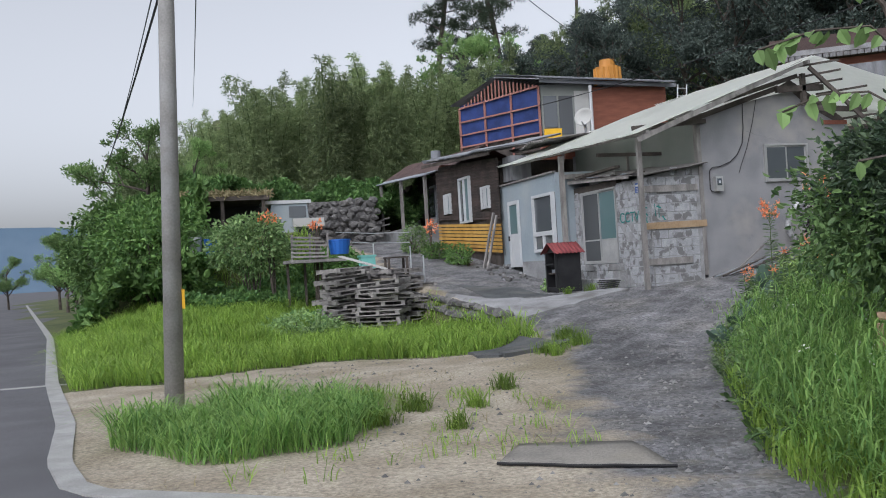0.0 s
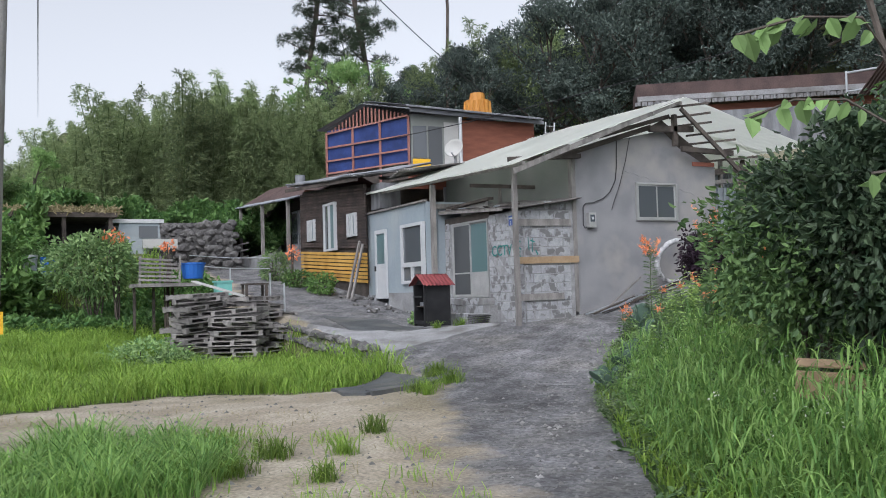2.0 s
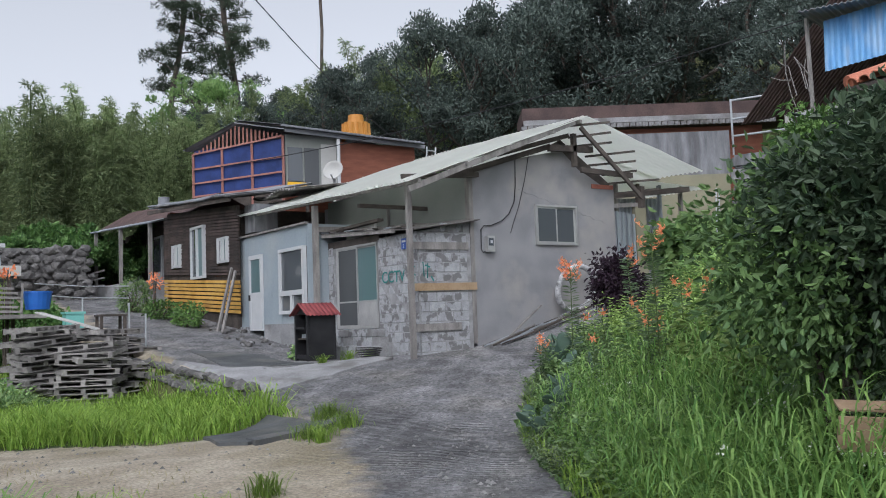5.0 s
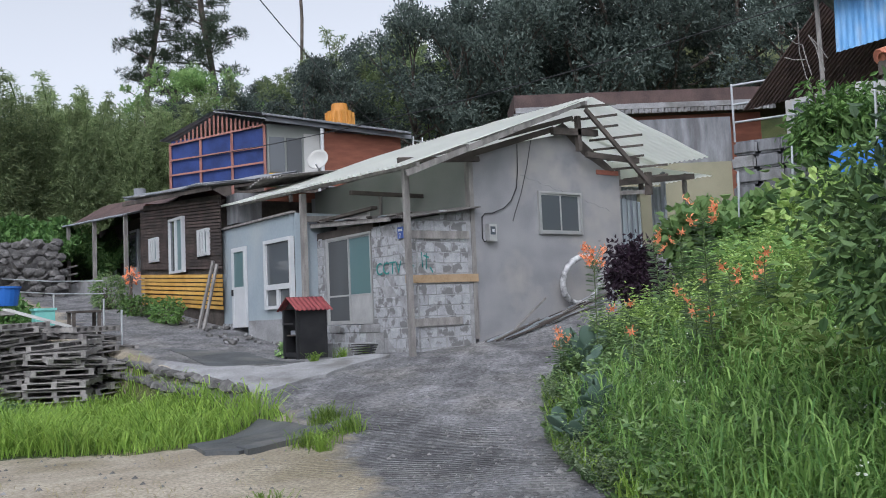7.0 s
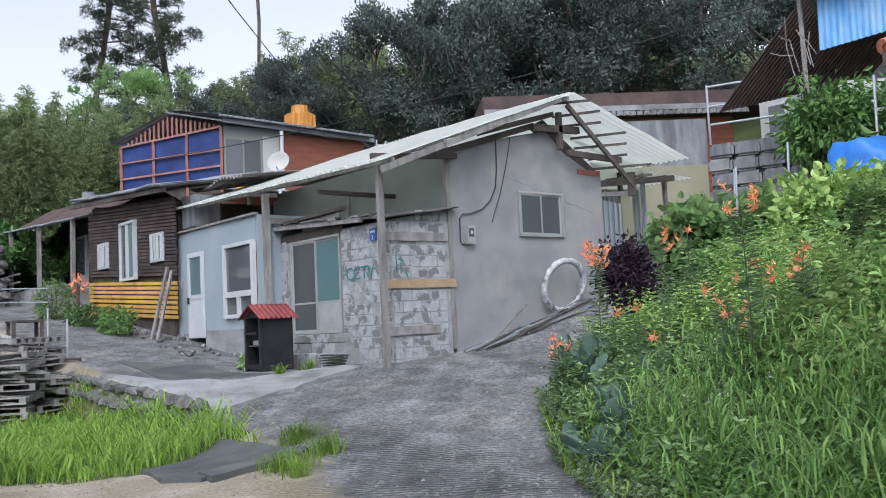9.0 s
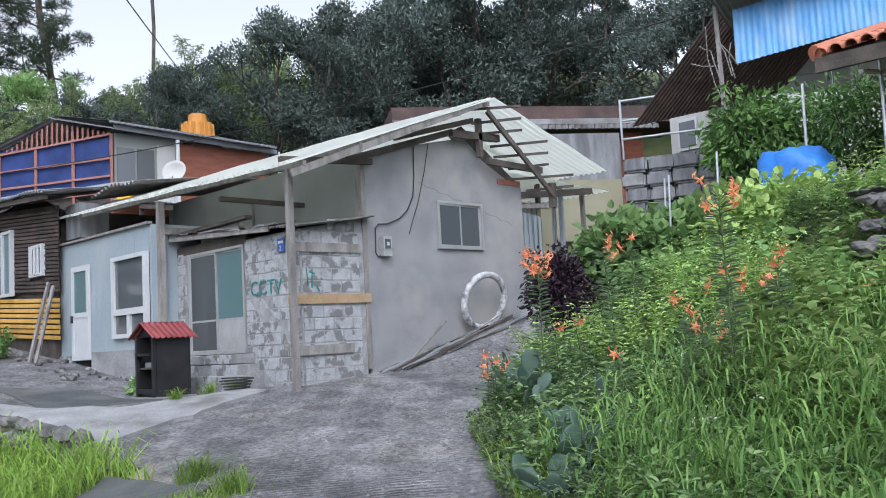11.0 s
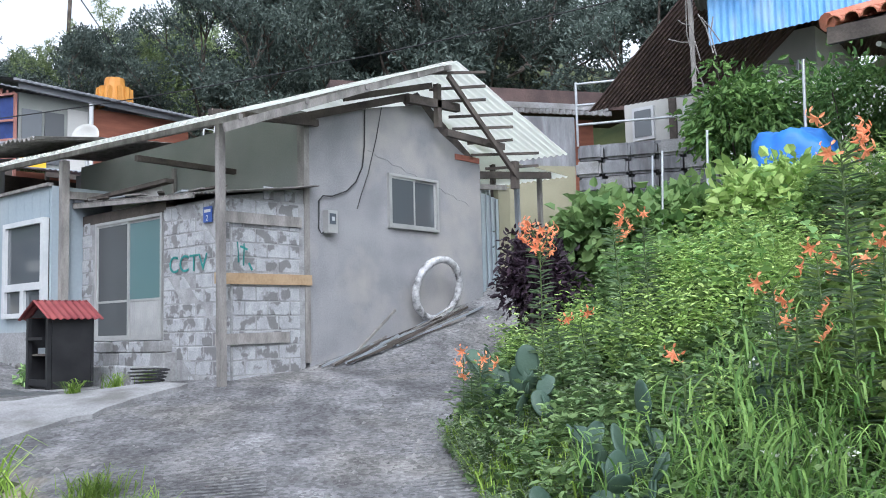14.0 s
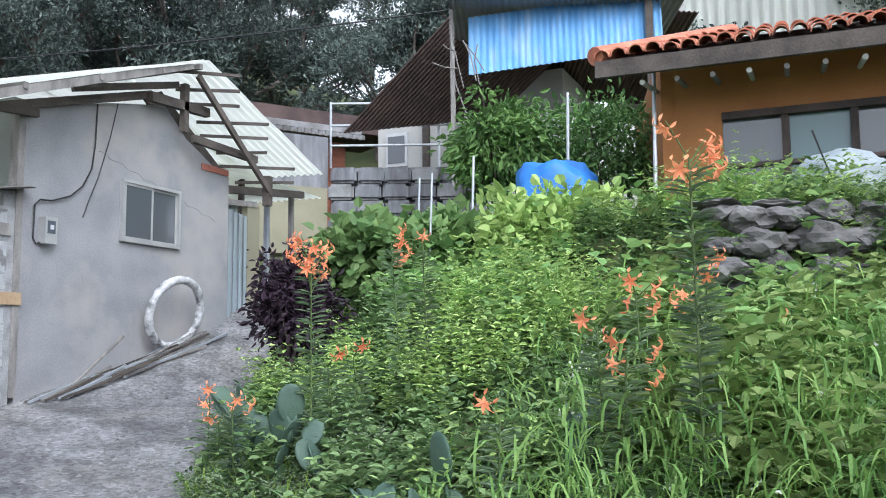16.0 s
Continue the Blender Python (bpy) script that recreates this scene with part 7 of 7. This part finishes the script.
# sapling with broad leaves
br = thing("leafy_sapling", (-8.15, -14.7, height(-8.15, -14.7)), "slender sapling with broad drooping leaves beside the path", "sapling")
zb = height(-8.15, -14.7)
part("stem", chain(bmesh.new(), [(-8.15, -14.7, zb - 0.05), (-8.1, -14.65, 0.6), (-8.2, -14.55, 1.3), (-8.3, -14.5, 1.75), (-8.5, -14.4, 2.05)], 0.016, 6), M["bark"], br)
rr_ = random.Random(3)
for line, count in (([(-8.22, -14.55, 1.45), (-8.55, -14.66, 1.60), (-8.85, -14.62, 1.58), (-9.12, -14.55, 1.50)], 15),
                    ([(-8.18, -14.57, 1.15), (-8.35, -14.40, 1.33), (-8.58, -14.32, 1.33), (-8.78, -14.26, 1.25)], 11),
                    ([(-8.30, -14.50, 1.75), (-8.45, -14.42, 1.93), (-8.62, -14.42, 1.95), (-8.75, -14.44, 1.88)], 8),
                    ([(-8.12, -14.68, 0.5), (-8.5, -14.95, 0.85), (-8.8, -15.05, 0.93), (-9.02, -15.05, 0.90)], 7)):
    part("twig", chain(bmesh.new(), line, 0.006, 5), M["bark"], br)
    for k in range(count):
        u = 0.25 + 0.75 * k / (count - 1)
        q = min(2, int(u * 3))
        p = Vector(line[q]).lerp(Vector(line[q + 1]), u * 3 - q)
        d = np.array([[rr_.uniform(-0.8, 0.3), rr_.uniform(-0.5, 0.5), rr_.uniform(-1.0, -0.15)]])
        w = np.array([[rr_.uniform(0.2, 1), rr_.uniform(-1, 0.2), rr_.uniform(-0.4, 0.4)]])
        ln = np.array([rr_.uniform(0.085, 0.125)])
        v, f = leaf_arrays(np.array([tuple(p)]), d, w, ln, ln * rr_.uniform(0.52, 0.66), 0.15)
        o = from_arrays("leaf", v, f, L["hedge"]); o.parent = br; o.matrix_parent_inverse = Matrix.Translation(-br.location)

# carton, stakes, stones
ct = thing("carton_box", (-6.35, -12.2, -0.3), "flattened brown cardboard box in the grass", "box")
part("side", B(-0.25, 0.25, -0.01, 0.01, -0.2, 0.0, m=Matrix.Translation((-6.30, -12.45, -0.12)) @ pose(0, 0, 0, 8, 4, -35)), M["card"], ct)
part("flap", B(-0.24, 0.24, -0.01, 0.10, -0.03, -0.018, m=Matrix.Translation((-6.30, -12.45, -0.06)) @ pose(0, 0, 0, 25, 4, -35)), M["card"], ct)
sw = thing("dry_stone_wall", (-0.2, -8.8, 0.5), "dry stone terrace wall of dark rough boulders", "wall", kind="structure")
rr_ = random.Random(21)
for j in range(6):
    for i in range(13):
        u = i / 12
        p = Vector((-0.40 + 0.75 * u, -8.3 - 3.4 * u, 0.40 + 0.24 * j)) + Vector((rr_.uniform(-0.06, 0.06) + 0.05 * j, rr_.uniform(-0.08, 0.08), rr_.uniform(-0.05, 0.05)))
        r = rr_.uniform(0.11, 0.26)
        part("boulder", rock(bmesh.new(), p, r, i * 3.1 + j, (1, 1.25, 0.72), 3), M["stone"], sw)
for k in range(4):
    x, y = -0.1 + 0.2 * k, -8.3 - 0.45 * k
    part("cap_stone", rock(bmesh.new(), (x, y, 1.72), 0.19, k, (1, 1.3, 0.25), 3), M["stone"], sw)
for x, y, z0, z1, r in ((4.55, -6.9, 1.7, 4.5, 0.03), (4.7, -5.6, 1.8, 4.3, 0.025), (3.9, -4.4, 1.8, 3.3, 0.02), (2.0, -4.6, 1.2, 2.7, 0.015), (2.7, -4.1, 1.3, 2.8, 0.015), (-1.2, -9.0, 0.3, 0.95, 0.025)):
    o = obj("garden_stake", tube(bmesh.new(), (x, y, z0 - 0.4), (x + 0.05, y - 0.05, z1), r, r, 8), M["steel"]); tagged(o, "thin pale stake standing among the plants", "stake", "stakes on the terrace")
tp = thing("blue_tarp_heap", (4.3, -5.8, 1.9), "heap covered with a creased blue tarpaulin", "tarp")
bm = bmesh.new()
bmesh.ops.create_icosphere(bm, subdivisions=4, radius=1)
for v_ in bm.verts:
    k = 1 + 0.12 * noise.noise(v_.co * 2.0) + 0.16 * abs(noise.noise(v_.co * 4))
    q = Vector((max(-0.8, min(0.8, v_.co.x)), max(-0.85, min(0.85, v_.co.y)), max(-0.5, min(0.72, v_.co.z + 0.12 * v_.co.y)))) * k
    v_.co = Matrix.Translation((4.6, -5.50, 2.42)) @ pose(0, 0, 0, 0, 0, 20) @ Vector((q.x * 0.75, q.y * 0.66, q.z * 1.02))
part("cover", bm, M["bluetarp"], tp, smooth=True)
wb = thing("wrapped_bale", (3.6, -9.4, 2.0), "bundle wrapped in white plastic tied with cord", "bundle")
bm = bmesh.new()
bmesh.ops.create_icosphere(bm, subdivisions=4, radius=1)
for v_ in bm.verts:
    k = 1 + 0.15 * noise.noise(v_.co * 2.5) + 0.08 * abs(noise.noise(v_.co * 7))
    v_.co = Matrix.Translation((3.9, -9.3, 2.45)) @ Vector((v_.co.x * 0.45 * k, v_.co.y * 0.62 * k, v_.co.z * 0.42 * k))
part("wrap", bm, M["panel"], wb, smooth=True)
part("cord", chain(bmesh.new(), [(3.4, -9.3 + 0.05 * i, 2.1 + 0.16 * i) for i in range(7)], 0.012, 5), M["black"], wb)

# ---- field side: pallets, stone edge, deck, carport ----
def pallet_parts(e, m):
    for k in range(5):
        part("deck_board", B(-0.55, 0.55, -0.5 + 0.225 * k, -0.5 + 0.225 * k + 0.11, 0.10, 0.122, m=m), M["pallet"], e)
    for x in (-0.5, 0.0, 0.5):
        part("stringer", B(x - 0.045, x + 0.045, -0.5, 0.5, 0.022, 0.10, m=m), M["pallet"], e)
    for y in (-0.5, -0.06, 0.39):
        part("bottom_board", B(-0.55, 0.55, y, y + 0.11, 0.0, 0.022, m=m), M["pallet"], e)


base = thing("pallet", (0, 0, 0), "grey weathered wooden pallet in a leaning stack", "pallet", "stacked pallets")
pallet_parts(base, Matrix())
rr_ = random.Random(8)
first = True
for sx, sy, z0, n, rz in ((-7.6, 5.1, -1.12, 14, 8), (-6.75, 4.35, -1.12, 11, -14), (-6.25, 5.3, -1.1, 13, 20), (-7.1, 6.1, -1.1, 13, 35), (-5.45, 4.75, -0.9, 6, -5), (-5.6, 5.8, -0.9, 8, 15)):
    for k in range(n):
        m = Matrix.Translation((sx + rr_.uniform(-0.09, 0.09) + 0.012 * k, sy + rr_.uniform(-0.09, 0.09), z0 + 0.128 * k)) @ pose(0, 0, 0, rr_.uniform(-7, 7), rr_.uniform(-7, 7), rz + rr_.uniform(-22, 22))
        if first:
            base.matrix_basis = m; first = False
        else:
            copy_thing(base, m)
se = thing("stone_edging", (-5.3, 2, -0.8), "low rubble stone edging of the yard", "wall", kind="structure")
for j in range(3):
    for i in range(26):
        y = -0.6 + 0.26 * i
        p = Vector((x_field(y) + 0.05 - 0.08 * (2 - j) + rr_.uniform(-0.05, 0.05), y + rr_.uniform(-0.06, 0.06), -1.0 + 0.24 * j + 0.035 * i * (0.5 if j else 0)))
        part("rubble_stone", rock(bmesh.new(), p, rr_.uniform(0.12, 0.19), i + j * 9.3, (1, 1.2, 0.7), 1), M["stone"], se)
sb = thing("back_stone_wall", (-6, 17, 1.5), "rough stone retaining wall behind the yard", "wall", kind="structure")
for j in range(7):
    for i in range(18):
        p = Vector((-9.0 + 0.30 * i, 17.6 - 0.06 * i, 1.6 + 0.27 * j)) + Vector((rr_.uniform(-0.13, 0.13), rr_.uniform(-0.06, 0.06), rr_.uniform(-0.1, 0.1)))
        part("rubble_stone", rock(bmesh.new(), p, rr_.uniform(0.17, 0.28), i * 1.7 + j, (1, 1, 0.75), 2), M["stone"], sb)
part("earth_core", B(-9.2, -3.7, 17.78, 19.5, 0.5, 3.4), M["stone"], sb)
dk = thing("timber_deck", (-8, 7.8, 0.9), "rickety slatted timber deck over the bank", "deck")
part("platform", B(-8.6, -6.95, 7.3, 8.6, 0.88, 0.97), M["pallet"], dk)
for k in range(6):
    part("slat", beam(bmesh.new(), (-8.52, 7.28, 1.06 + 0.11 * k), (-7.5 - 0.08 * (k % 3), 7.28, 1.03 + 0.105 * k), 0.03, 0.055), M["pallet"], dk)
for x in (-8.5, -8.0, -7.5):
    part("post", beam(bmesh.new(), (x, 7.32, 0.88), (x + 0.03, 7.32, 1.68), 0.05, 0.05), M["pallet"], dk)
    part("support", beam(bmesh.new(), (x, 8.4, height(x, 8.4) - 0.1), (x, 8.4, 0.88), 0.07, 0.07), M["darkwood"], dk)
tb = thing("blue_tub", (-7.1, 7.6, 1.08), "blue plastic tub on the timber deck", "tub")
part("wall", tube(bmesh.new(), (-7.1, 7.6, 1.08), (-7.1, 7.6, 1.46), 0.26, 0.32, 18), M["blueplastic"], tb)
part("rim", tube(bmesh.new(), (-7.1, 7.6, 1.46), (-7.1, 7.6, 1.50), 0.34, 0.34, 18), M["blueplastic"], tb)
ac = thing("aqua_crate", (-6.4, 7.2, 0.7), "aqua green plastic crate behind the pallets", "crate")
part("body", B(-6.6, -6.2, 7.0, 7.4, 0.62, 0.95), M["aqua"], ac)
part("rim", B(-6.63, -6.17, 6.97, 7.43, 0.95, 1.0), M["aqua"], ac)
sp = thing("white_plank", (-6.6, 5.9, 0.4), "pale board lying across the pallets", "plank")
part("board", beam(bmesh.new(), (-7.2, 7.0, 1.0), (-6.2, 5.4, 0.55), 0.18, 0.03), M["cream"], sp)
fr = thing("small_frame_table", (-5.95, 5.6, 0.5), "small dark wooden frame standing on the pallets", "stool")
for x in (-6.2, -5.7):
    for y in (5.4, 5.8):
        part("leg", B(x - 0.03, x + 0.03, y - 0.03, y + 0.03, 0.40, 0.85), M["darkwood"], fr)
part("top", B(-6.25, -5.65, 5.35, 5.85, 0.85, 0.89), M["darkwood"], fr)
o = obj("white_tube", tube(bmesh.new(), (-4.95, 4.6, -0.95), (-5.2, 5.3, -0.25), 0.05), M["white"]); tagged(o, "white plastic tube leaning on the stone edging", "tube")
rail = thing("yard_rail", (-5.6, 9, 1), "thin white pipe rail across the yard edge", "railing")
for z in (0.55, 0.85):
    part("rail", chain(bmesh.new(), [(-6.6, 10.8, 1.0 + z), (-5.7, 9.4, 0.85 + z), (-4.9, 8.0, 0.78 + z)], 0.014, 6), M["steel"], rail)
for x, y in ((-6.6, 10.8), (-5.7, 9.4), (-4.9, 8.0), (-5.1, 5.9)):
    part("post", tube(bmesh.new(), (x, y, height(x, y) - 0.1), (x, y, height(x, y) + 0.75), 0.022), M["steel"], rail)
vn = thing("covered_truck", (-7.6, 14.9, 1.9), "small white truck with plastic sheeting round its bed", "vehicle")
part("cab_roof", B(-8.5, -6.8, 14.2, 15.6, 3.10, 3.22), M["white"], vn)
part("plastic_side", prism([(-8.45, 14.25, 1.9), (-6.85, 14.25, 1.9), (-6.95, 14.25, 3.1), (-8.2, 14.25, 3.1)], (0, 1.3, 0)), M["panel"], vn)
part("rear_window", B(-7.6, -7.0, 14.22, 14.245, 2.6, 3.0), M["glass"], vn)
part("tailboard", B(-7.5, -6.4, 14.0, 14.2, 2.25, 2.55), M["cream"], vn)
for x in (-8.1, -7.1):
    w_ = part("wheel", tube(bmesh.new(), (x, 14.15, 1.95), (x, 14.35, 1.95), 0.28, 0.28, 16), M["black"], vn)
cp = thing("vine_carport", (-10, 14.5, 1.9), "dark open shelter with a flat roof overgrown by vines", "shelter")
part("roof", B(-11.6, -8.3, 13.9, 17.0, 3.25, 3.40), M["darkwood"], cp)
part("back", B(-11.6, -8.3, 16.8, 17.0, 1.6, 3.25), M["black"], cp)
for x in (-11.4, -9.9, -8.5):
    part("post", B(x - 0.06, x + 0.06, 14.0, 14.12, 1.5, 3.25), M["darkwood"], cp)
n = 2600
c = np.stack([RNG.uniform(-11.7, -8.2, n), RNG.uniform(13.8, 16.8, n), 3.42 + 0.15 * RNG.random(n)], 1)
o = leaves("roof_vines", c, L["straw"], 0.16, 0.3, None, 0.0); o.parent = cp; o.matrix_parent_inverse = Matrix.Translation(-cp.location)
for x, y, z, m, lab in ((-10.97, 10.9, 1.62, M["white"], "white"), (-10.5, 10.8, 1.55, M["blueplastic"], "blue")):
    z = max(z, height(x, y))
    p_ = thing("flower_pot", (x, y, z), lab + " plastic flower pot with green leaves on the terrace", "flower pot")
    part("pot", tube(bmesh.new(), (x, y, z - 0.2), (x, y, z + 0.28), 0.17, 0.22, 14), m, p_)
    cc = np.array([x, y, z + 0.38]) + RNG.normal(size=(160, 3)) * 0.11
    o = leaves("plant", cc, L["weed"], 0.1, 0.5); o.parent = p_; o.matrix_parent_inverse = Matrix.Translation(-p_.location)

# ---- small ground cover ----
tufts = [(-7.87, -7.42, 0.18), (-8.63, -8.5, 0.15), (-5.15, -3.3, 0.28), (-5.3, -4.2, 0.25), (-6.0, -4.6, 0.3), (-9.9, -8.9, 0.25), (-9.3, -8.3, 0.22), (-9.6, -7.3, 0.3), (-2.5, 1.0, 0.12), (-3.2, 0.75, 0.10), (-1.9, 1.15, 0.14), (-6.1, -5.0, 0.1), (-9.2, -9.6, 0.12)]
for x, y, r in tufts:
    n = int(900 * r)
    p = RNG.normal(size=(n, 2)) * r * 0.45 + np.array([x, y])
    q = blades("grass_tuft", np.array([(a, b, height(a, b)) for a, b in p]), L["grass"], 0.15, 0.010, 0.9, 0.7, 0.8)
    tagged(q, "small tuft of grass in the sandy dirt", "grass", kind="stuff")
n = 16000
x = RNG.uniform(-10.5, 2.5, n); y = RNG.uniform(-13.5, 1.5, n)
keep = [(a, b) for a, b in zip(x, y) if zone(a, b) in (0, 1) and (abs(a - x_bank(b)) < 0.9 + 1.2 * RNG.random() or RNG.random() < 0.18) and b < 0.3]
vv, ff = [], []
for a, b in keep:
    r = 0.007 + 0.026 * RNG.random() ** 3
    z = height(a, b)
    k = len(vv)
    vv += [(a - r, b - r * 0.7, z - 0.004), (a + r, b - r, z - 0.004), (a + r * 0.8, b + r, z - 0.004), (a - r, b + r * 0.8, z - 0.004), (a + r * 0.1, b, z + r * 0.9)]
    ff += [(k, k + 1, k + 4), (k + 1, k + 2, k + 4), (k + 2, k + 3, k + 4), (k + 3, k, k + 4)]
gv = from_arrays("gravel", vv, ff, M["gravel"]); tagged(gv, "loose grey gravel along the driveway", "gravel", kind="stuff")
rr_ = random.Random(31)
for k in range(34):
    x, y = -2.6 + rr_.uniform(-0.5, 0.6), rr_.uniform(4.6, 9.0)
    o = obj("loose_stone", rock(bmesh.new(), (x, y, height(x, y) + 0.03), rr_.uniform(0.05, 0.13), k * 2.2, (1, 1, 0.7), 1), M["stone"] if k % 3 else M["cement"]); tagged(o, "loose stone at the foot of the hut", "stone", "loose stones in the yard")

# far hill, with the haze of distance painted into its blue colour
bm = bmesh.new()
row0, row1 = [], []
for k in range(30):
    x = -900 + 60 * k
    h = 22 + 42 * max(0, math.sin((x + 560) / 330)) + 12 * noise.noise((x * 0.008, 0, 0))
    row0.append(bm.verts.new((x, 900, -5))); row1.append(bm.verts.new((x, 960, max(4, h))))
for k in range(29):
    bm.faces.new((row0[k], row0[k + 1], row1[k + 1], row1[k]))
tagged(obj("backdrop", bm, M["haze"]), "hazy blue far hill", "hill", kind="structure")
